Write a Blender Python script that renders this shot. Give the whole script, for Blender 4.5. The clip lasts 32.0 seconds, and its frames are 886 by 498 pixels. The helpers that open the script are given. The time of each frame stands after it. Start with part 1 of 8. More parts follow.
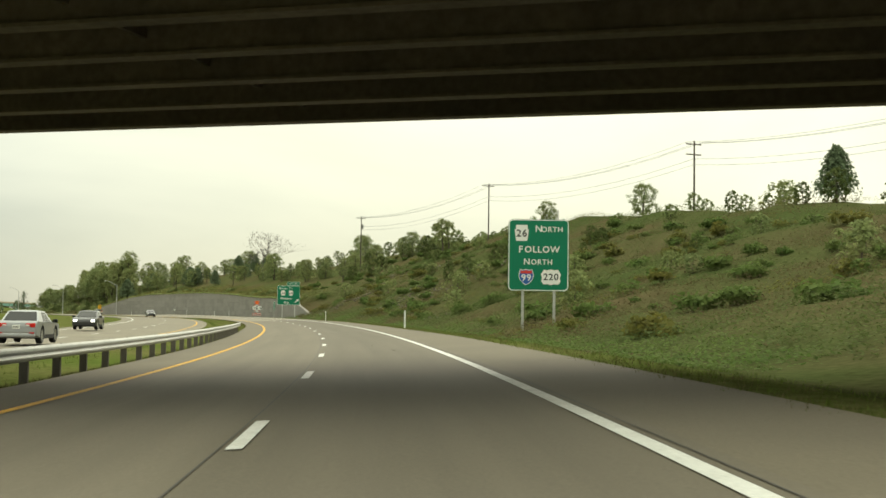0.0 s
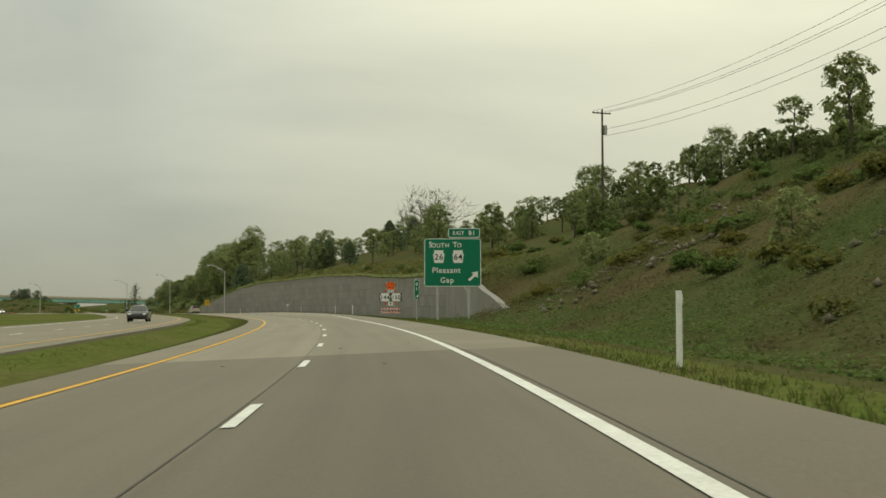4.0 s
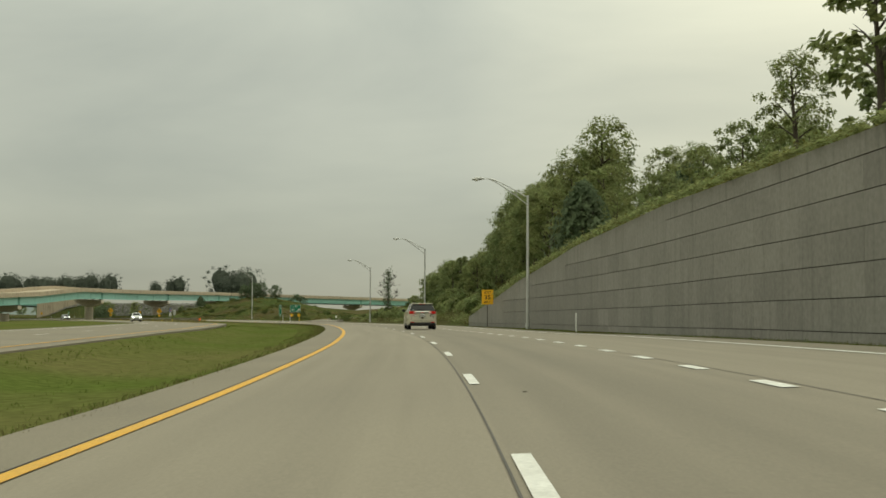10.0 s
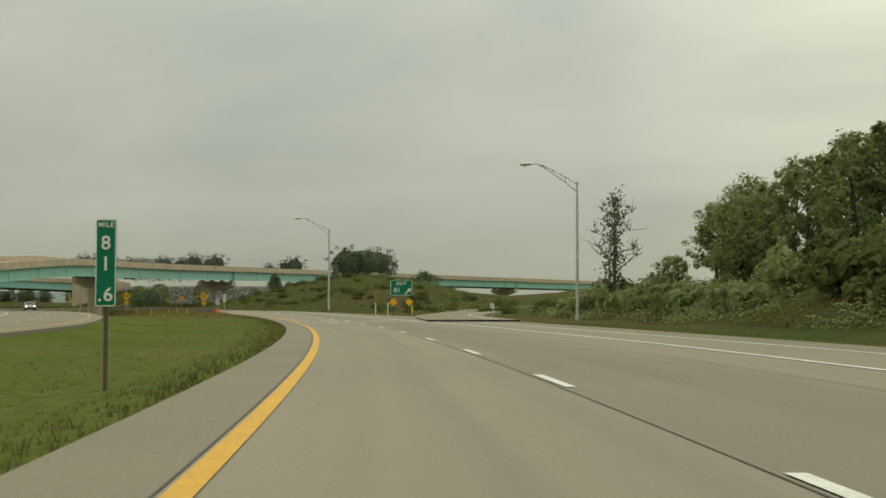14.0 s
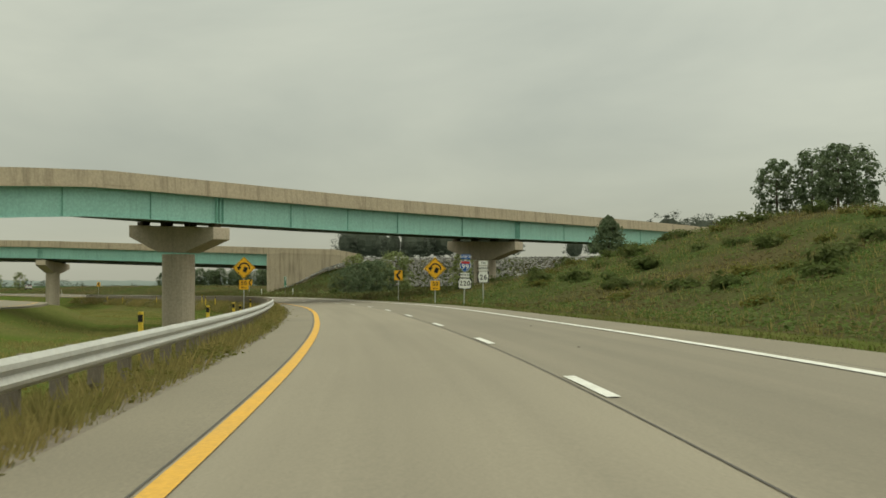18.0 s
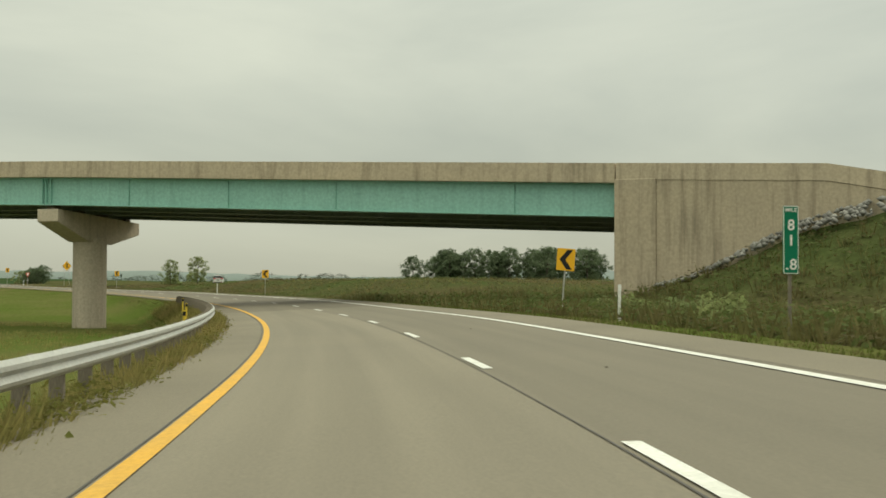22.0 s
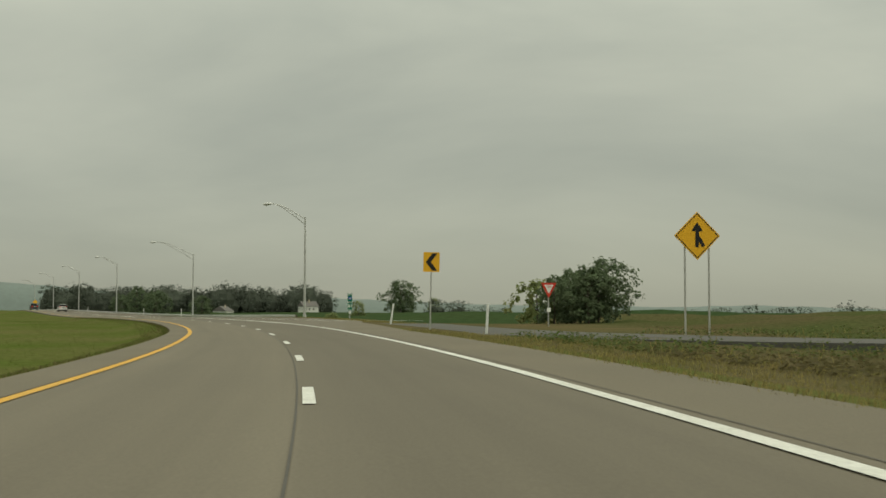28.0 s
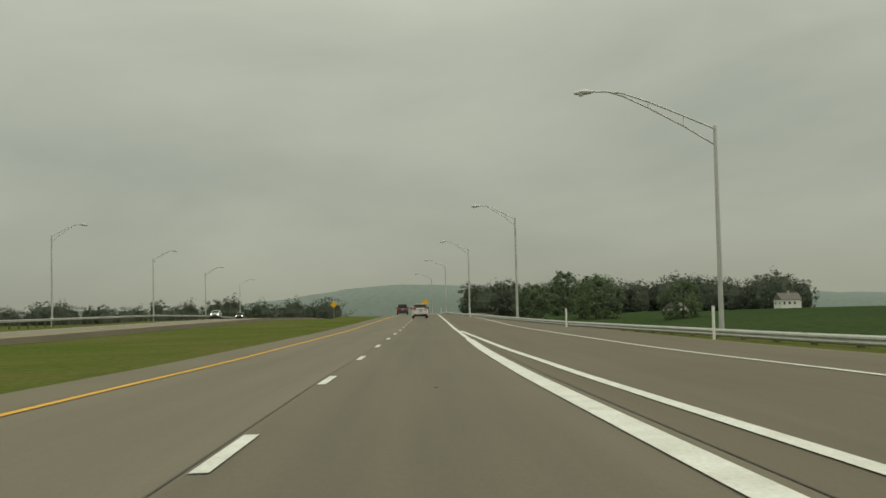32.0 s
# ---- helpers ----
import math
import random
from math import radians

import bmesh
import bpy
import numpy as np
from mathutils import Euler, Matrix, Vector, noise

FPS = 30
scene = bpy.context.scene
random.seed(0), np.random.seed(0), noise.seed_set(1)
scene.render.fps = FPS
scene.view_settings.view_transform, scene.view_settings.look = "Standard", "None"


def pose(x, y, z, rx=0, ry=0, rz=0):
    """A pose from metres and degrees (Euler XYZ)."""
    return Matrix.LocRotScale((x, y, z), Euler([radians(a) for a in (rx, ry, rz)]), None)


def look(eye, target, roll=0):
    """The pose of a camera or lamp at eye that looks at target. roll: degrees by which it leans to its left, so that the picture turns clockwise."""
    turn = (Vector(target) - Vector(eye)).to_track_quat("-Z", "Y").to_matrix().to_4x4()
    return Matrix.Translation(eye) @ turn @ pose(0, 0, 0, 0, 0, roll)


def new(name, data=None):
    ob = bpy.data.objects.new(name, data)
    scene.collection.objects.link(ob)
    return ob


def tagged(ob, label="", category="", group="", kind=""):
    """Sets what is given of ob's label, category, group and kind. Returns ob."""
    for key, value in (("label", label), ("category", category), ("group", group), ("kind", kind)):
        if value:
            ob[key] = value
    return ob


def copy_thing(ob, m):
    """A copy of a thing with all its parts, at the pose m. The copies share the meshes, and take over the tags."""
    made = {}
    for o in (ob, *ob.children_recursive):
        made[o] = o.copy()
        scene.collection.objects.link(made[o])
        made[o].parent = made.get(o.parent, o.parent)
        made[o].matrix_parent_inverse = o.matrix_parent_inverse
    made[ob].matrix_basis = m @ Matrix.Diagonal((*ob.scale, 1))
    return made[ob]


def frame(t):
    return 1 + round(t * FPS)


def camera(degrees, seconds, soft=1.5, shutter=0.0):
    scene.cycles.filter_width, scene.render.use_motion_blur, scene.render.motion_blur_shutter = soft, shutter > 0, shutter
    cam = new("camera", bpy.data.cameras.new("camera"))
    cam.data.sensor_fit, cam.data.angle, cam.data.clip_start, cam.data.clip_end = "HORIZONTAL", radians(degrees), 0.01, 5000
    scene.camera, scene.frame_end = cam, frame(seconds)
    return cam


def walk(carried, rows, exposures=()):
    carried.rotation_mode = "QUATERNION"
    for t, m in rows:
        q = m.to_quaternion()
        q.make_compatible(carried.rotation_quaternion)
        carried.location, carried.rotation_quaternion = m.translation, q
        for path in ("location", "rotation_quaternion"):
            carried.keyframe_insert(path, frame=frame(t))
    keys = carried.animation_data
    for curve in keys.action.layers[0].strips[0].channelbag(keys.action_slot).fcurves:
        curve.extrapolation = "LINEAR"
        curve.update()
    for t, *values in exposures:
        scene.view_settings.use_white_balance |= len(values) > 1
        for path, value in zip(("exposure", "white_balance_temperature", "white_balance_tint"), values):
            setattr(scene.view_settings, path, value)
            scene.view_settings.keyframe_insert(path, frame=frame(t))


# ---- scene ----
cam = camera(38.14, 32.0, soft=1.6, shutter=0.05)
PATH = [
    (0.0, 0.00, 0.00, 0.05, 3.22, -0.79, -2.47),
    (0.5, -0.17, 19.38, 0.11, 3.13, -0.78, -1.06),
    (1.0, -0.69, 38.75, 0.16, 3.03, -0.84, 0.20),
    (1.5, -1.52, 58.10, 0.25, 3.03, -0.77, 1.07),
    (2.0, -2.64, 77.43, 0.34, 3.01, -0.68, 1.80),
    (2.5, -4.06, 96.75, 0.46, 2.95, -0.51, 2.77),
    (3.0, -5.80, 116.04, 0.57, 2.85, -0.32, 3.94),
    (3.5, -7.86, 135.28, 0.70, 2.82, -0.00, 5.06),
    (4.0, -10.26, 154.47, 0.82, 2.83, 0.15, 5.80),
    (4.5, -13.00, 173.60, 0.93, 2.86, 0.24, 6.72),
    (5.0, -16.11, 192.67, 1.03, 2.91, 0.34, 7.81),
    (5.5, -19.62, 211.70, 1.11, 2.96, 0.47, 8.99),
    (6.0, -23.54, 230.68, 1.19, 3.00, 0.54, 10.07),
    (6.5, -27.84, 249.60, 1.25, 3.03, 0.67, 11.22),
    (7.0, -32.50, 268.44, 1.30, 3.05, 0.74, 12.47),
    (7.5, -37.55, 287.18, 1.34, 3.11, 0.58, 13.72),
    (8.0, -43.03, 305.83, 1.37, 3.20, 0.32, 14.95),
    (8.5, -48.93, 324.36, 1.41, 3.27, 0.21, 16.11),
    (9.0, -55.29, 342.75, 1.45, 3.20, 0.15, 17.65),
    (9.5, -62.11, 360.98, 1.50, 3.17, 0.01, 19.16),
    (10.0, -69.37, 379.03, 1.55, 3.07, -0.15, 20.79),
    (10.5, -77.01, 396.92, 1.60, 2.96, -0.36, 22.08),
    (11.0, -84.93, 414.66, 1.65, 2.85, -0.55, 22.76),
    (11.5, -93.06, 432.28, 1.70, 2.70, -0.46, 23.29),
    (12.0, -101.39, 449.80, 1.74, 2.62, -0.34, 23.81),
    (12.5, -109.95, 467.24, 1.76, 2.55, -0.33, 24.38),
    (13.0, -118.77, 484.60, 1.77, 2.51, -0.20, 25.11),
    (13.5, -127.91, 501.85, 1.77, 2.49, -0.02, 26.00),
    (14.0, -137.42, 518.95, 1.75, 2.50, -0.08, 27.17),
    (14.5, -147.30, 535.88, 1.74, 2.50, -0.27, 28.36),
    (15.0, -157.59, 552.61, 1.73, 2.48, -0.52, 29.53),
    (15.5, -168.30, 569.08, 1.73, 2.41, -0.65, 30.69),
    (16.0, -179.47, 585.23, 1.75, 2.28, -0.38, 32.67),
    (16.5, -191.13, 601.00, 1.77, 2.20, 0.02, 34.80),
    (17.0, -203.25, 616.35, 1.82, 1.96, -0.08, 36.80),
    (17.5, -215.81, 631.28, 1.87, 1.81, 0.00, 38.73),
    (18.0, -228.79, 645.79, 1.91, 1.70, 0.24, 40.53),
    (18.5, -242.16, 659.91, 1.95, 1.61, 0.24, 42.14),
    (19.0, -255.90, 673.62, 1.96, 1.47, 0.11, 43.65),
    (19.5, -269.98, 686.95, 1.96, 1.46, 0.30, 45.12),
    (20.0, -284.38, 699.89, 1.93, 1.32, 0.15, 46.27),
    (20.5, -299.13, 712.44, 1.89, 1.41, -0.14, 48.17),
    (21.0, -314.25, 724.54, 1.83, 1.44, -0.27, 49.70),
    (21.5, -329.80, 736.06, 1.76, 1.56, -0.18, 51.76),
    (22.0, -345.82, 746.89, 1.67, 1.62, -0.25, 54.35),
    (22.5, -362.31, 756.96, 1.59, 1.70, -0.52, 57.14),
    (23.0, -379.26, 766.26, 1.52, 1.83, -0.80, 59.78),
    (23.5, -396.62, 774.86, 1.44, 2.05, -0.78, 62.13),
    (24.0, -414.34, 782.77, 1.40, 2.22, -0.76, 64.70),
    (24.5, -432.39, 789.99, 1.37, 2.35, -0.57, 67.26),
    (25.0, -450.69, 796.51, 1.38, 2.36, -0.21, 69.60),
    (25.5, -469.22, 802.35, 1.41, 2.45, -0.09, 71.80),
    (26.0, -487.92, 807.53, 1.47, 2.48, -0.26, 73.90),
    (26.5, -506.79, 812.08, 1.54, 2.54, -0.48, 75.67),
    (27.0, -525.80, 816.04, 1.62, 2.70, -0.38, 77.16),
    (27.5, -544.96, 819.39, 1.71, 2.92, -0.19, 78.83),
    (28.0, -564.22, 822.05, 1.82, 3.15, -0.04, 80.73),
    (28.5, -583.58, 823.94, 1.95, 3.36, -0.00, 82.87),
    (29.0, -603.00, 824.94, 2.11, 3.49, -0.14, 85.79),
    (29.5, -622.42, 824.97, 2.29, 3.52, -0.47, 88.85),
    (30.0, -641.80, 824.04, 2.48, 3.52, -0.75, 92.00),
    (30.5, -661.09, 822.21, 2.68, 3.45, -0.68, 95.05),
    (31.0, -680.28, 819.58, 2.86, 3.33, -0.25, 97.32),
    (31.5, -699.36, 816.32, 3.01, 3.27, 0.48, 98.90),
    (32.0, -718.34, 812.51, 3.12, 3.23, 1.33, 99.96),
]
walk(cam, [(t, pose(x, y, z, 90 + p, r, h)) for t, x, y, z, p, r, h in PATH],
     exposures=[(0.0, 0.75), (0.45, 0.2), (0.7, -0.02), (1.0, -0.06), (1.6, -0.08), (3.0, 0.05), (6.0, 0.05), (9.0, 0.12), (13.0, 0.12), (16.0, 0.02), (19.0, 0.36), (23.0, 0.45), (24.2, 0.3), (25.0, 0.12), (26.0, 0.04), (29.0, -0.06), (32.0, -0.12)])

# ---- sky and sun: a closed grey overcast, brighter overhead and behind the thin cloud ahead at the start ----
world = bpy.data.worlds.new("overcast")
scene.world = world
world.use_nodes = True
wn, wl = world.node_tree.nodes, world.node_tree.links
wn.clear()
SUN_ELEVATION, SUN_TURN = 50.0, 20.0


def wnode(kind, **values):
    n = wn.new(kind)
    for key, value in values.items():
        n.inputs[key.replace("_", " ")].default_value = value
    return n


w_out, w_bg = wn.new("ShaderNodeOutputWorld"), wn.new("ShaderNodeBackground")
w_sky = wn.new("ShaderNodeTexSky")
w_sky.sky_type, w_sky.sun_disc = "NISHITA", False
w_sky.sun_elevation, w_sky.sun_rotation = radians(SUN_ELEVATION), radians(SUN_TURN)
w_co, w_map = wn.new("ShaderNodeTexCoord"), wn.new("ShaderNodeMapping")
w_map.inputs["Scale"].default_value = (1.0, 1.0, 3.2)
wl.new(w_co.outputs["Generated"], w_map.inputs["Vector"])
w_n1 = wnode("ShaderNodeTexNoise", Scale=2.1, Detail=6.0, Roughness=0.52, Distortion=0.35)
wl.new(w_map.outputs["Vector"], w_n1.inputs["Vector"])
w_ramp = wn.new("ShaderNodeValToRGB")
w_ramp.color_ramp.elements[0].position, w_ramp.color_ramp.elements[0].color = 0.32, (0.36, 0.375, 0.297, 1)
w_ramp.color_ramp.elements[1].position, w_ramp.color_ramp.elements[1].color = 0.72, (0.535, 0.542, 0.418, 1)
wl.new(w_n1.outputs["Fac"], w_ramp.inputs["Fac"])
w_sep = wn.new("ShaderNodeSeparateXYZ")
wl.new(w_co.outputs["Generated"], w_sep.inputs["Vector"])
w_zen = wn.new("ShaderNodeMapRange")
w_zen.inputs["From Min"].default_value, w_zen.inputs["From Max"].default_value = 0.2, 0.95
w_zen.inputs["To Min"].default_value, w_zen.inputs["To Max"].default_value = 1.0, 2.9
wl.new(w_sep.outputs["Z"], w_zen.inputs["Value"])
w_low = wn.new("ShaderNodeMapRange")
w_low.inputs["From Min"].default_value, w_low.inputs["From Max"].default_value = -0.02, 0.24
w_low.inputs["To Min"].default_value, w_low.inputs["To Max"].default_value = 0.68, 1.1
wl.new(w_sep.outputs["Z"], w_low.inputs["Value"])
w_both = wn.new("ShaderNodeMath")
w_both.operation = "MULTIPLY"
wl.new(w_low.outputs["Result"], w_both.inputs[0])
wl.new(w_zen.outputs["Result"], w_both.inputs[1])
w_mul = wn.new("ShaderNodeVectorMath")
w_mul.operation = "SCALE"
wl.new(w_ramp.outputs["Color"], w_mul.inputs[0])
wl.new(w_both.outputs["Value"], w_mul.inputs["Scale"])
# the cloud is thinner and warmer on the sun's side
w_dot = wn.new("ShaderNodeVectorMath")
w_dot.operation = "DOT_PRODUCT"
w_dot.inputs[1].default_value = (0.24, 0.96, 0.15)
wl.new(w_co.outputs["Generated"], w_dot.inputs[0])
w_side = wn.new("ShaderNodeMapRange")
w_side.inputs["From Min"].default_value, w_side.inputs["From Max"].default_value = 0.83, 1.0
wl.new(w_dot.outputs["Value"], w_side.inputs["Value"])
w_warm = wn.new("ShaderNodeMix")
w_warm.data_type = "RGBA"
w_warm.inputs["A"].default_value, w_warm.inputs["B"].default_value = (0.93, 0.935, 0.94, 1), (1.46, 1.39, 1.26, 1)
wl.new(w_side.outputs["Result"], w_warm.inputs["Factor"])
w_glow = wn.new("ShaderNodeVectorMath")
w_glow.operation = "MULTIPLY"
wl.new(w_mul.outputs["Vector"], w_glow.inputs[0])
wl.new(w_warm.outputs["Result"], w_glow.inputs[1])
w_dim = wn.new("ShaderNodeVectorMath")
w_dim.operation = "SCALE"
w_dim.inputs["Scale"].default_value = 0.012
wl.new(w_sky.outputs["Color"], w_dim.inputs[0])
w_add = wn.new("ShaderNodeVectorMath")
wl.new(w_glow.outputs["Vector"], w_add.inputs[0])
wl.new(w_dim.outputs["Vector"], w_add.inputs[1])
wl.new(w_add.outputs["Vector"], w_bg.inputs["Color"])
wl.new(w_bg.outputs["Background"], w_out.inputs["Surface"])

sun = new("sun", bpy.data.lights.new("sun", "SUN"))
sun.data.energy, sun.data.angle, sun.data.color = 0.45, radians(40), (1.0, 0.95, 0.84)
sun.matrix_world = look((0, 0, 200), (-60, -165, 0))

# ---- materials ----


def shade(name, base, rough=0.8, metal=0.0, spots=None, scale=1.0, amount=0.35, bump=0.15, fine=14.0, vary=0.0, spec=0.3, stretch=(1, 1, 1), island=False):
    """A surface with a base colour, a second colour in blotches, fine grain, relief and a tint that differs from piece to piece."""
    m = bpy.data.materials.new(name)
    m.use_nodes = True
    n, l = m.node_tree.nodes, m.node_tree.links
    b = n["Principled BSDF"]
    b.inputs["Roughness"].default_value, b.inputs["Metallic"].default_value = rough, metal
    b.inputs["Specular IOR Level"].default_value = spec
    spots = spots or tuple(c * 0.72 for c in base)
    co, mp = n.new("ShaderNodeTexCoord"), n.new("ShaderNodeMapping")
    mp.inputs["Scale"].default_value = stretch
    l.new(co.outputs["Object"], mp.inputs["Vector"])
    big, small = n.new("ShaderNodeTexNoise"), n.new("ShaderNodeTexNoise")
    big.inputs["Scale"].default_value, big.inputs["Detail"].default_value = scale, 5
    small.inputs["Scale"].default_value, small.inputs["Detail"].default_value = scale * fine, 4
    for t in (big, small):
        l.new(mp.outputs["Vector"], t.inputs["Vector"])
    r = n.new("ShaderNodeValToRGB")
    r.color_ramp.elements[0].position, r.color_ramp.elements[1].position = 0.36, 0.66
    l.new(big.outputs["Fac"], r.inputs["Fac"])
    mix = n.new("ShaderNodeMix")
    mix.data_type = "RGBA"
    mix.inputs["A"].default_value, mix.inputs["B"].default_value = (*base, 1), (*spots, 1)
    f = n.new("ShaderNodeMath")
    f.operation = "MULTIPLY"
    f.inputs[1].default_value = min(1.0, amount * 2)
    l.new(r.outputs["Color"], f.inputs[0])
    l.new(f.outputs["Value"], mix.inputs["Factor"])
    hsv = n.new("ShaderNodeHueSaturation")
    l.new(mix.outputs["Result"], hsv.inputs["Color"])
    g = n.new("ShaderNodeMapRange")
    g.inputs["From Min"].default_value, g.inputs["From Max"].default_value = 0.3, 0.7
    g.inputs["To Min"].default_value, g.inputs["To Max"].default_value = 1 - amount * 0.45, 1 + amount * 0.45
    l.new(small.outputs["Fac"], g.inputs["Value"])
    value = g.outputs["Result"]
    if vary:
        v = n.new("ShaderNodeMapRange")
        v.inputs["To Min"].default_value, v.inputs["To Max"].default_value = 1 - vary, 1 + vary
        if island:
            o = n.new("ShaderNodeNewGeometry")
            l.new(o.outputs["Random Per Island"], v.inputs["Value"])
        else:
            o = n.new("ShaderNodeObjectInfo")
            l.new(o.outputs["Random"], v.inputs["Value"])
        p = n.new("ShaderNodeMath")
        p.operation = "MULTIPLY"
        l.new(value, p.inputs[0])
        l.new(v.outputs["Result"], p.inputs[1])
        value = p.outputs["Value"]
    l.new(value, hsv.inputs["Value"])
    l.new(hsv.outputs["Color"], b.inputs["Base Color"])
    if bump:
        bp = n.new("ShaderNodeBump")
        bp.inputs["Strength"].default_value, bp.inputs["Distance"].default_value = bump, 0.02
        l.new(small.outputs["Fac"], bp.inputs["Height"])
        l.new(bp.outputs["Normal"], b.inputs["Normal"])
    return m


def pavement(name, base, spots, fine=260):
    """Road concrete: streaks along the lanes, a darker travelled lane, oil down the middle of each lane; u is metres across, v metres along."""
    m = shade(name, base, 0.85, spots=spots, scale=0.12, amount=0.24, fine=fine, bump=0.03)
    n, l = m.node_tree.nodes, m.node_tree.links
    b = n["Principled BSDF"]
    colour = b.inputs["Base Color"].links[0].from_socket
    uv = n.new("ShaderNodeUVMap")
    uv.uv_map = "lane"
    mp = n.new("ShaderNodeMapping")
    mp.inputs["Scale"].default_value = (1.6, 0.035, 1.0)
    l.new(uv.outputs["UV"], mp.inputs["Vector"])
    streak = n.new("ShaderNodeTexNoise")
    streak.inputs["Scale"].default_value, streak.inputs["Detail"].default_value = 1.0, 5
    l.new(mp.outputs["Vector"], streak.inputs["Vector"])
    k = n.new("ShaderNodeMapRange")
    k.inputs["From Min"].default_value, k.inputs["From Max"].default_value = 0.3, 0.7
    k.inputs["To Min"].default_value, k.inputs["To Max"].default_value = 0.9, 1.08
    l.new(streak.outputs["Fac"], k.inputs["Value"])
    sep = n.new("ShaderNodeSeparateXYZ")
    l.new(uv.outputs["UV"], sep.inputs["Vector"])
    ramp = n.new("ShaderNodeValToRGB")
    ramp.color_ramp.interpolation = "EASE"
    # from 5 m left of the seam to 15 m right of it
    stops = ((-3.9, 1.04), (-2.2, 0.97), (-1.7, 0.95), (-1.2, 0.98), (-0.05, 1.03), (0.1, 0.87), (1.3, 0.83), (1.85, 0.8), (2.4, 0.83), (3.6, 0.88), (4.1, 1.0))
    e = ramp.color_ramp.elements
    for i, (d, v) in enumerate(stops):
        el = e[i] if i < 2 else e.new(1.0)
        el.position = (d + 5.0) / 20.0
        el.color = (v, v, v, 1)
    across = n.new("ShaderNodeMapRange")
    across.inputs["From Min"].default_value, across.inputs["From Max"].default_value = -5.0, 15.0
    l.new(sep.outputs["X"], across.inputs["Value"])
    l.new(across.outputs["Result"], ramp.inputs["Fac"])
    both = n.new("ShaderNodeMath")
    both.operation = "MULTIPLY"
    l.new(k.outputs["Result"], both.inputs[0])
    l.new(ramp.outputs["Color"], both.inputs[1])
    out = n.new("ShaderNodeVectorMath")
    out.operation = "SCALE"
    l.new(colour, out.inputs[0])
    l.new(both.outputs["Value"], out.inputs["Scale"])
    l.new(out.outputs["Vector"], b.inputs["Base Color"])
    return m


def weathered(name, base, spots, streak=0.3, vary=0.0, rough=0.88, scale=0.4):
    """Concrete or paint that rain has streaked downwards."""
    m = shade(name, base, rough, spots=spots, scale=scale, amount=0.26, fine=14, bump=0.1, vary=vary)
    n, l = m.node_tree.nodes, m.node_tree.links
    b = n["Principled BSDF"]
    colour = b.inputs["Base Color"].links[0].from_socket
    co, mp, tx, k = n.new("ShaderNodeTexCoord"), n.new("ShaderNodeMapping"), n.new("ShaderNodeTexNoise"), n.new("ShaderNodeMapRange")
    mp.inputs["Scale"].default_value = (2.2, 2.2, 0.16)
    tx.inputs["Scale"].default_value, tx.inputs["Detail"].default_value, tx.inputs["Roughness"].default_value = 1.0, 6, 0.62
    k.inputs["From Min"].default_value, k.inputs["From Max"].default_value = 0.5, 0.75
    k.inputs["To Min"].default_value, k.inputs["To Max"].default_value = 1.0, 1.0 - streak
    l.new(co.outputs["Object"], mp.inputs["Vector"])
    l.new(mp.outputs["Vector"], tx.inputs["Vector"])
    l.new(tx.outputs["Fac"], k.inputs["Value"])
    out = n.new("ShaderNodeVectorMath")
    out.operation = "SCALE"
    l.new(colour, out.inputs[0])
    l.new(k.outputs["Result"], out.inputs["Scale"])
    l.new(out.outputs["Vector"], b.inputs["Base Color"])
    return m


def leafy(name, base, second, vary=0.35, through_light=1.0, thin_share=0.28):
    m = shade(name, base, rough=0.75, spots=second, scale=0.5, amount=0.45, bump=0, vary=vary, island=True, spec=0.04)
    b = m.node_tree.nodes["Principled BSDF"]
    n, l = m.node_tree.nodes, m.node_tree.links
    thin, mix = n.new("ShaderNodeBsdfTranslucent"), n.new("ShaderNodeMixShader")
    mix.inputs["Fac"].default_value = thin_share
    lit = n.new("ShaderNodeVectorMath")
    lit.operation = "SCALE"
    lit.inputs["Scale"].default_value = through_light
    l.new(b.inputs["Base Color"].links[0].from_socket, lit.inputs[0])
    l.new(lit.outputs["Vector"], thin.inputs["Color"])
    l.new(b.outputs["BSDF"], mix.inputs[1])
    l.new(thin.outputs["BSDF"], mix.inputs[2])
    l.new(mix.outputs["Shader"], n["Material Output"].inputs["Surface"])
    return m


DARK_CONCRETE = pavement("dark_road_concrete", (0.157, 0.136, 0.1), (0.139, 0.121, 0.09))
DARK_SHOULDER = shade("dark_shoulder_concrete", (0.158, 0.136, 0.097), 0.9, spots=(0.13, 0.112, 0.082), scale=0.2, amount=0.32, fine=160, bump=0.04)
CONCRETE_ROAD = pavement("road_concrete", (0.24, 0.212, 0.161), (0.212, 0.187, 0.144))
MID_ROAD = pavement("mid_road_concrete", (0.198, 0.174, 0.13), (0.176, 0.155, 0.118))
MID_SHOULDER = shade("mid_shoulder_concrete", (0.195, 0.171, 0.126), 0.9, spots=(0.15, 0.131, 0.098), scale=0.2, amount=0.34, fine=160, bump=0.04)
SHOULDER = shade("shoulder_concrete", (0.215, 0.19, 0.142), 0.9, spots=(0.175, 0.154, 0.117), scale=0.2, amount=0.34, fine=160, bump=0.04)
JOINT = shade("joint_sealant", (0.08, 0.073, 0.062), 0.7, scale=3, amount=0.3, bump=0)
WHITE_PAINT = shade("white_road_paint", (0.68, 0.68, 0.64), 0.7, spots=(0.5, 0.49, 0.44), scale=1.4, amount=0.3, bump=0.05)
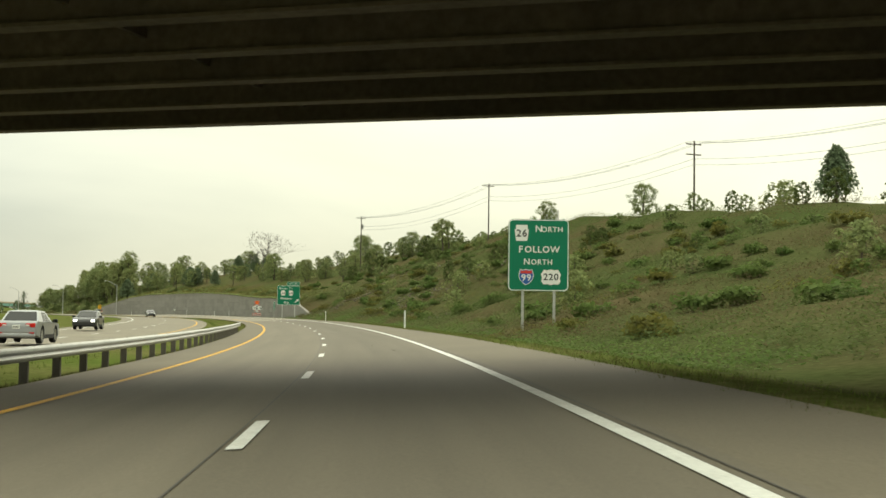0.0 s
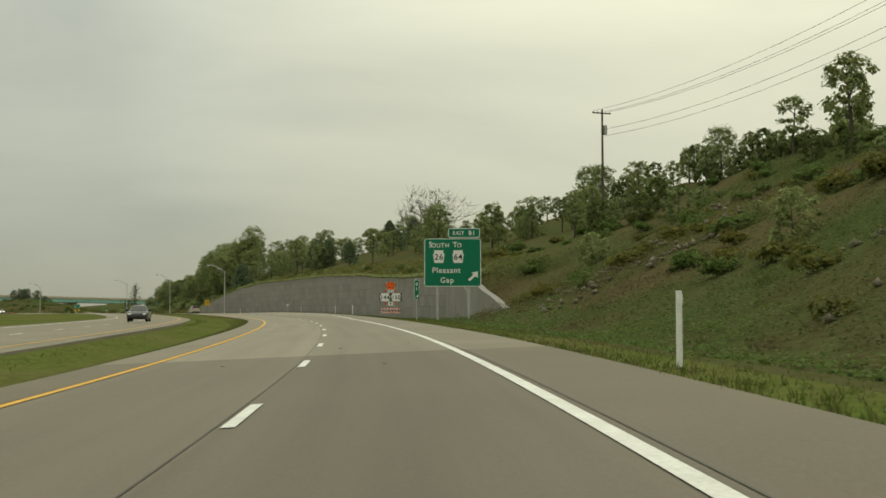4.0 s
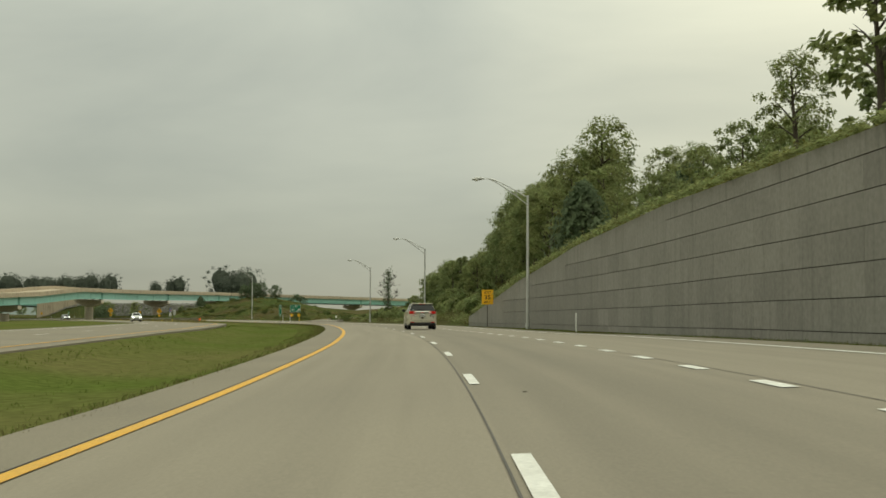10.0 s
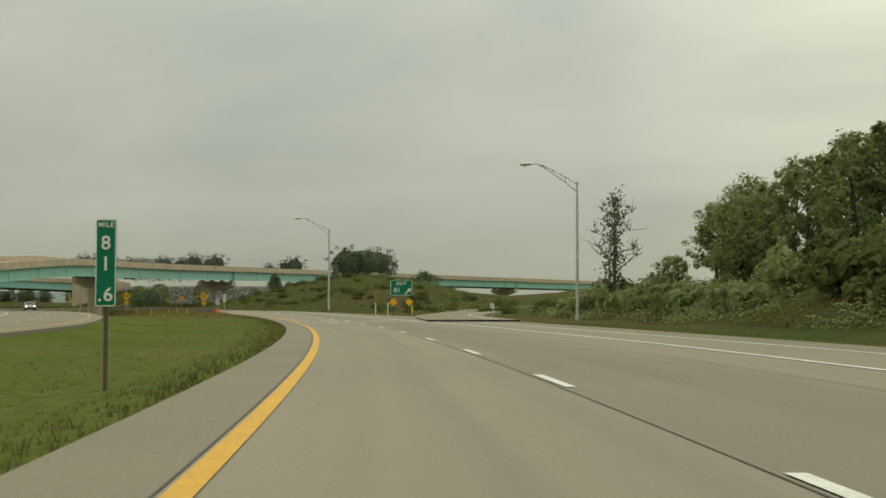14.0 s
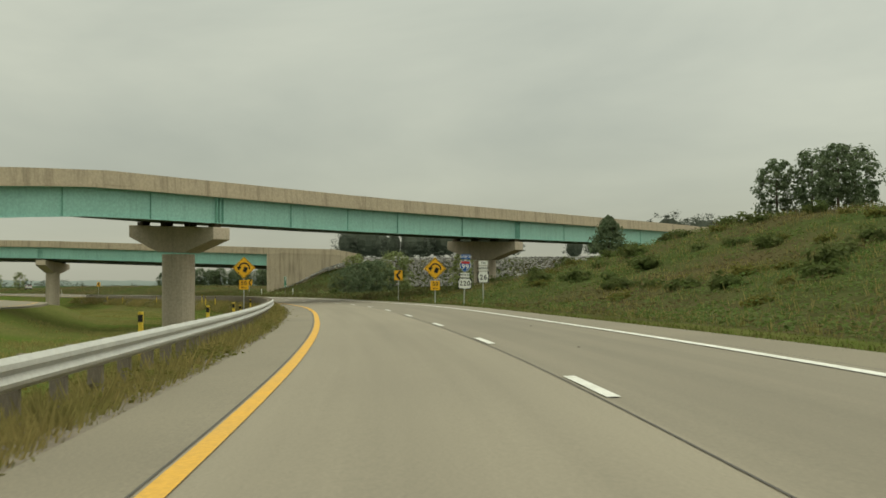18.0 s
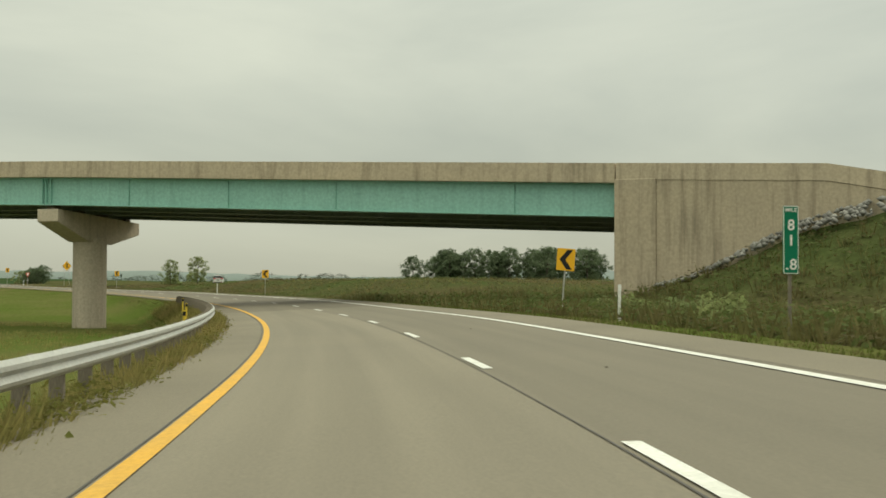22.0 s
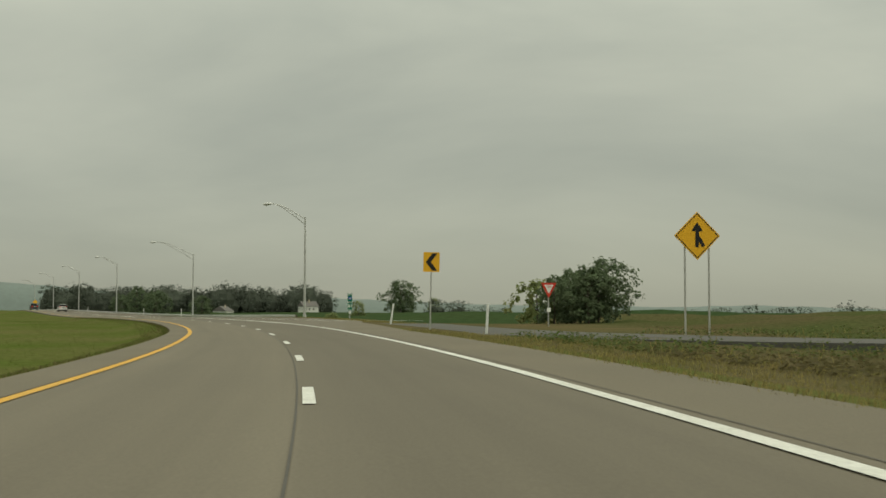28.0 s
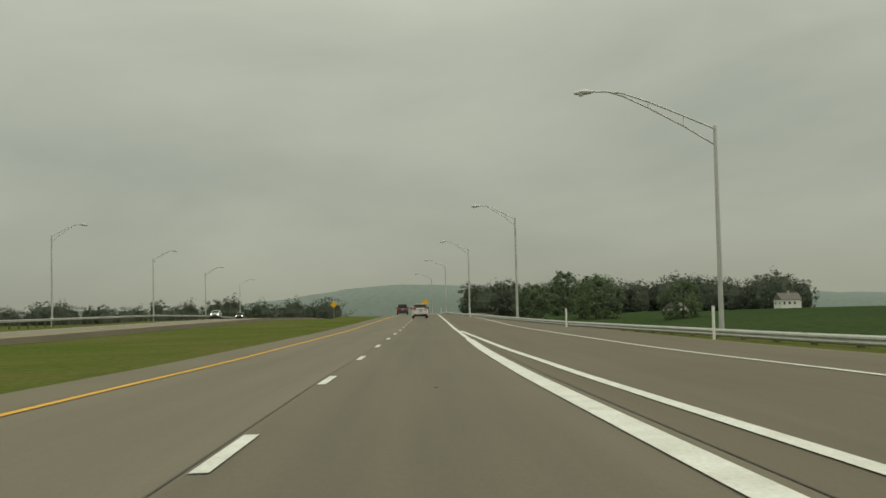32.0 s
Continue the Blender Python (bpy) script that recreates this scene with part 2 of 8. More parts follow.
WORN_PAINT = shade("worn_white_paint", (0.54, 0.53, 0.49), 0.75, spots=(0.34, 0.32, 0.26), scale=2.2, amount=0.45, bump=0.05)
YELLOW_PAINT = shade("yellow_road_paint", (0.62, 0.34, 0.035), 0.7, spots=(0.5, 0.3, 0.06), scale=1.2, amount=0.3, bump=0.05)
GROUND = shade("meadow_ground", (0.078, 0.105, 0.024), 0.95, spots=(0.115, 0.112, 0.042), scale=0.07, amount=0.5, fine=45, bump=0.4, spec=0.0)
HILL_GROUND = shade("rough_slope_ground", (0.06, 0.078, 0.027), 0.95, spots=(0.095, 0.078, 0.04), scale=0.07, amount=0.5, fine=50, bump=0.5, spec=0.0)
FIELD = shade("crop_field", (0.038, 0.062, 0.026), 0.95, spots=(0.05, 0.07, 0.03), scale=0.02, amount=0.4, fine=60, bump=0.4, spec=0.0)
DRY_GROUND = shade("dry_verge_ground", (0.12, 0.095, 0.05), 0.95, spots=(0.09, 0.085, 0.04), scale=0.3, amount=0.5, fine=50, bump=0.4, spec=0.0)
GRASS = leafy("grass_blades", (0.088, 0.13, 0.022), (0.12, 0.14, 0.035), 0.3)
DRY_GRASS = leafy("dry_grass_blades", (0.155, 0.135, 0.058), (0.12, 0.118, 0.044), 0.25)
WEED = leafy("weed_leaves", (0.08, 0.108, 0.034), (0.098, 0.11, 0.04), 0.12, 1.4, 0.35)
BROWN_WEED = leafy("brown_weeds", (0.112, 0.09, 0.044), (0.094, 0.086, 0.038), 0.12, 1.3, 0.35)
FRESH_WEED = leafy("fresh_weeds", (0.088, 0.138, 0.036), (0.105, 0.132, 0.04), 0.12, 1.4, 0.35)
STRAW = leafy("straw_grass", (0.25, 0.205, 0.08), (0.17, 0.165, 0.055), 0.2, 1.5, 0.4)
MEADOW_WEED = leafy("brown_meadow", (0.112, 0.092, 0.046), (0.092, 0.086, 0.038), 0.12, 1.4, 0.35)
GOLDENROD = leafy("goldenrod", (0.135, 0.125, 0.032), (0.105, 0.112, 0.03), 0.14, 1.4, 0.35)
LEAF = leafy("tree_leaves", (0.165, 0.208, 0.088), (0.195, 0.208, 0.09), 0.25, 1.5, 0.42)
LEAF_LIGHT = leafy("light_tree_leaves", (0.18, 0.22, 0.088), (0.21, 0.215, 0.09), 0.25, 1.5, 0.42)
LEAF_DARK = leafy("dark_needles", (0.105, 0.142, 0.078), (0.118, 0.145, 0.082), 0.2, 1.4, 0.35)
# Greyer than the near leaves: the haze of distance is in the base colour.
LEAF_HAZED = leafy("hazed_far_leaves", (0.092, 0.108, 0.085), (0.105, 0.118, 0.092), 0.12)
BARK = shade("bark", (0.11, 0.09, 0.07), 0.95, scale=3, amount=0.5, bump=0.5, stretch=(1, 1, 0.25))
DEAD_WOOD = shade("dead_wood", (0.16, 0.145, 0.125), 0.95, scale=3, amount=0.4, bump=0.4)
WALL_CONCRETE = weathered("wall_panel_concrete", (0.25, 0.236, 0.212), (0.205, 0.194, 0.176), 0.22, vary=0.1, rough=0.9, scale=0.35)
CAP_CONCRETE = weathered("pale_bridge_concrete", (0.46, 0.385, 0.28), (0.39, 0.33, 0.245), 0.42)
PIER_CONCRETE = weathered("pier_concrete", (0.5, 0.43, 0.335), (0.42, 0.365, 0.29), 0.2)
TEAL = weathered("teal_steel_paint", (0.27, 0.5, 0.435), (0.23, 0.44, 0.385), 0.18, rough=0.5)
# The girders' teal again, darkened: shade below the deck put into the colour.
SHADED_TEAL = weathered("shaded_teal_paint", (0.2, 0.235, 0.2), (0.15, 0.17, 0.145), 0.25, rough=0.7)
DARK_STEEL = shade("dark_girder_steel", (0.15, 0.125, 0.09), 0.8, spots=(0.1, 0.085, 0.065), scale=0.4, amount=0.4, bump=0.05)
GALV = shade("galvanised_steel", (0.5, 0.5, 0.47), 0.48, 0.65, spots=(0.4, 0.4, 0.38), scale=1.5, amount=0.3, bump=0.03)
ALU = shade("weathered_aluminium", (0.55, 0.55, 0.53), 0.45, 0.5, scale=1.0, amount=0.2, bump=0.02)
POST_WOOD = shade("weathered_post_wood", (0.22, 0.19, 0.15), 0.9, scale=4, amount=0.4, bump=0.3, stretch=(1, 1, 0.2))
BROWN_STEEL = shade("brown_steel_post", (0.13, 0.115, 0.095), 0.75, 0.2, scale=2, amount=0.3, bump=0.05)
GREEN_SIGN = shade("green_sign_sheeting", (0.0, 0.165, 0.085), 0.45, spots=(0.0, 0.15, 0.08), scale=0.8, amount=0.12, bump=0)
WHITE_SIGN = shade("white_sign_sheeting", (0.8, 0.8, 0.76), 0.5, scale=1, amount=0.08, bump=0)
BLACK_SIGN = shade("black_sign_ink", (0.015, 0.015, 0.015), 0.6, scale=1, amount=0.1, bump=0)
YELLOW_SIGN = shade("yellow_sign_sheeting", (0.85, 0.45, 0.02), 0.5, scale=1, amount=0.08, bump=0)
BLUE_SIGN = shade("blue_sign_sheeting", (0.03, 0.11, 0.36), 0.5, scale=1, amount=0.08, bump=0)
RED_SIGN = shade("red_sign_sheeting", (0.62, 0.05, 0.03), 0.5, scale=1, amount=0.08, bump=0)
ORANGE_SIGN = shade("orange_sign_sheeting", (0.95, 0.15, 0.01), 0.5, scale=1, amount=0.1, bump=0)
SIGN_BACK = shade("bare_sign_back", (0.4, 0.4, 0.38), 0.5, 0.4, scale=1, amount=0.15, bump=0)
PLASTIC_WHITE = shade("white_plastic_post", (0.75, 0.75, 0.72), 0.6, scale=2, amount=0.15, bump=0)
PLASTIC_YELLOW = shade("yellow_plastic_post", (0.7, 0.5, 0.05), 0.6, scale=2, amount=0.2, bump=0)
STONE = shade("riprap_stone", (0.25, 0.243, 0.222), 0.9, spots=(0.18, 0.173, 0.16), scale=1.2, amount=0.5, bump=0.3, vary=0.3, island=True)
BARE_ROCK = shade("loose_hillside_rock", (0.17, 0.145, 0.11), 0.95, spots=(0.12, 0.105, 0.08), scale=1.0, amount=0.5, bump=0.3, vary=0.2, island=True)
DIRT = shade("bare_soil", (0.15, 0.125, 0.095), 0.95, spots=(0.2, 0.175, 0.135), scale=1.2, amount=0.5, fine=12, bump=0.4)
RUBBER = shade("tyre_rubber", (0.02, 0.02, 0.02), 0.85, scale=6, amount=0.2, bump=0.05)
TRIM = shade("black_plastic_trim", (0.025, 0.025, 0.025), 0.7, scale=8, amount=0.15, bump=0.03)
ALLOY = shade("alloy_rim", (0.55, 0.55, 0.53), 0.35, 0.8, scale=6, amount=0.1, bump=0)
CHROME = shade("chrome", (0.8, 0.8, 0.78), 0.15, 1.0, scale=4, amount=0.05, bump=0)
LENS_RED = shade("red_lamp_lens", (0.55, 0.02, 0.015), 0.2, scale=8, amount=0.1, bump=0)
LENS_CLEAR = shade("clear_lamp_lens", (0.75, 0.75, 0.72), 0.15, scale=8, amount=0.1, bump=0)


def car_paint(name, base):
    m = shade(name, base, 0.32, 0.35, scale=1.2, amount=0.06, bump=0, spec=0.5)
    m.node_tree.nodes["Principled BSDF"].inputs["Coat Weight"].default_value = 0.7
    m.node_tree.nodes["Principled BSDF"].inputs["Coat Roughness"].default_value = 0.08
    return m


PAINT_BEIGE = car_paint("champagne_car_paint", (0.52, 0.485, 0.37))
PAINT_WHITE = car_paint("white_car_paint", (0.75, 0.75, 0.73))
PAINT_DARK = car_paint("dark_car_paint", (0.035, 0.035, 0.035))
PAINT_SILVER = car_paint("silver_car_paint", (0.35, 0.36, 0.37))
GLASS_DARK = shade("tinted_car_glass", (0.012, 0.013, 0.013), 0.06, scale=1, amount=0.05, bump=0, spec=0.38)
SIDING = shade("white_siding", (0.75, 0.74, 0.7), 0.7, scale=0.8, amount=0.15, bump=0)
ROOF_SHINGLE = shade("grey_shingles", (0.16, 0.15, 0.14), 0.9, scale=2, amount=0.3, bump=0.2)
TANK_PAINT = shade("white_tank_paint", (0.72, 0.71, 0.67), 0.6, scale=0.3, amount=0.2, bump=0)
# Woods paled towards blue-grey, so distance haze is painted into this colour.
HAZED_RIDGE = shade("hazed_ridge_woods", (0.17, 0.205, 0.19), 1.0, spots=(0.18, 0.212, 0.195), scale=0.004, amount=0.14, fine=20, bump=0.2)
HEADLIGHT = bpy.data.materials.new("lit_headlight")
HEADLIGHT.use_nodes = True
HEADLIGHT.node_tree.nodes["Principled BSDF"].inputs["Emission Color"].default_value = (1.0, 0.97, 0.9, 1)
HEADLIGHT.node_tree.nodes["Principled BSDF"].inputs["Emission Strength"].default_value = 4.0

# ---- the line of the road: the seam between its two lanes, s metres along it, d metres to its right ----
LINE_START = (-1.57, -0.00)
LINE_HEADING = [-0.11, 2.08, 4.05, 5.91, 8.03, 10.41, 12.64, 14.61, 16.65, 18.99, 21.67, 24.08, 26.11, 28.38, 30.99, 33.90, 37.25, 40.81, 44.19, 47.30, 50.77, 55.30, 60.55, 65.57, 70.10, 74.82, 79.90, 84.28, 88.36, 93.24, 98.05, 102.27, 106.49]  # degrees, every 40 m
LINE_HEIGHT = [-1.112, -1.074, -1.021, -0.936, -0.830, -0.724, -0.616, -0.487, -0.368, -0.264, -0.144, -0.041, 0.056, 0.124, 0.164, 0.202, 0.255, 0.316, 0.380, 0.463, 0.554, 0.633, 0.697, 0.703, 0.702, 0.716, 0.729, 0.716, 0.679, 0.639, 0.603, 0.593, 0.599, 0.641, 0.702, 0.766, 0.784, 0.756, 0.764, 0.730, 0.657, 0.587, 0.583, 0.527, 0.423, 0.384, 0.300, 0.318, 0.312, 0.321, 0.340, 0.423, 0.488, 0.582, 0.696, 0.845, 1.008, 1.200, 1.370, 1.533, 1.718, 1.880, 2.026, 2.079, 2.151, 2.327]  # every 20 m
BANK_AT = (0, 50, 100, 140, 150, 200, 215, 250, 290, 300, 350, 405, 460, 520, 600, 640, 700, 750, 800, 850, 855, 895, 950, 1030, 1050, 1107, 1150, 1166, 1243, 1300)
BANK_IS = (0.043, 0.052, 0.055, 0.051, 0.049, 0.036, 0.030, 0.030, 0.028, 0.029, 0.042, 0.040, 0.000, -0.010, -0.000, 0.008, 0.023, 0.015, 0.016, 0.031, 0.032, 0.051, 0.051, 0.037, 0.028, 0.010, 0.022, 0.026, 0.004, 0.000)
S_FROM, S_TO = -160, 1900
_s = np.arange(S_FROM, S_TO + 1.0)
_knots = np.arange(len(LINE_HEADING)) * 40.0
_h = np.radians(np.interp(np.clip(_s, 0, 1245), _knots, LINE_HEADING))
_step = np.stack([-np.sin(_h), np.cos(_h)], 1)
_xy = np.concatenate([[[0, 0]], np.cumsum(_step[:-1], 0)])
_xy += np.array(LINE_START) - _xy[-S_FROM]
_z = np.interp(_s, list(np.arange(len(LINE_HEIGHT)) * 20.0) + [1330, 1400, 1480, 1560, 1900], LINE_HEIGHT + [2.6, 3.5, 4.5, 4.8, 3.5])
_z = np.convolve(np.pad(_z, 6, "edge"), np.ones(13) / 13, "valid")


def line(s):
    """x, y, z and heading (radians) of the seam at s; arrays too."""
    return np.interp(s, _s, _xy[:, 0]), np.interp(s, _s, _xy[:, 1]), np.interp(s, _s, _z), np.interp(s, _s, _h)


def bank(s):
    return np.interp(s, BANK_AT, BANK_IS)


def spot(s, d, up=0.0):
    """World place at s, d, up metres over the ground there."""
    x, y, z, h = line(s)
    return Vector((float(x + d * np.cos(h)), float(y + d * np.sin(h)), float(z + rise(s, d)) + up))


def put(s, d, up=0.0, turn=0.0):
    """The pose of a thing at s, d whose own +y points along the road."""
    return Matrix.Translation(spot(s, d, up)) @ Matrix.Rotation(float(line(s)[3]) + radians(turn), 4, "Z")


# edges of the pavement and lines, as d at s
EDGE_S = (-160, 60, 90, 160, 240, 264, 308, 372, 480, 530, 570, 610, 625, 640, 668, 700, 760, 830, 913, 990, 1030, 1120, 1143, 1152, 1169, 1177, 1187, 1194, 1220, 1230, 1300, 1380, 1900)
EDGE_D = (6.1, 6.2, 5.8, 5.7, 6.25, 6.7, 8.4, 9.8, 10.2, 11.8, 12.4, 11.6, 11.0, 11.0, 7.2, 5.6, 5.3, 5.4, 5.5, 5.2, 5.6, 6.0, 6.05, 6.5, 7.7, 9.3, 9.9, 10.6, 13.0, 13.0, 12.2, 11.8, 11.8)
LINE_R_S = (-160, 240, 264, 300, 311, 330, 364, 390, 430, 490, 530, 570, 610, 625)
LINE_R_D = (3.54, 3.6, 3.86, 5.49, 6.2, 7.1, 7.75, 8.1, 8.2, 8.0, 9.4, 9.8, 8.6, 8.0)
MAIN_R_S = (498, 516, 545, 560, 580, 618, 644, 657, 675, 1110, 1136, 1215, 1252, 1900)
MAIN_R_D = (4.5, 5.3, 6.1, 6.35, 6.4, 5.5, 4.5, 4.1, 3.66, 3.6, 3.4, 3.38, 3.75, 3.75)
OPP_S = (-160, 100, 190, 325, 400, 543, 620, 700, 800, 960, 1100, 1250, 1900)
OPP_D = (-9.2, -9.2, -9.6, -11.5, -12.5, -14.5, -16.5, -20, -24, -26, -27, -27, -26)


def edge_right(s):
    return np.interp(s, EDGE_S, EDGE_D)


def edge_left(s):
    return np.interp(s, (-160, 110, 150, 300, 390, 430, 560, 660, 710, 800, 905, 1060, 1120, 1151, 1195, 1230, 1262), (-5.5, -5.5, -5.0, -5.0, -4.85, -4.7, -4.72, -4.58, -4.75, -4.72, -4.82, -4.76, -4.6, -4.15, -4.15, -4.6, -5.1))


def opposite(s):
    return np.interp(s, OPP_S, OPP_D)


WALL_D, WALL_FROM, WALL_TO = 13.6, 262.0, 536.0


def wall_top(s):
    return np.interp(s, (262, 266, 278, 300, 325, 350, 380, 455, 480, 505, 525, 536), (1.2, 3.2, 4.0, 4.5, 5.1, 5.9, 6.6, 6.9, 6.2, 4.4, 2.3, 1.0))


def wobble(s, d, size, seed):
    return np.sin(s / size + seed) * np.cos(d / size * 1.3 + seed * 2.1) + 0.5 * np.sin(s / size * 2.3 + d / size * 1.7 + seed * 3)


def smooth(a, b, v):
    v = np.clip((v - a) / (b - a), 0, 1)
    return v * v * (3 - 2 * v)


def rise(s, d):
    """Height of the ground over the seam's own height."""
    s, d = np.asarray(s, float), np.asarray(d, float)
    e = edge_right(s)
    o = opposite(s)
    b = bank(s)
    flat = b * np.clip(d, -6, e + 0.4) * (1 - 0.85 * smooth(0.6, 4.5, d - e))
    # the median and the far roadway
    left = -0.45 * smooth(0.0, 2.6, edge_left(s) - d) * (1 - smooth(-o - 3, -o, -d)) - 0.4 * smooth(-o + 12.5, -o + 25, -d)
    left = left - 1.3 * smooth(720, 800, s) * (1 - smooth(985, 1040, s)) * smooth(5.6, 9.0, -d) * (1 - smooth(-o - 6, -o, -d))
    # the cut hillside beside the first stretch
    hill_h = np.interp(s, (-160, 0, 60, 145, 185, 235, 300, 380, 460, 540, 600, 640, 668), (5.0, 5.8, 8.6, 14.2, 16.4, 16.2, 15.6, 14.6, 14, 14, 11, 6, 0.5))
    foot = np.interp(s, (-160, 250, 262, 530, 560, 600, 640, 668), (10.5, 11.0, WALL_D, WALL_D, 14.0, 17.0, 20.0, 24.0))
    reach = np.interp(s, (-160, 250, 300, 540, 668), (52, 48, 46, 44, 40))
    run = np.clip((d - foot) / (reach - foot), 0, 1)
    slope = hill_h * (0.75 * run + 0.25 * smooth(0, 1, run)) + 0.45 * wobble(s, d, 6.0, 1.0) * smooth(0.02, 0.2, run)
    slope = slope + 13.0 * np.exp(-((s - 330) / 38.0) ** 2 - ((d - 102) / 30.0) ** 2) - 5.0 * smooth(150, 300, d) * (hill_h > 1)
    wt = np.where((s > WALL_FROM) & (s < WALL_TO), wall_top(s), 0.0)
    behind = smooth(WALL_D + 0.15, WALL_D + 0.6, d)
    slope = np.where(wt > 0, np.maximum(slope, wt * 1.0 + (np.minimum(d, 40.0) - WALL_D) * 0.3) * behind, slope)
    slope = np.where((wt > 0), np.minimum(slope, np.maximum(wt - 0.15 + (d - WALL_D) * 0.5, 0) * behind), slope)
    # the mound between the ramp and the bridges
    mound = 7.0 * np.exp(-((s - 793) / 46.0) ** 2 - ((d - 37) / 18.0) ** 2) + 2.6 * np.exp(-((s - 735) / 22.0) ** 2 - ((d - 24) / 9.0) ** 2)
    mound = mound * smooth(8.5, 14, d)
    # the bank that carries the approach behind the second bridge
    x, y, _, h = line(s)
    px, py = x + d * np.cos(h), y + d * np.sin(h)
    bx, by = B2_DIR
    along = (px - B2_AT[0]) * bx + (py - B2_AT[1]) * by
    across = np.abs(-(px - B2_AT[0]) * by + (py - B2_AT[1]) * bx - 5.1)
    ridge = np.clip(1 - (across - 5.9) / 12.0, 0, 1) * smooth(B2_END - 3, B2_END + 19, along) * 6.3 * (1 - smooth(190, 320, along))
    # the low bank of the joining ramp
    low = 1.9 * smooth(940, 985, s) * (1 - 0.6 * smooth(1035, 1090, s) - 0.4 * smooth(1085, 1135, s)) * smooth(11, 22, d) * (1 - 0.5 * smooth(60, 200, d))
    flat = flat + 0.12 * wobble(s, d, 9.0, 4.0) * smooth(2, 8, d - e)
    right = np.maximum(np.maximum(slope, ridge), np.maximum(mound, low))
    drop = -1.2 * smooth(1225, 1260, s) * smooth(3.0, 12, d - e)
    return flat + np.where(d < 0, left, right * smooth(0.2, 3.0, d - e) + drop)


# the two flyovers: a place on each and its direction
B1_AT, B1_DIR = (-307.5, 711.7), (-0.1851, 0.9827)
B2_AT, B2_DIR = (-441.0, 778.85), (0.8634, 0.5045)
B2_END = 43.8

# ---- mesh helpers ----


def mesh_of(name, verts, faces, mat, smooth_faces=False):
    me = bpy.data.meshes.new(name)
    me.from_pydata([tuple(map(float, v)) for v in verts], [], [tuple(map(int, f)) for f in faces])
    me.materials.append(mat)
    if smooth_faces:
        me.polygons.foreach_set("use_smooth", [True] * len(me.polygons))
    me.update()
    return me


def bm_mesh(name, bm, mat):
    bmesh.ops.recalc_face_normals(bm, faces=bm.faces)
    me = bpy.data.meshes.new(name)
    bm.to_mesh(me)
    bm.free()
    me.materials.append(mat)
    return me


def part(name, data, mat, parent, label="", at=None):
    """One mesh object under a thing; data is a bmesh or a mesh."""
    me = bm_mesh(name, data, mat) if isinstance(data, bmesh.types.BMesh) else data
    ob = new(name, me)
    ob.parent = parent
    if at is not None:
        ob.matrix_basis = at
    if label:
        ob["label"] = label
    return ob


def thing(name, label, category, m=None, group="", kind="", data=None):
    ob = tagged(new(name, data), label, category, group, kind)
    if m is not None:
        ob.matrix_basis = m
    return ob


def box(x0, x1, y0, y1, z0, z1, bevel=0.0):
    bm = bmesh.new()
    bmesh.ops.create_cube(bm, size=1.0)
    for v in bm.verts:
        v.co = Vector((x0 + (v.co.x + 0.5) * (x1 - x0), y0 + (v.co.y + 0.5) * (y1 - y0), z0 + (v.co.z + 0.5) * (z1 - z0)))
    if bevel:
        bmesh.ops.bevel(bm, geom=bm.edges[:], offset=bevel, segments=1, affect="EDGES")
    return bm


def tube(points, radii, sides=8, cap=True):
    """A bmesh tube along points, with a radius at each."""
    bm = bmesh.new()
    rings = []
    pts = [Vector(p) for p in points]
    for i, p in enumerate(pts):
        way = (pts[min(i + 1, len(pts) - 1)] - pts[max(i - 1, 0)]).normalized()
        side = way.cross(Vector((0.31, 0.17, 0.93)) if abs(way.z) < 0.9 else Vector((0, 1, 0))).normalized()
        other = way.cross(side)
        r = radii[i] if isinstance(radii, (list, tuple)) else radii
        rings.append([bm.verts.new(p + (side * math.cos(a) + other * math.sin(a)) * r) for a in [2 * math.pi * k / sides for k in range(sides)]])
    for a, b in zip(rings, rings[1:]):
        for k in range(sides):
            bm.faces.new((a[k], a[(k + 1) % sides], b[(k + 1) % sides], b[k]))
    if cap:
        bm.faces.new(rings[0][::-1])
        bm.faces.new(rings[-1])
    return bm


def slab(outline, y0, y1, bevel=0.0):
    """An outline of (x, z) pushed from y0 to y1."""
    bm = bmesh.new()
    a = [bm.verts.new((x, y0, z)) for x, z in outline]
    b = [bm.verts.new((x, y1, z)) for x, z in outline]
    n = len(a)
    bm.faces.new(a)
    bm.faces.new(b[::-1])
    for i in range(n):
        bm.faces.new((a[i], b[i], b[(i + 1) % n], a[(i + 1) % n]))
    if bevel:
        bmesh.ops.bevel(bm, geom=bm.edges[:], offset=bevel, segments=1, affect="EDGES")
    return bm


def rounded(w, h, r, cx=0.0, cz=0.0, n=5):
    out = []
    for x, z, a0 in ((w / 2 - r, h / 2 - r, 0), (-w / 2 + r, h / 2 - r, 90), (-w / 2 + r, -h / 2 + r, 180), (w / 2 - r, -h / 2 + r, 270)):
        for i in range(n + 1):
            a = radians(a0 + 90 * i / n)
            out.append((cx + x + r * math.cos(a), cz + z + r * math.sin(a)))
    return out


def rim_of(outline, inner, y0, y1):
    """A flat ring between two outlines with the same count of corners."""
    bm = bmesh.new()
    n = len(outline)
    rows = [[bm.verts.new((x, y, z)) for x, z in o] for o, y in ((outline, y0), (inner, y0), (inner, y1), (outline, y1))]
    for i in range(n):
        j = (i + 1) % n
        for a, b in ((0, 1), (1, 2), (2, 3), (3, 0)):
            bm.faces.new((rows[a][i], rows[a][j], rows[b][j], rows[b][i]))
    return bm


LETTERS = {}


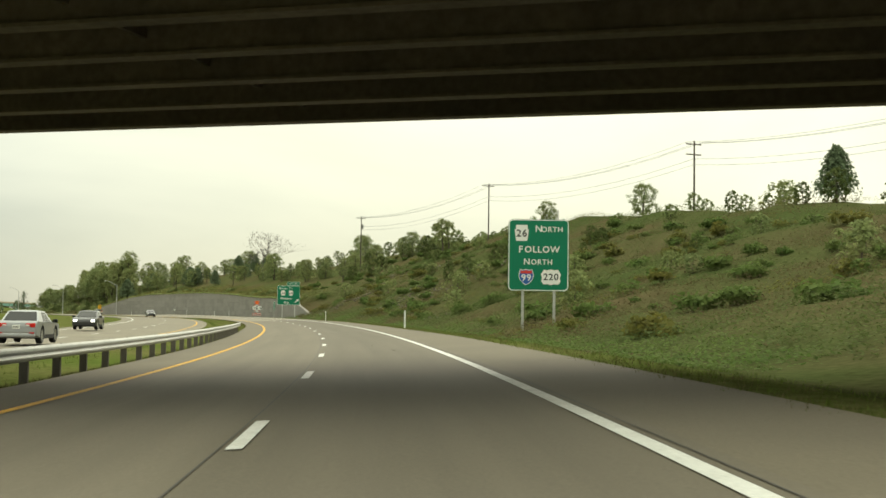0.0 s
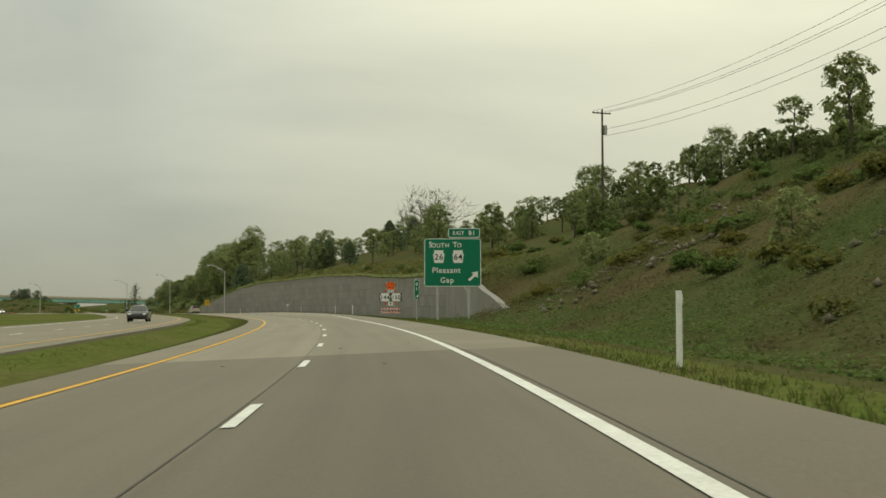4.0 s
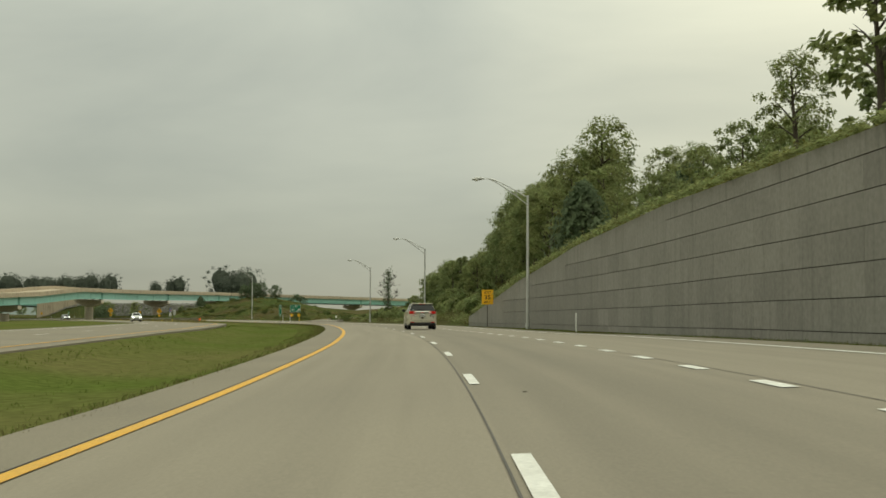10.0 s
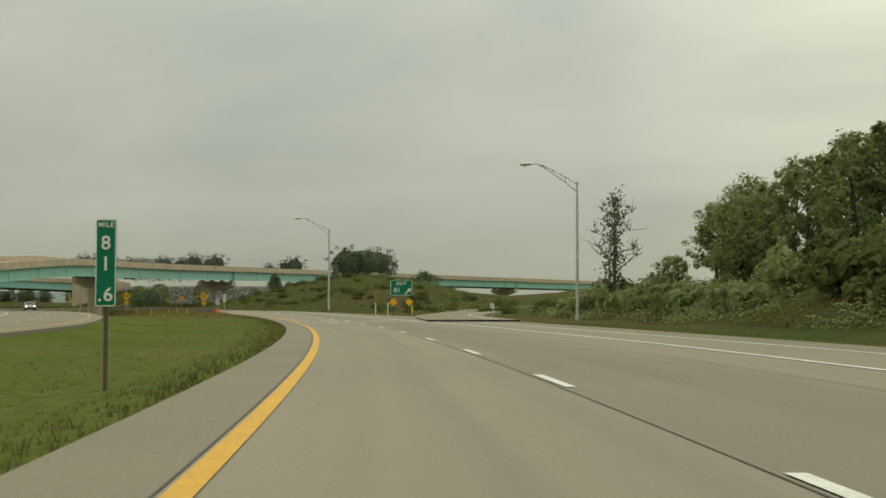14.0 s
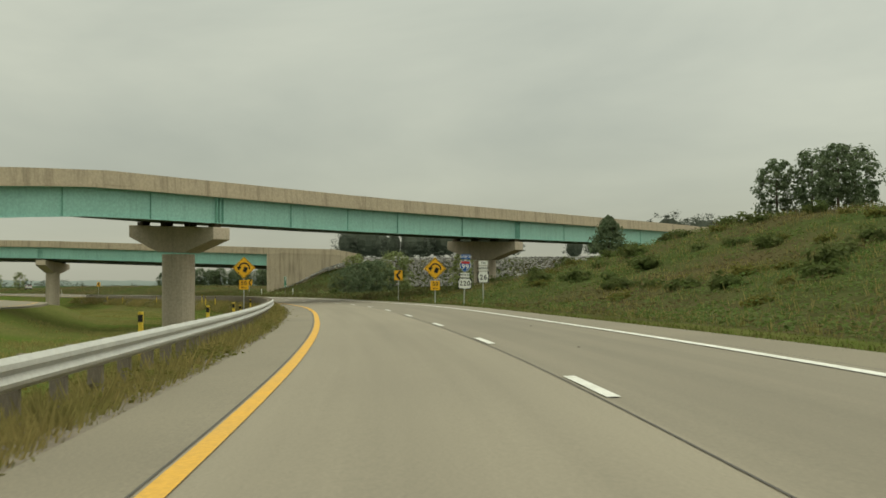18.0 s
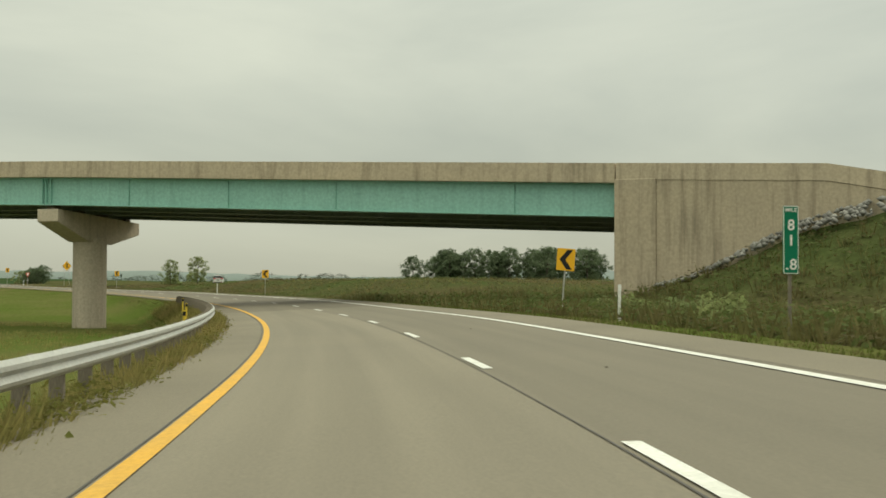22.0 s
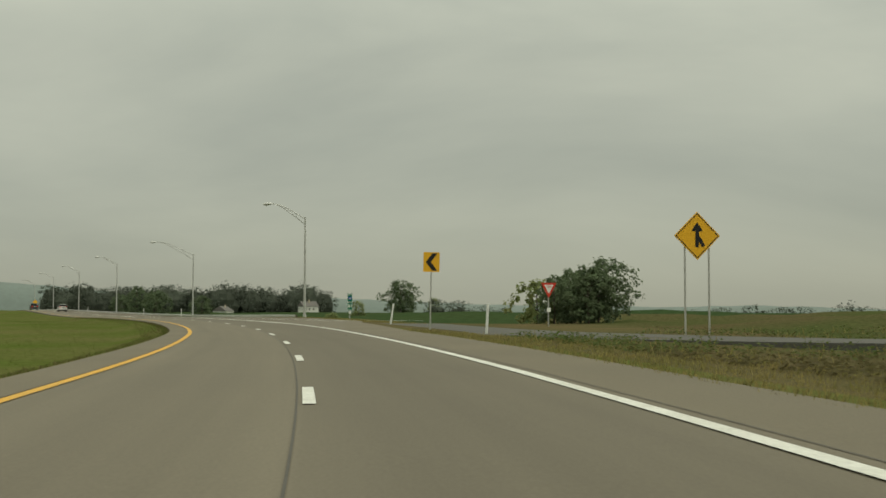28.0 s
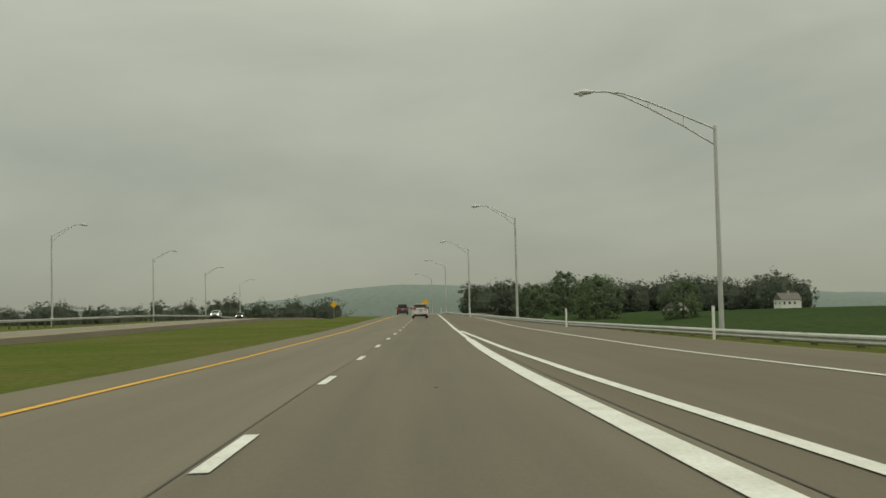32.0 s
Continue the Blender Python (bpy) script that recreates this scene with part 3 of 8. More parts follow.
def lettering(body, size, mat):
    """Flat raised letters facing -y, centred on the origin, as a mesh; size is the height of a capital."""
    key = (body, size, mat.name)
    if key not in LETTERS:
        cu = bpy.data.curves.new("letters", "FONT")
        cu.body, cu.size, cu.align_x, cu.align_y, cu.extrude, cu.offset = body, size / 0.72, "CENTER", "CENTER", 0.004, size * 0.018
        cu.resolution_u = 3
        cu.space_character = 1.12
        ob = bpy.data.objects.new("letters", cu)
        scene.collection.objects.link(ob)
        bpy.context.view_layer.update()
        me = bpy.data.meshes.new_from_object(ob.evaluated_get(bpy.context.evaluated_depsgraph_get()))
        bpy.data.objects.remove(ob)
        me.transform(Matrix.Rotation(radians(90), 4, "X"))
        me.materials.clear()
        me.materials.append(mat)
        LETTERS[key] = me
    return LETTERS[key]


WEAVE_S = (0, 30, 60, 90, 120, 150, 180, 210, 240, 270, 300, 330, 360, 390, 420, 450, 480, 510, 540, 570, 600, 630, 660, 690, 720, 750, 780, 810, 840, 870, 900, 930, 960, 990, 1020, 1050, 1080, 1110, 1140, 1170, 1200, 1230, 1245, 1252, 1267, 1287, 1341, 1900)
WEAVE_D = (0.19, 0.12, 0.03, -0.08, -0.10, -0.09, -0.09, -0.13, -0.18, -0.22, -0.25, -0.31, -0.33, -0.29, -0.17, -0.04, 0.01, 0.07, 0.10, 0.07, -0.00, -0.06, -0.08, -0.03, 0.04, 0.00, 0.14, 0.07, -0.17, -0.18, -0.06, 0.06, 0.11, 0.14, 0.23, 0.34, 0.25, 0.10, -0.02, 0.03, 0.05, 0.05, 0.0, 0.1, 0.5, 1.2, 3.3, 24.5)


def sheet(ss, left, right, up, mat, name, cols=2, skirt=0.0):
    """A strip of pavement between two d's (numbers or functions of s), up metres over the ground sheet."""
    ss = np.asarray(ss, float)
    aside = np.interp(ss, WEAVE_S, WEAVE_D)
    l = np.array([left(s) if callable(left) else left for s in ss])
    r = np.array([right(s) if callable(right) else right for s in ss])
    verts, faces = [], []
    if skirt:
        cols += 2
    for s, a, b in zip(ss, l + aside, r + aside):
        x, y, z, h = line(s)
        m = cols - 3 if skirt else cols - 1
        for k in range(cols):
            j = min(max(k - 1, 0), m) if skirt else k
            d = a + (b - a) * j / m
            lift = np.interp(s, BANK_AT, BANK_IS) * np.clip(d, -6, 14)
            low = skirt if skirt and k in (0, cols - 1) else 0.0
            verts.append((x + d * np.cos(h), y + d * np.sin(h), z + lift + up - low))
    for i in range(len(ss) - 1):
        for k in range(cols - 1):
            a = i * cols + k
            faces.append((a, a + 1, a + cols + 1, a + cols))
    me = mesh_of(name, verts, faces, mat)
    j = np.clip(np.arange(cols) - 1, 0, cols - 3) / max(1, cols - 3) if skirt else np.arange(cols) / (cols - 1)
    uv = np.stack([l[:, None] + (r - l)[:, None] * j, np.repeat(ss[:, None], cols, 1)], -1).reshape(-1, 2)
    loops = np.zeros(len(me.loops), np.int32)
    me.loops.foreach_get("vertex_index", loops)
    me.uv_layers.new(name="lane").data.foreach_set("uv", uv[loops].astype(np.float32).ravel())
    return me


# ---- ground: one sheet, fine beside the road and coarse far away ----
d_steps = np.array([-300, -220, -160, -120, -90, -70, -58, -50, -44, -40, -36, -32, -29, -26, -23.5, -21, -19, -17, -15, -13, -11, -9.5, -8, -6.8, -5.6, -4.7, 0.0,
                    3.0, 6.9, 7.6, 8.5, 9.5, 10.5, 11.3, 12.2, 13.0, 13.55, 13.75, 14.3, 15, 16, 17.2, 18.5, 20, 21.5, 23, 25, 27, 29, 31.5, 34, 37, 40, 44, 48, 53, 60, 70, 85, 110, 150, 210, 300, 450, 700, 1100])
s_steps = np.concatenate([np.arange(-160, 1330, 4.0), np.arange(1330, 1900, 15.0)])
SS, DD = np.meshgrid(s_steps, d_steps, indexing="ij")
gx, gy, gz, gh = line(SS)
road_here = (DD > -4.5) & (DD < edge_right(SS) - 0.3)
opp_here = (DD < opposite(SS) - 0.3) & (DD > opposite(SS) - 11.7)
G = np.stack([gx + DD * np.cos(gh), gy + DD * np.sin(gh), gz + rise(SS, DD) - 0.06 - 0.12 * road_here - 0.12 * opp_here - 1.5 * smooth(150, 280, -DD) - 4.0 * smooth(160, 600, DD)], -1)
n_s, n_d = SS.shape
g_faces = [(i * n_d + k, i * n_d + k + 1, (i + 1) * n_d + k + 1, (i + 1) * n_d + k) for i in range(n_s - 1) for k in range(n_d - 1)]
g_verts = [tuple(v) for v in G.reshape(-1, 3)]
base = len(g_verts)
g_verts += [(-4600, -3400, -5.5), (3600, -3400, -5.5), (3600, 4600, -5.5), (-4600, 4600, -5.5)]
g_faces.append((base, base + 1, base + 2, base + 3))
ground_mesh = mesh_of("ground", g_verts, g_faces, GROUND, True)
ground_mesh.materials.append(HILL_GROUND)
rough = (DD[:-1, :-1] > edge_right(SS[:-1, :-1]) + np.where(SS[:-1, :-1] > 1085, -1.0, 1.5)) & (SS[:-1, :-1] < 1186) & (DD[:-1, :-1] < 140)
ground_mesh.materials.append(FIELD)
crop = (DD[:-1, :-1] > edge_right(SS[:-1, :-1]) + 3.5) & (SS[:-1, :-1] > 1185)
ground_mesh.materials.append(DRY_GROUND)
dry = (SS[:-1, :-1] > 1085) & (SS[:-1, :-1] < 1186) & (DD[:-1, :-1] > 3) & (DD[:-1, :-1] < 23)
ground_mesh.polygons.foreach_set("material_index", np.append(np.where(dry, 3, rough + 2 * crop).ravel(), 2).astype(np.int32))
ground = thing("ground", "green and straw-coloured meadow with bare patches along the highway", "ground", kind="structure", data=ground_mesh)

# ---- pavements ----
fine_s = np.concatenate([np.arange(-160, 1300, 2.0), np.arange(1300, 1900, 10.0)])
def yellow_at(s):
    return float(np.interp(s, (100, 280, 308, 390, 434, 492, 560, 650, 700, 1100, 1146, 1190, 1230, 1260), (-3.53, -3.55, -3.7, -3.64, -3.4, -3.6, -3.53, -3.5, -3.54, -3.5, -3.18, -3.1, -3.35, -3.45)))


def lanes_to(s):
    if s < 640:
        d = max(3.95, float(np.interp(s, LINE_R_S, LINE_R_D)) + 0.3)
    else:
        d = float(np.interp(s, (1150, 1205), (3.95, 11.9)))
    return min(d, float(edge_right(s)) - 0.4)


# each stretch has its own base colour, darkest at both ends of the drive
for name, lab, s0, s1, mat in (("road_west", "darker tan-grey concrete highway pavement under the overpass", -160, 186, DARK_CONCRETE), ("road", "tan-grey concrete highway pavement with sealed seams", 186, 800, CONCRETE_ROAD), ("road_middle", "slightly darker tan-grey concrete highway pavement between the flyovers", 800, 928, MID_ROAD), ("road_east", "darker concrete highway pavement towards the merge", 928, 1900, DARK_CONCRETE)):
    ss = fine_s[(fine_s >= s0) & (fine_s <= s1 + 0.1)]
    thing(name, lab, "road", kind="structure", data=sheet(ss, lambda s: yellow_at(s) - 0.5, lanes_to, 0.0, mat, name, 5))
JOINING_CONCRETE = pavement("joining_lane_concrete", (0.127, 0.107, 0.074), (0.11, 0.093, 0.066))
join_s = fine_s[(fine_s >= 1186) & (fine_s <= 1700)]
thing("joining_lane", "brownish worn concrete lane joining from the ramp", "road", kind="structure", data=sheet(join_s, lambda s: min(float(np.interp(s, MAIN_R_S, MAIN_R_D)) + 0.32, lanes_to(s) - 0.3), lanes_to, 0.005, JOINING_CONCRETE, "joining_lane", 4))
for name, lab, s0, s1, mat in (("shoulder_west", "darker concrete hard shoulder below the hillside", -160, 186, DARK_SHOULDER), ("shoulder", "pale concrete hard shoulder beside the lanes", 186, 800, SHOULDER), ("shoulder_middle", "slightly darker concrete hard shoulder between the flyovers", 800, 928, MID_SHOULDER), ("shoulder_east", "darker concrete hard shoulder towards the merge", 928, 1900, DARK_SHOULDER)):
    ss = fine_s[(fine_s >= s0) & (fine_s <= s1 + 0.1)]
    thing(name, lab, "shoulder", kind="structure", data=sheet(ss, 3.0, lambda s: float(edge_right(s)), -0.012, mat, name, 4, 0.35))
    thing("left_" + name, lab.replace("hard shoulder", "inner shoulder along the median"), "shoulder", kind="structure", data=sheet(ss, lambda s: float(edge_left(s)), lambda s: yellow_at(s) - 0.14, 0.004, mat, name, 2, 0.35))
opp_road = thing("opposite_road", "tan concrete roadway across the median", "road", kind="structure",
                 data=sheet(fine_s, lambda s: float(opposite(s)) - 11.5, lambda s: float(opposite(s)), 0.0, SHOULDER, "opposite_road", 3, 0.6))
for name, lab, a, b, mat in (("opposite_line", "white edge line of the far roadway", -9.9, -9.75, WHITE_PAINT), ("opposite_yellow_line", "yellow edge line of the far roadway", -1.25, -1.1, YELLOW_PAINT)):
    thing(name, lab, "road line", kind="structure", data=sheet(fine_s, lambda s: float(opposite(s)) + a, lambda s: float(opposite(s)) + b, 0.014, mat, name))

line_s = np.arange(-160, 1900, 2.0)

thing("yellow_line", "solid yellow edge line along the median", "road line", kind="structure", data=sheet(line_s, lambda s: yellow_at(s) - 0.09, lambda s: yellow_at(s) + 0.09, 0.012, YELLOW_PAINT, "yellow_line"))
thing("edge_line", "solid white edge line beside the shoulder", "road line", kind="structure",
      data=sheet(np.arange(-160, 626, 2.0), lambda s: float(np.interp(s, LINE_R_S, LINE_R_D)) - 0.09, lambda s: float(np.interp(s, LINE_R_S, LINE_R_D)) + 0.09, 0.012, WHITE_PAINT, "edge_line"))
thing("main_edge_line", "solid white line between the highway and the ramps", "road line", kind="structure",
      data=sheet(np.arange(498, 1900, 2.0), lambda s: float(np.interp(s, MAIN_R_S, MAIN_R_D)) - (0.1 + 0.06 * (1170 < s < 1300)), lambda s: float(np.interp(s, MAIN_R_S, MAIN_R_D)) + (0.1 + 0.06 * (1170 < s < 1300)), 0.014, WHITE_PAINT, "main_edge_line"))
thing("merge_line", "white line that narrows the joining lane", "road line", kind="structure",
      data=sheet(np.arange(1176, 1322, 2.0), lambda s: float(np.interp(s, (1176, 1185, 1198, 1221, 1252, 1276, 1322), (8.4, 7.3, 6.25, 5.4, 4.75, 4.6, 3.9))) - 0.1, lambda s: float(np.interp(s, (1176, 1185, 1198, 1221, 1252, 1276, 1322), (8.4, 7.3, 6.25, 5.4, 4.75, 4.6, 3.9))) + 0.1, 0.018, WHITE_PAINT, "merge_line"))
thing("joining_edge_line", "thin white outer line of the joining lane", "road line", kind="structure",
      data=sheet(np.arange(1168, 1900, 2.0), lambda s: float(np.interp(s, (1168, 1185, 1190, 1204, 1230, 1265, 1340), (11.6, 9.0, 8.5, 7.95, 8.2, 9.0, 8.0))) - 0.07, lambda s: float(np.interp(s, (1168, 1185, 1190, 1204, 1230, 1265, 1340), (11.6, 9.0, 8.5, 7.95, 8.2, 9.0, 8.0))) + 0.07, 0.018, WHITE_PAINT, "joining_edge_line"))
for name, lab, at in (("lane_seam", "dark sealed seam between the lanes", lambda s: 0.0), ("yellow_side_seam", "dark sealed seam beside the yellow line", lambda s: yellow_at(s) - 0.14)):
    thing(name, lab, "seam", kind="structure", data=sheet(line_s, lambda s: at(s) - 0.011, lambda s: at(s) + 0.011, 0.008, JOINT, name))
thing("edge_seam", "dark sealed seam beside the white edge line", "seam", kind="structure",
      data=sheet(np.arange(-160, 626, 2.0), lambda s: min(float(np.interp(s, LINE_R_S, LINE_R_D)), 3.9) + 0.2, lambda s: min(float(np.interp(s, LINE_R_S, LINE_R_D)), 3.9) + 0.222, 0.008, JOINT, "edge_seam"))
thing("right_edge_seam", "dark sealed seam beside the right edge line", "seam", kind="structure", data=sheet(np.arange(660, 1900, 2.0), lambda s: float(np.interp(s, MAIN_R_S, MAIN_R_D)) + 0.3, lambda s: float(np.interp(s, MAIN_R_S, MAIN_R_D)) + 0.322, 0.009, JOINT, "right_edge_seam"))

DASH_S = (0, 50, 89, 143, 220, 298, 356, 417, 477, 537, 618, 713, 810, 862, 912, 1045, 1117, 1178, 1255)
DASH_SHIFT = (10.6, 12.7, 15.9, 20.5, 22.9, 27.4, 27.9, 28.2, 26.0, 24.4, 21.3, 18.5, 19.8, 21.4, 21.2, 21.0, 18.6, 18.4, 22.6)


def dash_start(i):
    s = 12.19 * i
    for _ in range(20):
        s = 12.19 * i + float(np.interp(s, DASH_S, DASH_SHIFT))
    return s


lane_lines = thing("lane_line", "broken white line between the two lanes", "road line", kind="structure")
exit_lines = thing("exit_lane_line", "broken white line beside the exit-only lane", "road line", kind="structure")


def dash(s, d, parent, w=0.075):
    m = sheet((s, s + 1.0, s + 2.0, s + 3.05), d - w, d + w, 0.013, WHITE_PAINT, "dash")
    part("dash", m, WHITE_PAINT, parent)


for i in range(-4, 125):
    dash(dash_start(i), 0.14, lane_lines)
opp_lines = thing("opposite_lane_line", "broken white lane line of the far roadway", "road line", kind="structure")
for i in range(-6, 125):
    s = 12.19 * i
    o = float(opposite(s)) - 5.2
    part("dash", sheet((s, s + 1.5, s + 3.05), o - 0.075, o + 0.075, 0.013, WHITE_PAINT, "dash"), WHITE_PAINT, opp_lines)
for i in range(33):
    s = 337.2 + 5.05 * i
    d = float(np.interp(s, (337, 380, 425, 500), (3.75, 3.6, 4.1, 4.3)))
    part("dash", sheet((s, s + 0.8, s + 1.6), d - 0.11, d + 0.11, 0.013, WHITE_PAINT, "dash"), WHITE_PAINT, exit_lines)

# rumble bars, SLOW and arrows before the bend
slow = thing("slow_marking", "worn white SLOW lettering, bars and arrows painted on the pavement", "road marking", kind="structure")


def bar(s0, s1, d0, d1, mat=WHITE_PAINT):
    vs = [spot(s, d) for s, d in ((s0, d0), (s0 + 0.3, d0), (s1 + 0.3, d1), (s1, d1))]
    part("bar", mesh_of("bar", [(v.x, v.y, v.z + 0.014) for v in vs], [(0, 3, 2, 1)], mat), mat, slow)


def painted(body, s, d, high, wide):
    me = lettering(body, 1.0, WORN_PAINT).copy()
    me.transform(Matrix.Rotation(radians(-90), 4, "X"))
    w = max(v.co.x for v in me.vertices) - min(v.co.x for v in me.vertices)
    me.transform(Matrix.Diagonal((wide / w, high, 0.05, 1)))
    part("letters", me, WORN_PAINT, slow, at=put(s, d, 0.016))


def arrow(s, d):
    bm = bmesh.new()
    strips = [((-0.52, 0.45), (-0.12, 0.95), (-0.12, -0.05)), ((-0.12, 0.66), (0.14, 0.56), (0.14, 0.22), (-0.12, 0.26)), ((0.14, 0.56), (0.36, 0.2), (0.2, 0.02), (0.14, 0.22)), ((0.36, 0.14), (0.46, -0.9), (0.26, -0.9), (0.2, -0.04))]
    for q in strips:
        bm.faces.new([bm.verts.new((x, y * 1.3, 0.0)) for x, y in q][::-1])
    part("arrow", bm, WORN_PAINT, slow, at=put(s, d, 0.016))


bar(623.6, 628.6, -3.5, 4.3)
bar(634.0, 638.1, -3.55, 4.4)
painted("SLOW", 625.6, -2.05, 2.3, 2.2)
painted("SLOW", 629.2, 2.0, 2.3, 2.2)
arrow(632.4, -1.15)
arrow(635.0, 2.7)


# ---- the exit ramp and the joining ramp ----
def ribbon(points, width, up, mat, name, steps=60):
    """A strip of pavement along points (s, d) joined by a smooth line."""
    pts = [Vector(spot(s, d)) for s, d in points]
    t = np.linspace(0, len(pts) - 1, steps)
    k = np.arange(len(pts))
    c = [np.interp(t, k, [p[a] for p in pts]) for a in range(3)]
    for a in range(3):
        c[a] = np.convolve(np.pad(c[a], 4, "edge"), np.ones(9) / 9, "valid")
    tx, ty = np.gradient(c[0]), np.gradient(c[1])
    n = np.hypot(tx, ty)
    nx, ny = ty / n, -tx / n
    verts = []
    for i in range(steps):
        for low, e in ([(0.5, width[0])] if len(width) > 2 else []) + [(0.0, e) for e in width] + ([(0.5, width[-1])] if len(width) > 2 else []):
            verts.append((c[0][i] + nx[i] * e, c[1][i] + ny[i] * e, c[2][i] + up - low))
    m = len(width) + (2 if len(width) > 2 else 0)
    return mesh_of(name, verts, [(i * m + j, i * m + j + 1, (i + 1) * m + j + 1, (i + 1) * m + j) for i in range(steps - 1) for j in range(m - 1)], mat)


RAMP = [(626, 8.0), (640, 9.2), (655, 11.5), (672, 15.5), (690, 22), (706, 32), (716, 46), (718, 62), (712, 80), (700, 96)]
thing("exit_ramp", "pale concrete exit ramp curving away round the mound", "ramp", kind="structure", data=ribbon(RAMP, (-3.0, 0, 3.2), 0.11, SHOULDER, "exit_ramp"))
thing("exit_ramp_line", "white edge line of the exit ramp", "road line", kind="structure", data=ribbon(RAMP, (1.75, 1.9), 0.125, WHITE_PAINT, "exit_ramp_line"))
thing("exit_ramp_left_line", "yellow edge line of the exit ramp", "road line", kind="structure", data=ribbon(RAMP[2:], (-2.0, -1.85), 0.125, YELLOW_PAINT, "exit_ramp_left_line"))
JOIN = [(980, 62), (1010, 52), (1050, 46), (1085, 36), (1108, 26), (1126, 17.5), (1140, 12.6), (1150, 10.4), (1160, 9.7), (1170, 9.4)]
thing("joining_ramp", "dark asphalt ramp that joins from the meadow", "ramp", kind="structure",
      data=ribbon(JOIN, (-4.4, 0, 3.2), -0.035, shade("ramp_asphalt", (0.095, 0.092, 0.083), 0.9, scale=0.3, amount=0.3, fine=40), "joining_ramp"))

# ---- the retaining wall: panels in courses before a backing ----


def strip_solid(ss, d0, d1, z0, z1):
    """A solid along the road between two d's and two heights (functions of s, over the seam)."""
    bm = bmesh.new()
    rows = []
    for s in ss:
        x, y, z, h = (float(v) for v in line(s))
        c, n = math.cos(h), math.sin(h)
        rows.append([bm.verts.new((x + d * c, y + d * n, z + up)) for d, up in ((d0, z0(s)), (d1, z0(s)), (d1, z1(s)), (d0, z1(s)))])
    for a, b in zip(rows, rows[1:]):
        for k in range(4):
            bm.faces.new((a[k], a[(k + 1) % 4], b[(k + 1) % 4], b[k]))
    bm.faces.new(rows[0][::-1])
    bm.faces.new(rows[-1])
    return bm


wall_base = lambda s: float(rise(s, WALL_D - 0.6)) - 0.3
wall = thing("wall_retaining", "tall grey concrete panel retaining wall below the wooded slope", "retaining wall", kind="structure",
             data=bm_mesh("wall_retaining", strip_solid(np.arange(262, 537, 4.0), WALL_D + 0.14, WALL_D + 0.7, wall_base, lambda s: wall_base(s) + 0.3 + float(wall_top(s)) - 0.25), JOINT))
part("wing_wall", strip_solid((247, 252, 257, 262, 263.5), WALL_D - 0.05, WALL_D + 0.5, wall_base, lambda s: wall_base(s) + 0.2 + float(np.interp(s, (247, 263.5), (0.4, 3.9)))), WALL_CONCRETE, wall)
rng = random.Random(3)


def course_foot(s):
    """Height of the lowest joint over the wall's foot; the courses step at two slip joints."""
    return 0.05 if s < 306 else (-0.32 if s < 334.5 else 0.36)


def wall_panel(bm, s0, s1, lo, top0, top1, proud):
    pts = []
    for s, top in ((s0 + 0.001, top0), (s1 - 0.001, top1)):
        x, y, z, h = (float(v) for v in line(s))
        foot = wall_base(s) + 0.3
        for d in (WALL_D - proud, WALL_D + 0.12):
            for up in (lo, top):
                pts.append((x + d * math.cos(h), y + d * math.sin(h), z + foot + up))
    vs = [bm.verts.new(p) for p in pts]
    for f in ((0, 1, 5, 4), (2, 6, 7, 3), (0, 2, 3, 1), (4, 5, 7, 6), (1, 3, 7, 5), (0, 4, 6, 2)):
        bm.faces.new([vs[i] for i in f])


panel_rest = bmesh.new()
coping = bmesh.new()
for a, b in ((262.0, 306.0), (306.0, 334.5), (334.5, 535.5)):
    n = round((b - a) / 3.0)
    step = (b - a) / n
    for k in range(n):
        s0, s1 = a + k * step, a + (k + 1) * step
        low_top = min(float(wall_top(s0)), float(wall_top(s1)))
        lo = course_foot((s0 + s1) / 2) - 1.14
        # the cast coping is at least half a metre deep and its foot steps in runs of panels
        run = a + (k // 5) * 5 * step
        crest = min(float(wall_top(run)), float(wall_top(min(run + 5 * step, b)))) - 0.55
        while lo + 1.14 <= crest or lo < -0.4:
            if lo + 1.14 > low_top - 0.2:
                break
            piece = bmesh.new() if 285 < s0 < 470 else panel_rest
            wall_panel(piece, s0, s1, lo, lo + 1.108, lo + 1.108, rng.uniform(0.0, 0.012))
            if piece is not panel_rest:
                part("panel", piece, WALL_CONCRETE, wall)
            lo += 1.14
        wall_panel(coping, s0 - 0.001, s1 + 0.001, lo, float(wall_top(s0)), float(wall_top(s1)), 0.02)
bmesh.ops.remove_doubles(coping, verts=coping.verts[:], dist=0.004)
rest = part("panel_rows", panel_rest, WALL_CONCRETE, wall)
rest["kind"] = "stuff"
part("coping", coping, weathered("coping_concrete", (0.265, 0.25, 0.225), (0.21, 0.2, 0.18), 0.35, rough=0.9), wall, "cast concrete coping along the wall's top")


# ---- flyovers ----


def beam(stations, top, depth, y, wide, flange, web, tilt=0.0):
    """A steel I-girder along x, its top at top(x)."""
    out = [(-wide / 2, 0), (wide / 2, 0), (wide / 2, -flange), (web / 2, -flange), (web / 2, -depth + flange), (wide / 2, -depth + flange), (wide / 2, -depth), (-wide / 2, -depth), (-wide / 2, -depth + flange), (-web / 2, -depth + flange), (-web / 2, -flange), (-wide / 2, -flange)]
    return along(stations, [(y + a, b) for a, b in out], top, tilt)


def lean(tilt, x):
    """Cross slope of a deck at x; tilt may be a table of (x, slope)."""
    return float(np.interp(x, [q[0] for q in tilt], [q[1] for q in tilt])) if isinstance(tilt, tuple) else tilt


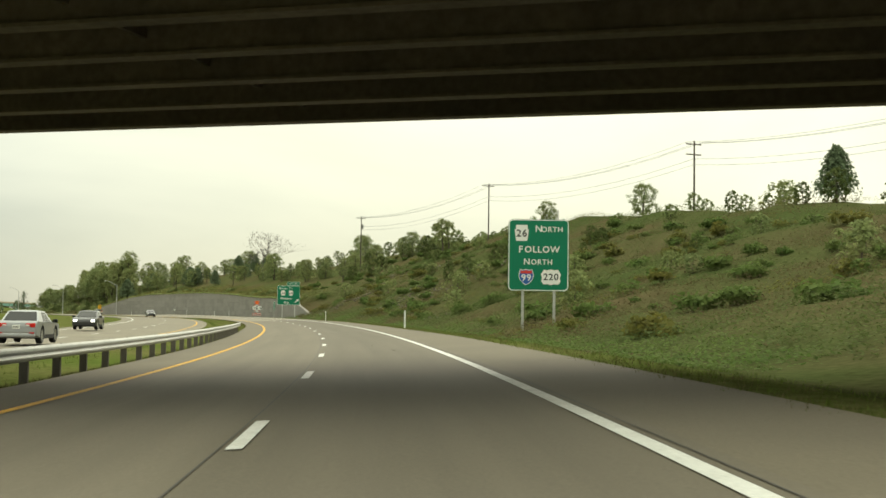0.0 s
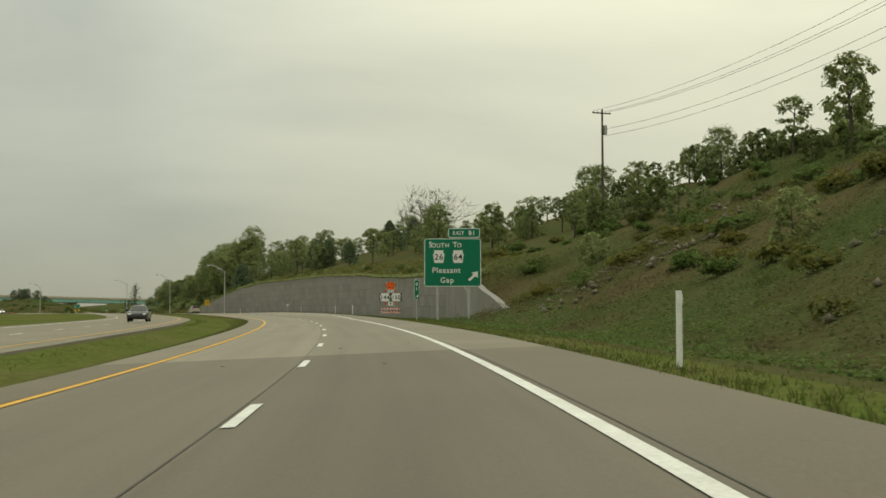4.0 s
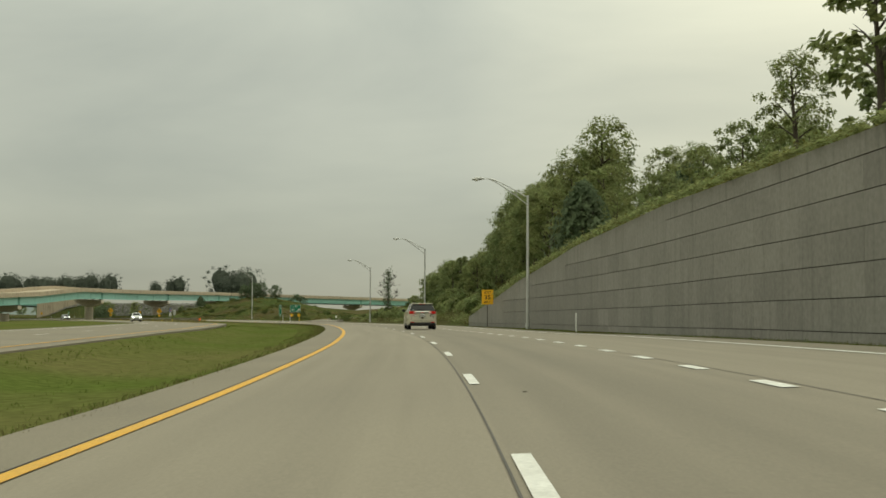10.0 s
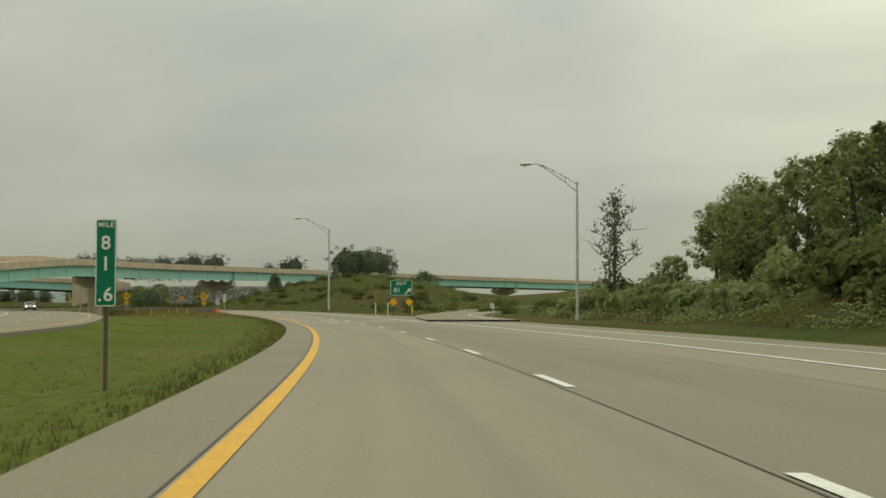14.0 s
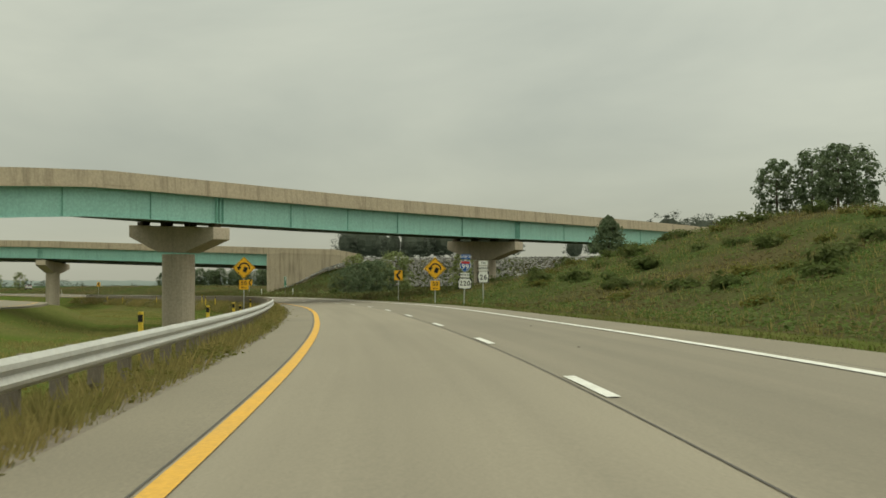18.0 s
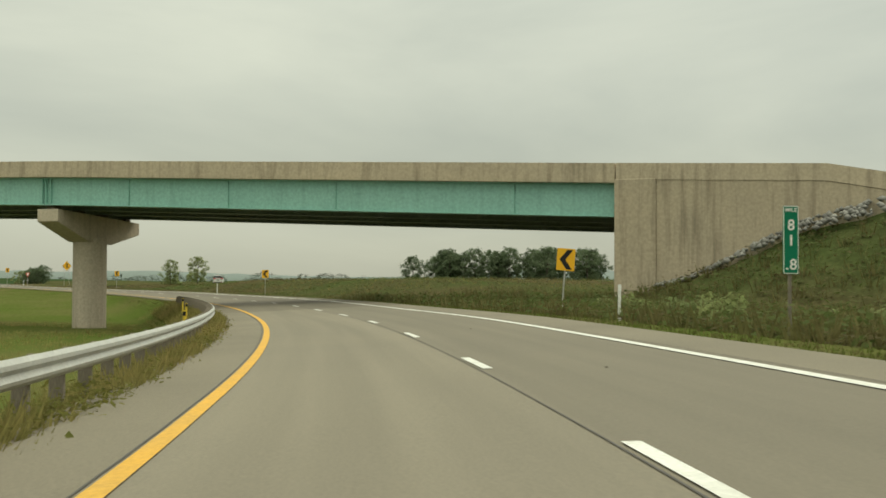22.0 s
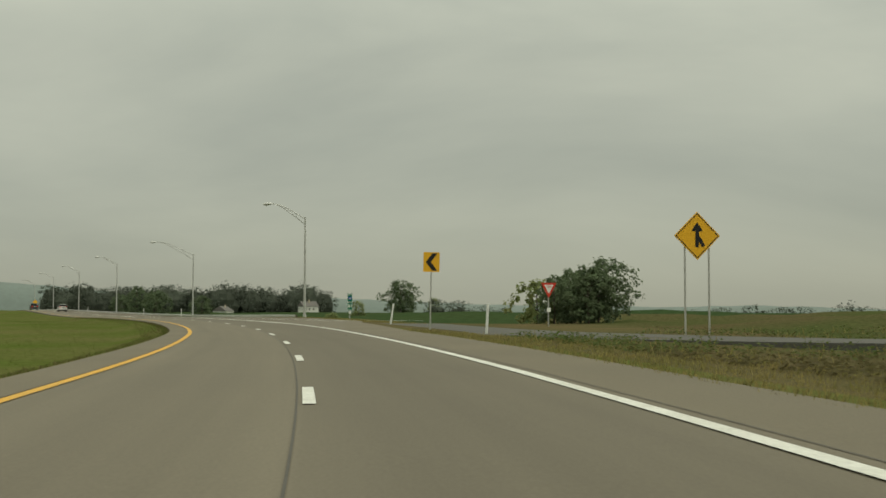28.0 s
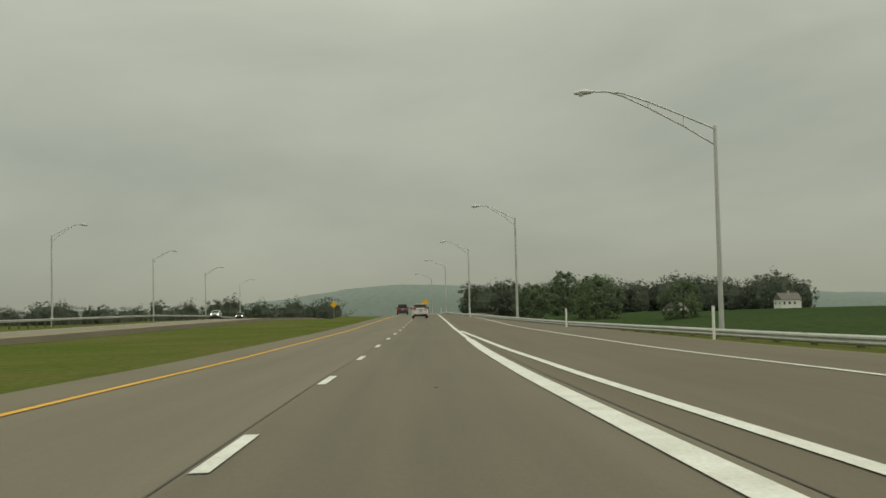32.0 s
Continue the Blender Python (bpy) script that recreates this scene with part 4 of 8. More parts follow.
def along(stations, section, top, tilt=0.0):
    bm = bmesh.new()
    rows = [[bm.verts.new((x, y, top(x) + z + lean(tilt, x) * y)) for y, z in section] for x in stations]
    n = len(section)
    for a, b in zip(rows, rows[1:]):
        for k in range(n):
            bm.faces.new((a[k], a[(k + 1) % n], b[(k + 1) % n], b[k]))
    bm.faces.new(rows[0][::-1])
    bm.faces.new(rows[-1])
    return bm


def pier(parent, x, ground_z, cap_top, width, tilt=0.0):
    """A round-cornered column with a hammerhead cap across the deck; near end at y = 0.3."""
    tilt = lean(tilt, x)
    p = part("pier", tube([(x, width / 2, ground_z - 1.0), (x, width / 2, cap_top - 2.05)], 1.3, 20), PIER_CONCRETE, parent, "pale concrete hammerhead pier")
    out = [(0.2, 0), (width - 0.2, 0), (width - 0.2, -0.95), (width / 2 + 1.4, -2.1), (width / 2 - 1.4, -2.1), (0.2, -0.95)]
    bm = bmesh.new()
    a = [bm.verts.new((x - 1.0, y, cap_top + z + tilt * y)) for y, z in out]
    b = [bm.verts.new((x + 1.0, y, cap_top + z + tilt * y)) for y, z in out]
    bm.faces.new(a)
    bm.faces.new(b[::-1])
    for i in range(6):
        bm.faces.new((a[i], b[i], b[(i + 1) % 6], a[(i + 1) % 6]))
    bmesh.ops.bevel(bm, geom=bm.edges[:], offset=0.05, segments=1, affect="EDGES")
    part("cap", bm, PIER_CONCRETE, p)
    for y in (0.9, 0.9 + (width - 1.8) / 3, 0.9 + 2 * (width - 1.8) / 3, width - 0.9):
        part("bearing", box(x - 0.4, x + 0.4, y - 0.35, y + 0.35, cap_top + tilt * y - 0.02, cap_top + tilt * y + 0.3, 0.04), DARK_STEEL, p)


def flyover(name, label, at, way, stations, top, width, piers, ground_z, tilt=-0.03):
    yaw = math.atan2(way[1], way[0])
    b = thing(name, label, "bridge", Matrix.Translation((*at, 0)) @ Matrix.Rotation(yaw, 4, "Z"))
    soffit = lambda x: top(x) - 1.22
    part("deck", along(stations, [(0.0, 0.25), (width, 0.25), (width, 0.0), (0.0, 0.0)], soffit, tilt), CAP_CONCRETE, b)
    joints = [stations[0] + 7.6 * i for i in range(int((stations[-1] - stations[0]) / 7.6) + 1)] + [stations[-1]]
    for y0, y1 in ((-0.12, 0.28), (width - 0.28, width + 0.12)):
        for x0, x1 in zip(joints, joints[1:]):
            if x1 - x0 > 0.3:
                part("parapet", along((x0 + 0.006, x1 - 0.006), [(y0, 0.22), (y1, 0.22), (y1 - 0.08, 1.22), (y0 + 0.06, 1.22)], soffit, tilt), CAP_CONCRETE, b)
    part("deck_edge", along(stations, [(-0.16, 0.0), (0.3, 0.0), (0.3, 0.216), (-0.16, 0.216)], soffit, tilt), CAP_CONCRETE, b)
    step = (width - 1.8) / 3
    for k in range(4):
        # inner girders have the same paint; their darker colour stands in for shade
        g = part("girder", beam(stations, lambda x: soffit(x) - 0.004, 2.05, 0.9 + step * k if k else 0.42, 0.5, 0.05, 0.03, tilt), TEAL if k == 0 else SHADED_TEAL, b, "teal painted steel girder" if k == 0 else "teal inner girder with the underside's shade in its colour")
        if k == 0:
            for px in piers:
                for dx in (-0.55, -0.2, 0.25):
                    part("stiffener", box(px + dx - 0.02, px + dx + 0.02, 0.2, 0.40, soffit(px) - 1.99, soffit(px) - 0.06), TEAL, g)
            x = stations[0] + 4
            while x < stations[-1]:
                if min(abs(x - p) for p in piers) > 6:
                    part("stiffener", box(x - 0.012, x + 0.012, 0.3, 0.40, soffit(x) - 1.99, soffit(x) - 0.06), TEAL, g)
                x += 8.6 if x < 20 else 12.9
    for px in piers:
        pier(b, px, ground_z, soffit(px) - 2.36, width, tilt)
        for k in range(3):
            y = 0.9 + step * k + step / 2
            part("cross_frame", box(px - 0.06, px + 0.06, y - step / 2 + 0.1, y + step / 2 - 0.1, soffit(px) - 1.5, soffit(px) - 0.9), DARK_STEEL, b)
    return b


top1 = lambda x: float(np.interp(x, (-200, -95, -41, -31, -23, -14, 21, 50, 107, 160), (3.0, 6.4, 8.4, 9.1, 9.7, 10.2, 10.3, 10.6, 11.2, 11.4)))
st1 = list(np.arange(-150, 116, 5.0))
flyover("near_flyover", "teal steel girder flyover with stained tan concrete parapets on hammerhead piers", B1_AT, B1_DIR, st1, top1, 9.3, (-102.0, -51.5, -0.5, 52.0, 103.0), -0.9, ((-60, 0.11), (-30, 0.085), (0, 0.045), (60, 0.02)))
top2 = lambda x: float(np.interp(x, (-150, -14, 0, 44, 150), (8.9, 11.17, 10.87, 9.17, 8.8)))
st2 = [float(v) for v in np.arange(-126, 41, 4.0)] + [B2_END]
far = flyover("far_flyover", "teal steel girder flyover with a tan concrete parapet and end abutment", B2_AT, B2_DIR, st2, top2, 10.2, (-100.0, -48.0, -0.4), -1.1, -0.07)
flyover("approach_flyover", "distant teal girder flyover with a tan parapet beyond the mound", (B1_AT[0] + B1_DIR[0] * 116, B1_AT[1] + B1_DIR[1] * 116), (0.17, 0.985), list(np.arange(0, 241, 8.0)), lambda x: top1(115) - 0.004 * x, 10.2, (40.0, 92.0, 144.0, 196.0), -1.0)
# abutment and wing wall of the far flyover
e2 = B2_END
part("abutment", box(e2 + 0.02, e2 + 2.6, -0.3, 10.5, -1.5, top2(e2) - 1.02, 0.03), CAP_CONCRETE, far)
bm = bmesh.new()
wv = [bm.verts.new((x, y, z)) for y in (-0.2, 0.3) for x, z in ((e2 + 2.62, -1.5), (e2 + 16.5, 5.0), (e2 + 16.5, top2(e2) - 2.2), (e2 + 12.5, top2(e2) - 1.47), (e2 + 2.62, top2(e2) - 1.02))]
for f in ((0, 4, 3, 2, 1), (5, 6, 7, 8, 9), (0, 1, 6, 5), (1, 2, 7, 6), (2, 3, 8, 7), (3, 4, 9, 8), (4, 0, 5, 9)):
    bm.faces.new([wv[i] for i in f])
part("wing_wall", bm, CAP_CONCRETE, far)
bm = along((e2 + 0.1, e2 + 12.5, e2 + 16.6), [(-0.24, 0.0), (0.28, 0.0), (0.2, 1.0), (-0.16, 1.0)], lambda x: float(np.interp(x, (e2, e2 + 12.5, e2 + 16.6), (top2(e2) - 1.0, top2(e2) - 1.45, top2(e2) - 2.2))))
part("end_parapet", bm, CAP_CONCRETE, far)

# the overpass at the start, seen from below
OVER_S = 29.5
ox, oy, oz, oh = (float(v) for v in line(OVER_S))
over = thing("overpass", "shadowed highway overpass with dark steel girders above the road", "bridge", Matrix.Translation((ox, oy, oz + 5.6)) @ Matrix.Rotation(oh + radians(-20.0), 4, "Z"))
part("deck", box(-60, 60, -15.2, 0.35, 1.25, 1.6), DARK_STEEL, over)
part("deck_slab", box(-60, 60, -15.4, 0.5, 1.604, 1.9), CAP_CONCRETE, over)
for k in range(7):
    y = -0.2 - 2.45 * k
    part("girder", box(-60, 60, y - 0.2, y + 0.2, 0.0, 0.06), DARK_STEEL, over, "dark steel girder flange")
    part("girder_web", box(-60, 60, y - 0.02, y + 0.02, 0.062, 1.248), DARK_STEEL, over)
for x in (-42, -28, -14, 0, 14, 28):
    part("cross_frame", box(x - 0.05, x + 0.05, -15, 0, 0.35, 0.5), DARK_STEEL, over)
part("slope_paving", slab([(11.5, -6.6), (13.5, -5.2), (21.5, -0.2), (26.0, 0.0), (26.0, -6.6)], -17.0, 5.0), shade("slope_paving_stone", (0.26, 0.22, 0.17), 0.95, scale=1.5, amount=0.5, bump=0.3), over, "stone slope paving under the bridge")
part("far_abutment", box(-40, -31, -15.2, 0.3, -6.0, 0.0), PIER_CONCRETE, over)


# ---- things that repeat: lamps, rails, posts, signs ----


def street_lamp(reach):
    p = thing("street_lamp", "tall galvanised street lamp with a long trussed arm", "street lamp", group="street lamps along the highway")
    part("pole", tube([(0, 0, -1.0), (0, 0, 0.3), (0, 0, 11.2)], [0.15, 0.145, 0.09], 10), ALU, p)
    part("base_flange", tube([(0, 0, 0.12), (0, 0, 0.5)], [0.2, 0.19], 10), ALU, p)
    k = reach / 6.9
    wide = Matrix.Diagonal((k, 1, 0.4 + 0.6 * k, 1))
    wide = Matrix.Translation((0, 0, 11.0)) @ wide @ Matrix.Translation((0, 0, -11.0))
    upper = [(0, 0, 11.05), (-1.6, 0, 11.75), (-3.4, 0, 12.5), (-4.7, 0, 12.95), (-5.6, 0, 13.05), (-6.3, 0, 13.05)]
    part("arm", tube([wide @ Vector(v) for v in upper], 0.045, 6), ALU, p)
    part("lower_arm", tube([wide @ Vector(v) for v in ((0, 0, 10.2), (-1.6, 0, 11.2), (-3.4, 0, 12.18), (-4.7, 0, 12.8), (-5.4, 0, 13.02))], 0.04, 6), ALU, p)
    part("strut", tube([wide @ Vector((-1.6, 0, 11.2)), wide @ Vector((-1.6, 0, 11.75))], 0.025, 5), ALU, p)
    part("strut", tube([wide @ Vector((-3.4, 0, 12.18)), wide @ Vector((-3.4, 0, 12.5))], 0.025, 5), ALU, p)
    tip = wide @ Vector((-6.3, 0, 13.05))
    h = part("lamp_head", tube([tip + Vector(v) for v in ((0.1, 0, 0), (-0.15, 0, 0.01), (-0.5, 0, -0.02), (-0.9, 0, -0.07))], [0.06, 0.14, 0.17, 0.08], 8), ALU, p)
    part("lens", tube([tip + Vector((-0.55, 0, -0.13)), tip + Vector((-0.55, 0, -0.23))], [0.16, 0.09], 8), LENS_CLEAR, h)
    return p


lamp = street_lamp(4.2)
lamp.matrix_basis = put(493.8, 12.3)
for s, d in ((573.6, 14.5), (643.2, 19.7), (714.4, 10.3), (1229.2, 16.0), (1383.3, 16.6), (1459.7, 16.8), (1535, 16.8), (1612, 16.8)):
    copy_thing(lamp, put(s, d, -0.1))
long_lamp = street_lamp(7.0)
long_lamp.matrix_basis = put(1309.7, 19.2, -0.1)
for s, d in ((1340, -41), (1416, -41.5), (1493.5, -41.7), (1570, -42), (1650, -42)):
    copy_thing(lamp, put(s, d, 0.8, 180))


def rail(name, label, ss, dfun, up=0.0, post_step=1.9, post_mat=BROWN_STEEL, side=1, dead_end=None):
    """A W-beam guard rail on posts; side: +1 when the road lies to the right of it."""
    g = thing(name, label, "guard rail")
    sec = [(0.0, 0.0), (0.06, 0.05), (0.07, 0.09), (0.01, 0.15), (0.07, 0.21), (0.06, 0.26), (0.0, 0.31), (-0.012, 0.31), (0.045, 0.255), (0.055, 0.21), (-0.006, 0.15), (0.055, 0.09), (0.045, 0.055), (-0.012, 0.0)]
    ss = list(ss)
    for a in range(0, len(ss) - 1, 2):
        seg = ss[a:a + 3]
        if len(seg) < 2:
            break
        bm = bmesh.new()
        rows = []
        for s in seg:
            p, h = spot(s, dfun(s)), float(line(s)[3])
            rows.append([bm.verts.new((p.x + u * side * math.cos(h), p.y + u * side * math.sin(h), p.z + 0.42 + z + up)) for u, z in sec])
        n = len(sec)
        for r0, r1 in zip(rows, rows[1:]):
            for k in range(n):
                bm.faces.new((r0[k], r0[(k + 1) % n], r1[(k + 1) % n], r1[k]))
        part("rail_beam", bm, GALV, g)
    post = bm_mesh("post", box(-0.09, 0.09, -0.07, 0.07, -0.6, 0.72, 0.01), post_mat)
    block = bm_mesh("block", box(-0.07, 0.07, -0.07, 0.07, 0.44, 0.74, 0.01), POST_WOOD)
    s = ss[0] + 0.5
    while s < ss[-1]:
        part("post", post, post_mat, g, at=put(s, dfun(s) - side * 0.2, up))
        part("block", block, POST_WOOD, g, at=put(s, dfun(s) - side * 0.06, up))
        s += post_step
    if dead_end:
        part("end_terminal", box(-0.25, 0.12, -0.25, 0.15, 0.36, 0.84, 0.04), dead_end, g, at=put(ss[0], dfun(ss[0]), up))
    return g


rail("guard_rail", "weathered steel guard rail along the grass median near the overpass", np.arange(-60, 106, 2.0), lambda s: -5.55, post_step=3.0)
rail("guard_rail", "bright galvanised guard rail with an orange end terminal", np.arange(699, 966, 2.0), lambda s: -5.5 - 0.5 * (1 - float(smooth(699, 709, s))), dead_end=ORANGE_SIGN, post_mat=POST_WOOD)
rail("guard_rail", "galvanised guard rail beside the joining lane", np.arange(1230, 1560, 2.5), lambda s: float(np.interp(s, (1230, 1300, 1400), (15.2, 14.8, 14.0))), up=-0.42, side=-1, post_step=3.8)
rail("guard_rail", "galvanised guard rail along the far roadway", np.arange(1290, 1640, 4.0), lambda s: float(opposite(s)) - 12.5, up=0.3, side=1, post_step=3.8)

# rail on top of the approach behind the far flyover
for off in (0.3, 10.0):
    g = thing("guard_rail", "galvanised guard rail on the bank above the bridge abutment", "guard rail")
    g.matrix_basis = far.matrix_basis.copy()
    part("rail_beam", along((e2 + 16.8, e2 + 60, e2 + 105), [(off - 0.04, 0.45), (off + 0.04, 0.45), (off + 0.04, 0.76), (off - 0.04, 0.76)], lambda x: 6.35), GALV, g)
    for k in range(23):
        part("post", box(e2 + 18 + k * 3.8 - 0.07, e2 + 18 + k * 3.8 + 0.07, off - 0.06, off + 0.06, 5.6, 7.1), GALV, g)


def delineator(mat, label, lean=0.0):
    p = thing("delineator_post", label, "marker post", group="marker posts beside the pavement")
    part("post", tube([(0, 0, -0.2), (0, 0, 1.2)], 0.055, 8), mat, p)
    part("reflector", box(-0.05, 0.05, -0.062, -0.055, 0.98, 1.14), WHITE_SIGN if mat is PLASTIC_WHITE else BLACK_SIGN, p)
    return p


white_post = delineator(PLASTIC_WHITE, "white plastic marker post with a reflector")
white_post.matrix_basis = put(90.2, 6.35)
for s, d, lean in ((176, 6.6, 0), (353.2, 10.8, 0), (391.2, 10.7, 0), (330, 10.2, 0), (470, 11.6, 0), (668, 8.3, 2), (676.5, 8.6, 0), (878, 7.9, 0), (898.5, 8.3, 0), (1025, 8.2, 0), (1100, 8.6, 0), (1142, 9.0, 3), (1167, 9.2, 8), (1290, 13.6, 0), (1325, 13.4, 0), (1405, 13.0, 0), (1480, 13.0, 0)):
    copy_thing(white_post, put(s, d) @ Matrix.Rotation(radians(lean), 4, "Y"))
yellow_post = delineator(PLASTIC_YELLOW, "yellow plastic marker post with a dark top")
yellow_post.matrix_basis = put(727.8, -7.0)
for s, d in ((741, -6.9), (752, -6.8), (769.7, -7.2), (790, -6.7), (850, -6.6), (860, -6.6), (866, -6.3), (905, -6.5), (932, -6.6), (945, -6.4), (679, 13.0), (684, 14.2)):
    copy_thing(yellow_post, put(s, d))


# faces of signs: x to the right of the sign's middle, z up from its lower edge
def keystone(w, h, cx, cz):
    return [(cx + x * w, cz + z * h) for x, z in ((-0.38, -0.5), (0.38, -0.5), (0.5, 0.22), (0.4, 0.22), (0.4, 0.5), (-0.4, 0.5), (-0.4, 0.22), (-0.5, 0.22))]


def us_shield(w, h, cx, cz):
    pts = [(0, -0.5), (0.16, -0.44), (0.36, -0.46), (0.48, -0.28), (0.44, -0.05), (0.5, 0.18), (0.4, 0.34), (0.36, 0.46), (0.2, 0.42), (0, 0.48)]
    return [(cx + x * w, cz + z * h) for x, z in pts + [(-x, z) for x, z in pts[-2:0:-1]]]


def interstate(w, h, cx, cz):
    pts = [(0, -0.5), (0.22, -0.38), (0.42, -0.14), (0.48, 0.1), (0.42, 0.3), (0.38, 0.46), (0.2, 0.42), (0, 0.48)]
    return [(cx + x * w, cz + z * h) for x, z in pts + [(-x, z) for x, z in pts[-2:0:-1]]]


class Face:
    """Builds the parts of one sign panel; the front looks along -y."""

    def __init__(self, parent, y=0.0):
        self.parent, self.y, self.k = parent, y, 0

    def plate(self, outline, mat, name="panel", thick=0.03):
        self.k += 1
        y = self.y - 0.006 * (self.k - 1)
        return part(name, slab(outline, y - 0.005, y + (thick if self.k == 1 else 0.0)), mat, self.parent)

    def border(self, outline, inner, mat):
        self.k += 1
        y = self.y - 0.006 * (self.k - 1)
        part("border", rim_of(outline, inner, y - 0.005, y), mat, self.parent)

    def text(self, body, size, x, z, mat, squeeze=1.0):
        me = lettering(body, size, mat)
        part("letters", me, mat, self.parent, at=Matrix.Translation((x, self.y - 0.006 * self.k - 0.009, z)) @ Matrix.Diagonal((squeeze, 1, 1, 1)))


def sign_posts(parent, xs, low, high, mat, wide=0.12, y=0.08):
    for x in xs:
        part("post", box(x - wide / 2, x + wide / 2, y, y + wide, low, high, 0.008), mat, parent)


def sign_at(name, label, s, d, zrel, turn=0.0):
    """An Empty at the lower edge of a panel, zrel over the seam's height; returns it and the ground below it."""
    x, y, z, h = (float(v) for v in line(s))
    p = Matrix.Translation((x + d * math.cos(h), y + d * math.sin(h), z + zrel)) @ Matrix.Rotation(h + radians(turn), 4, "Z")
    return thing(name, label, "road sign", p), float(rise(s, d)) - zrel


def shifted(o, cx, cz):
    return [(x + cx, z + cz) for x, z in o]


# guide sign at the start
sg, gd = sign_at("guide_sign", "large green guide sign with route shields on two steel posts", 78.2, 13.55, 2.83, -8)
f = Face(sg)
f.plate(rounded(3.75, 4.45, 0.28, 0, 2.225), GREEN_SIGN)
f.border(rounded(3.71, 4.41, 0.27, 0, 2.225), rounded(3.61, 4.31, 0.22, 0, 2.225), WHITE_SIGN)
f.plate(keystone(0.9, 1.0, -1.05, 3.6), WHITE_SIGN, "shield")
f.text("26", 0.46, -1.05, 3.56, BLACK_SIGN)
f.text("N", 0.42, 0.0, 3.85, WHITE_SIGN)
f.text("ORTH", 0.33, 0.83, 3.81, WHITE_SIGN)
f.text("F", 0.42, -1.1, 2.56, WHITE_SIGN)
f.text("OLLOW", 0.4, 0.22, 2.56, WHITE_SIGN)
f.text("N", 0.38, -0.72, 1.8, WHITE_SIGN)
f.text("ORTH", 0.33, 0.2, 1.78, WHITE_SIGN)
f.plate(interstate(1.0, 1.02, -0.75, 0.87), WHITE_SIGN, "shield")
f.plate(interstate(0.92, 0.94, -0.75, 0.87), BLUE_SIGN, "shield")
f.plate([(-1.1, 1.08), (-0.4, 1.08), (-0.41, 1.26), (-0.6, 1.23), (-0.75, 1.28), (-0.9, 1.23), (-1.09, 1.26)], RED_SIGN, "shield_top")
f.text("99", 0.42, -0.75, 0.8, WHITE_SIGN)
f.plate(us_shield(1.25, 1.0, 0.78, 0.87), WHITE_SIGN, "shield")
f.text("220", 0.42, 0.78, 0.86, BLACK_SIGN)
sign_posts(sg, (-0.95, 1.0), gd - 0.6, 4.2, GALV, 0.16)

# exit guide sign
sg, gd = sign_at("guide_sign", "large green exit guide sign with two keystone shields and an arrow", 253.4, 10.73, 2.7, -6)
f = Face(sg)
f.plate(rounded(4.45, 3.78, 0.26, 0, 1.89), GREEN_SIGN)
f.border(rounded(4.41, 3.74, 0.25, 0, 1.89), rounded(4.31, 3.64, 0.2, 0, 1.89), WHITE_SIGN)
f.text("S", 0.44, -1.72, 3.26, WHITE_SIGN)
f.text("OUTH", 0.33, -0.97, 3.21, WHITE_SIGN)
f.text("T", 0.42, 0.18, 3.26, WHITE_SIGN)
f.text("O", 0.33, 0.52, 3.21, WHITE_SIGN)
for x, n in ((-1.08, "26"), (0.42, "64")):
    f.plate(keystone(0.9, 0.98, x, 2.35), WHITE_SIGN, "shield")
    f.text(n, 0.46, x, 2.3, BLACK_SIGN)
f.text("Pleasant", 0.43, -0.5, 1.27, WHITE_SIGN)
f.text("Gap", 0.43, -0.45, 0.5, WHITE_SIGN)
f.plate(shifted([(-0.31, -0.42), (-0.42, -0.3), (0.02, 0.12), (-0.16, 0.24), (0.36, 0.34), (0.3, -0.18), (0.15, -0.02)], 1.62, 0.86), WHITE_SIGN, "arrow")
tab = Face(sg)
tab.plate(rounded(2.5, 0.76, 0.16, 0.9, 4.19), GREEN_SIGN, "exit_tab")
tab.border(rounded(2.46, 0.72, 0.15, 0.9, 4.19), rounded(2.38, 0.64, 0.12, 0.9, 4.19), WHITE_SIGN)
tab.text("EXIT", 0.28, 0.45, 4.17, WHITE_SIGN)
tab.text("81", 0.36, 1.5, 4.18, WHITE_SIGN)
sign_posts(sg, (-1.2, 1.25), gd - 0.6, 3.6, GALV, 0.2)

# gore sign with two yellow diamonds
sg, gd = sign_at("exit_sign", "green exit gore sign above two yellow diamond markers", 674.1, 10.85, 3.72 - 1.75, -4)
f = Face(sg)
f.plate(rounded(2.3, 1.62, 0.2, 0, 0.87), GREEN_SIGN)
f.border(rounded(2.26, 1.58, 0.19, 0, 0.87), rounded(2.18, 1.5, 0.16, 0, 0.87), WHITE_SIGN)
f.text("EXIT", 0.34, 0.0, 1.28, WHITE_SIGN)
f.text("81", 0.46, -0.45, 0.6, WHITE_SIGN)
f.plate(shifted([(-0.25, -0.34), (-0.34, -0.25), (0.02, 0.1), (-0.12, 0.2), (0.3, 0.28), (0.25, -0.14), (0.12, -0.01)], 0.7, 0.55), WHITE_SIGN, "arrow")
for x in (-0.82, 0.82):
    Face(sg, 0.01).plate(shifted([(0, -0.42), (0.42, 0), (0, 0.42), (-0.42, 0)], x, -0.62), YELLOW_SIGN, "diamond_marker")
sign_posts(sg, (-0.82, 0.82), gd - 0.6, 1.75, BROWN_STEEL, 0.12)


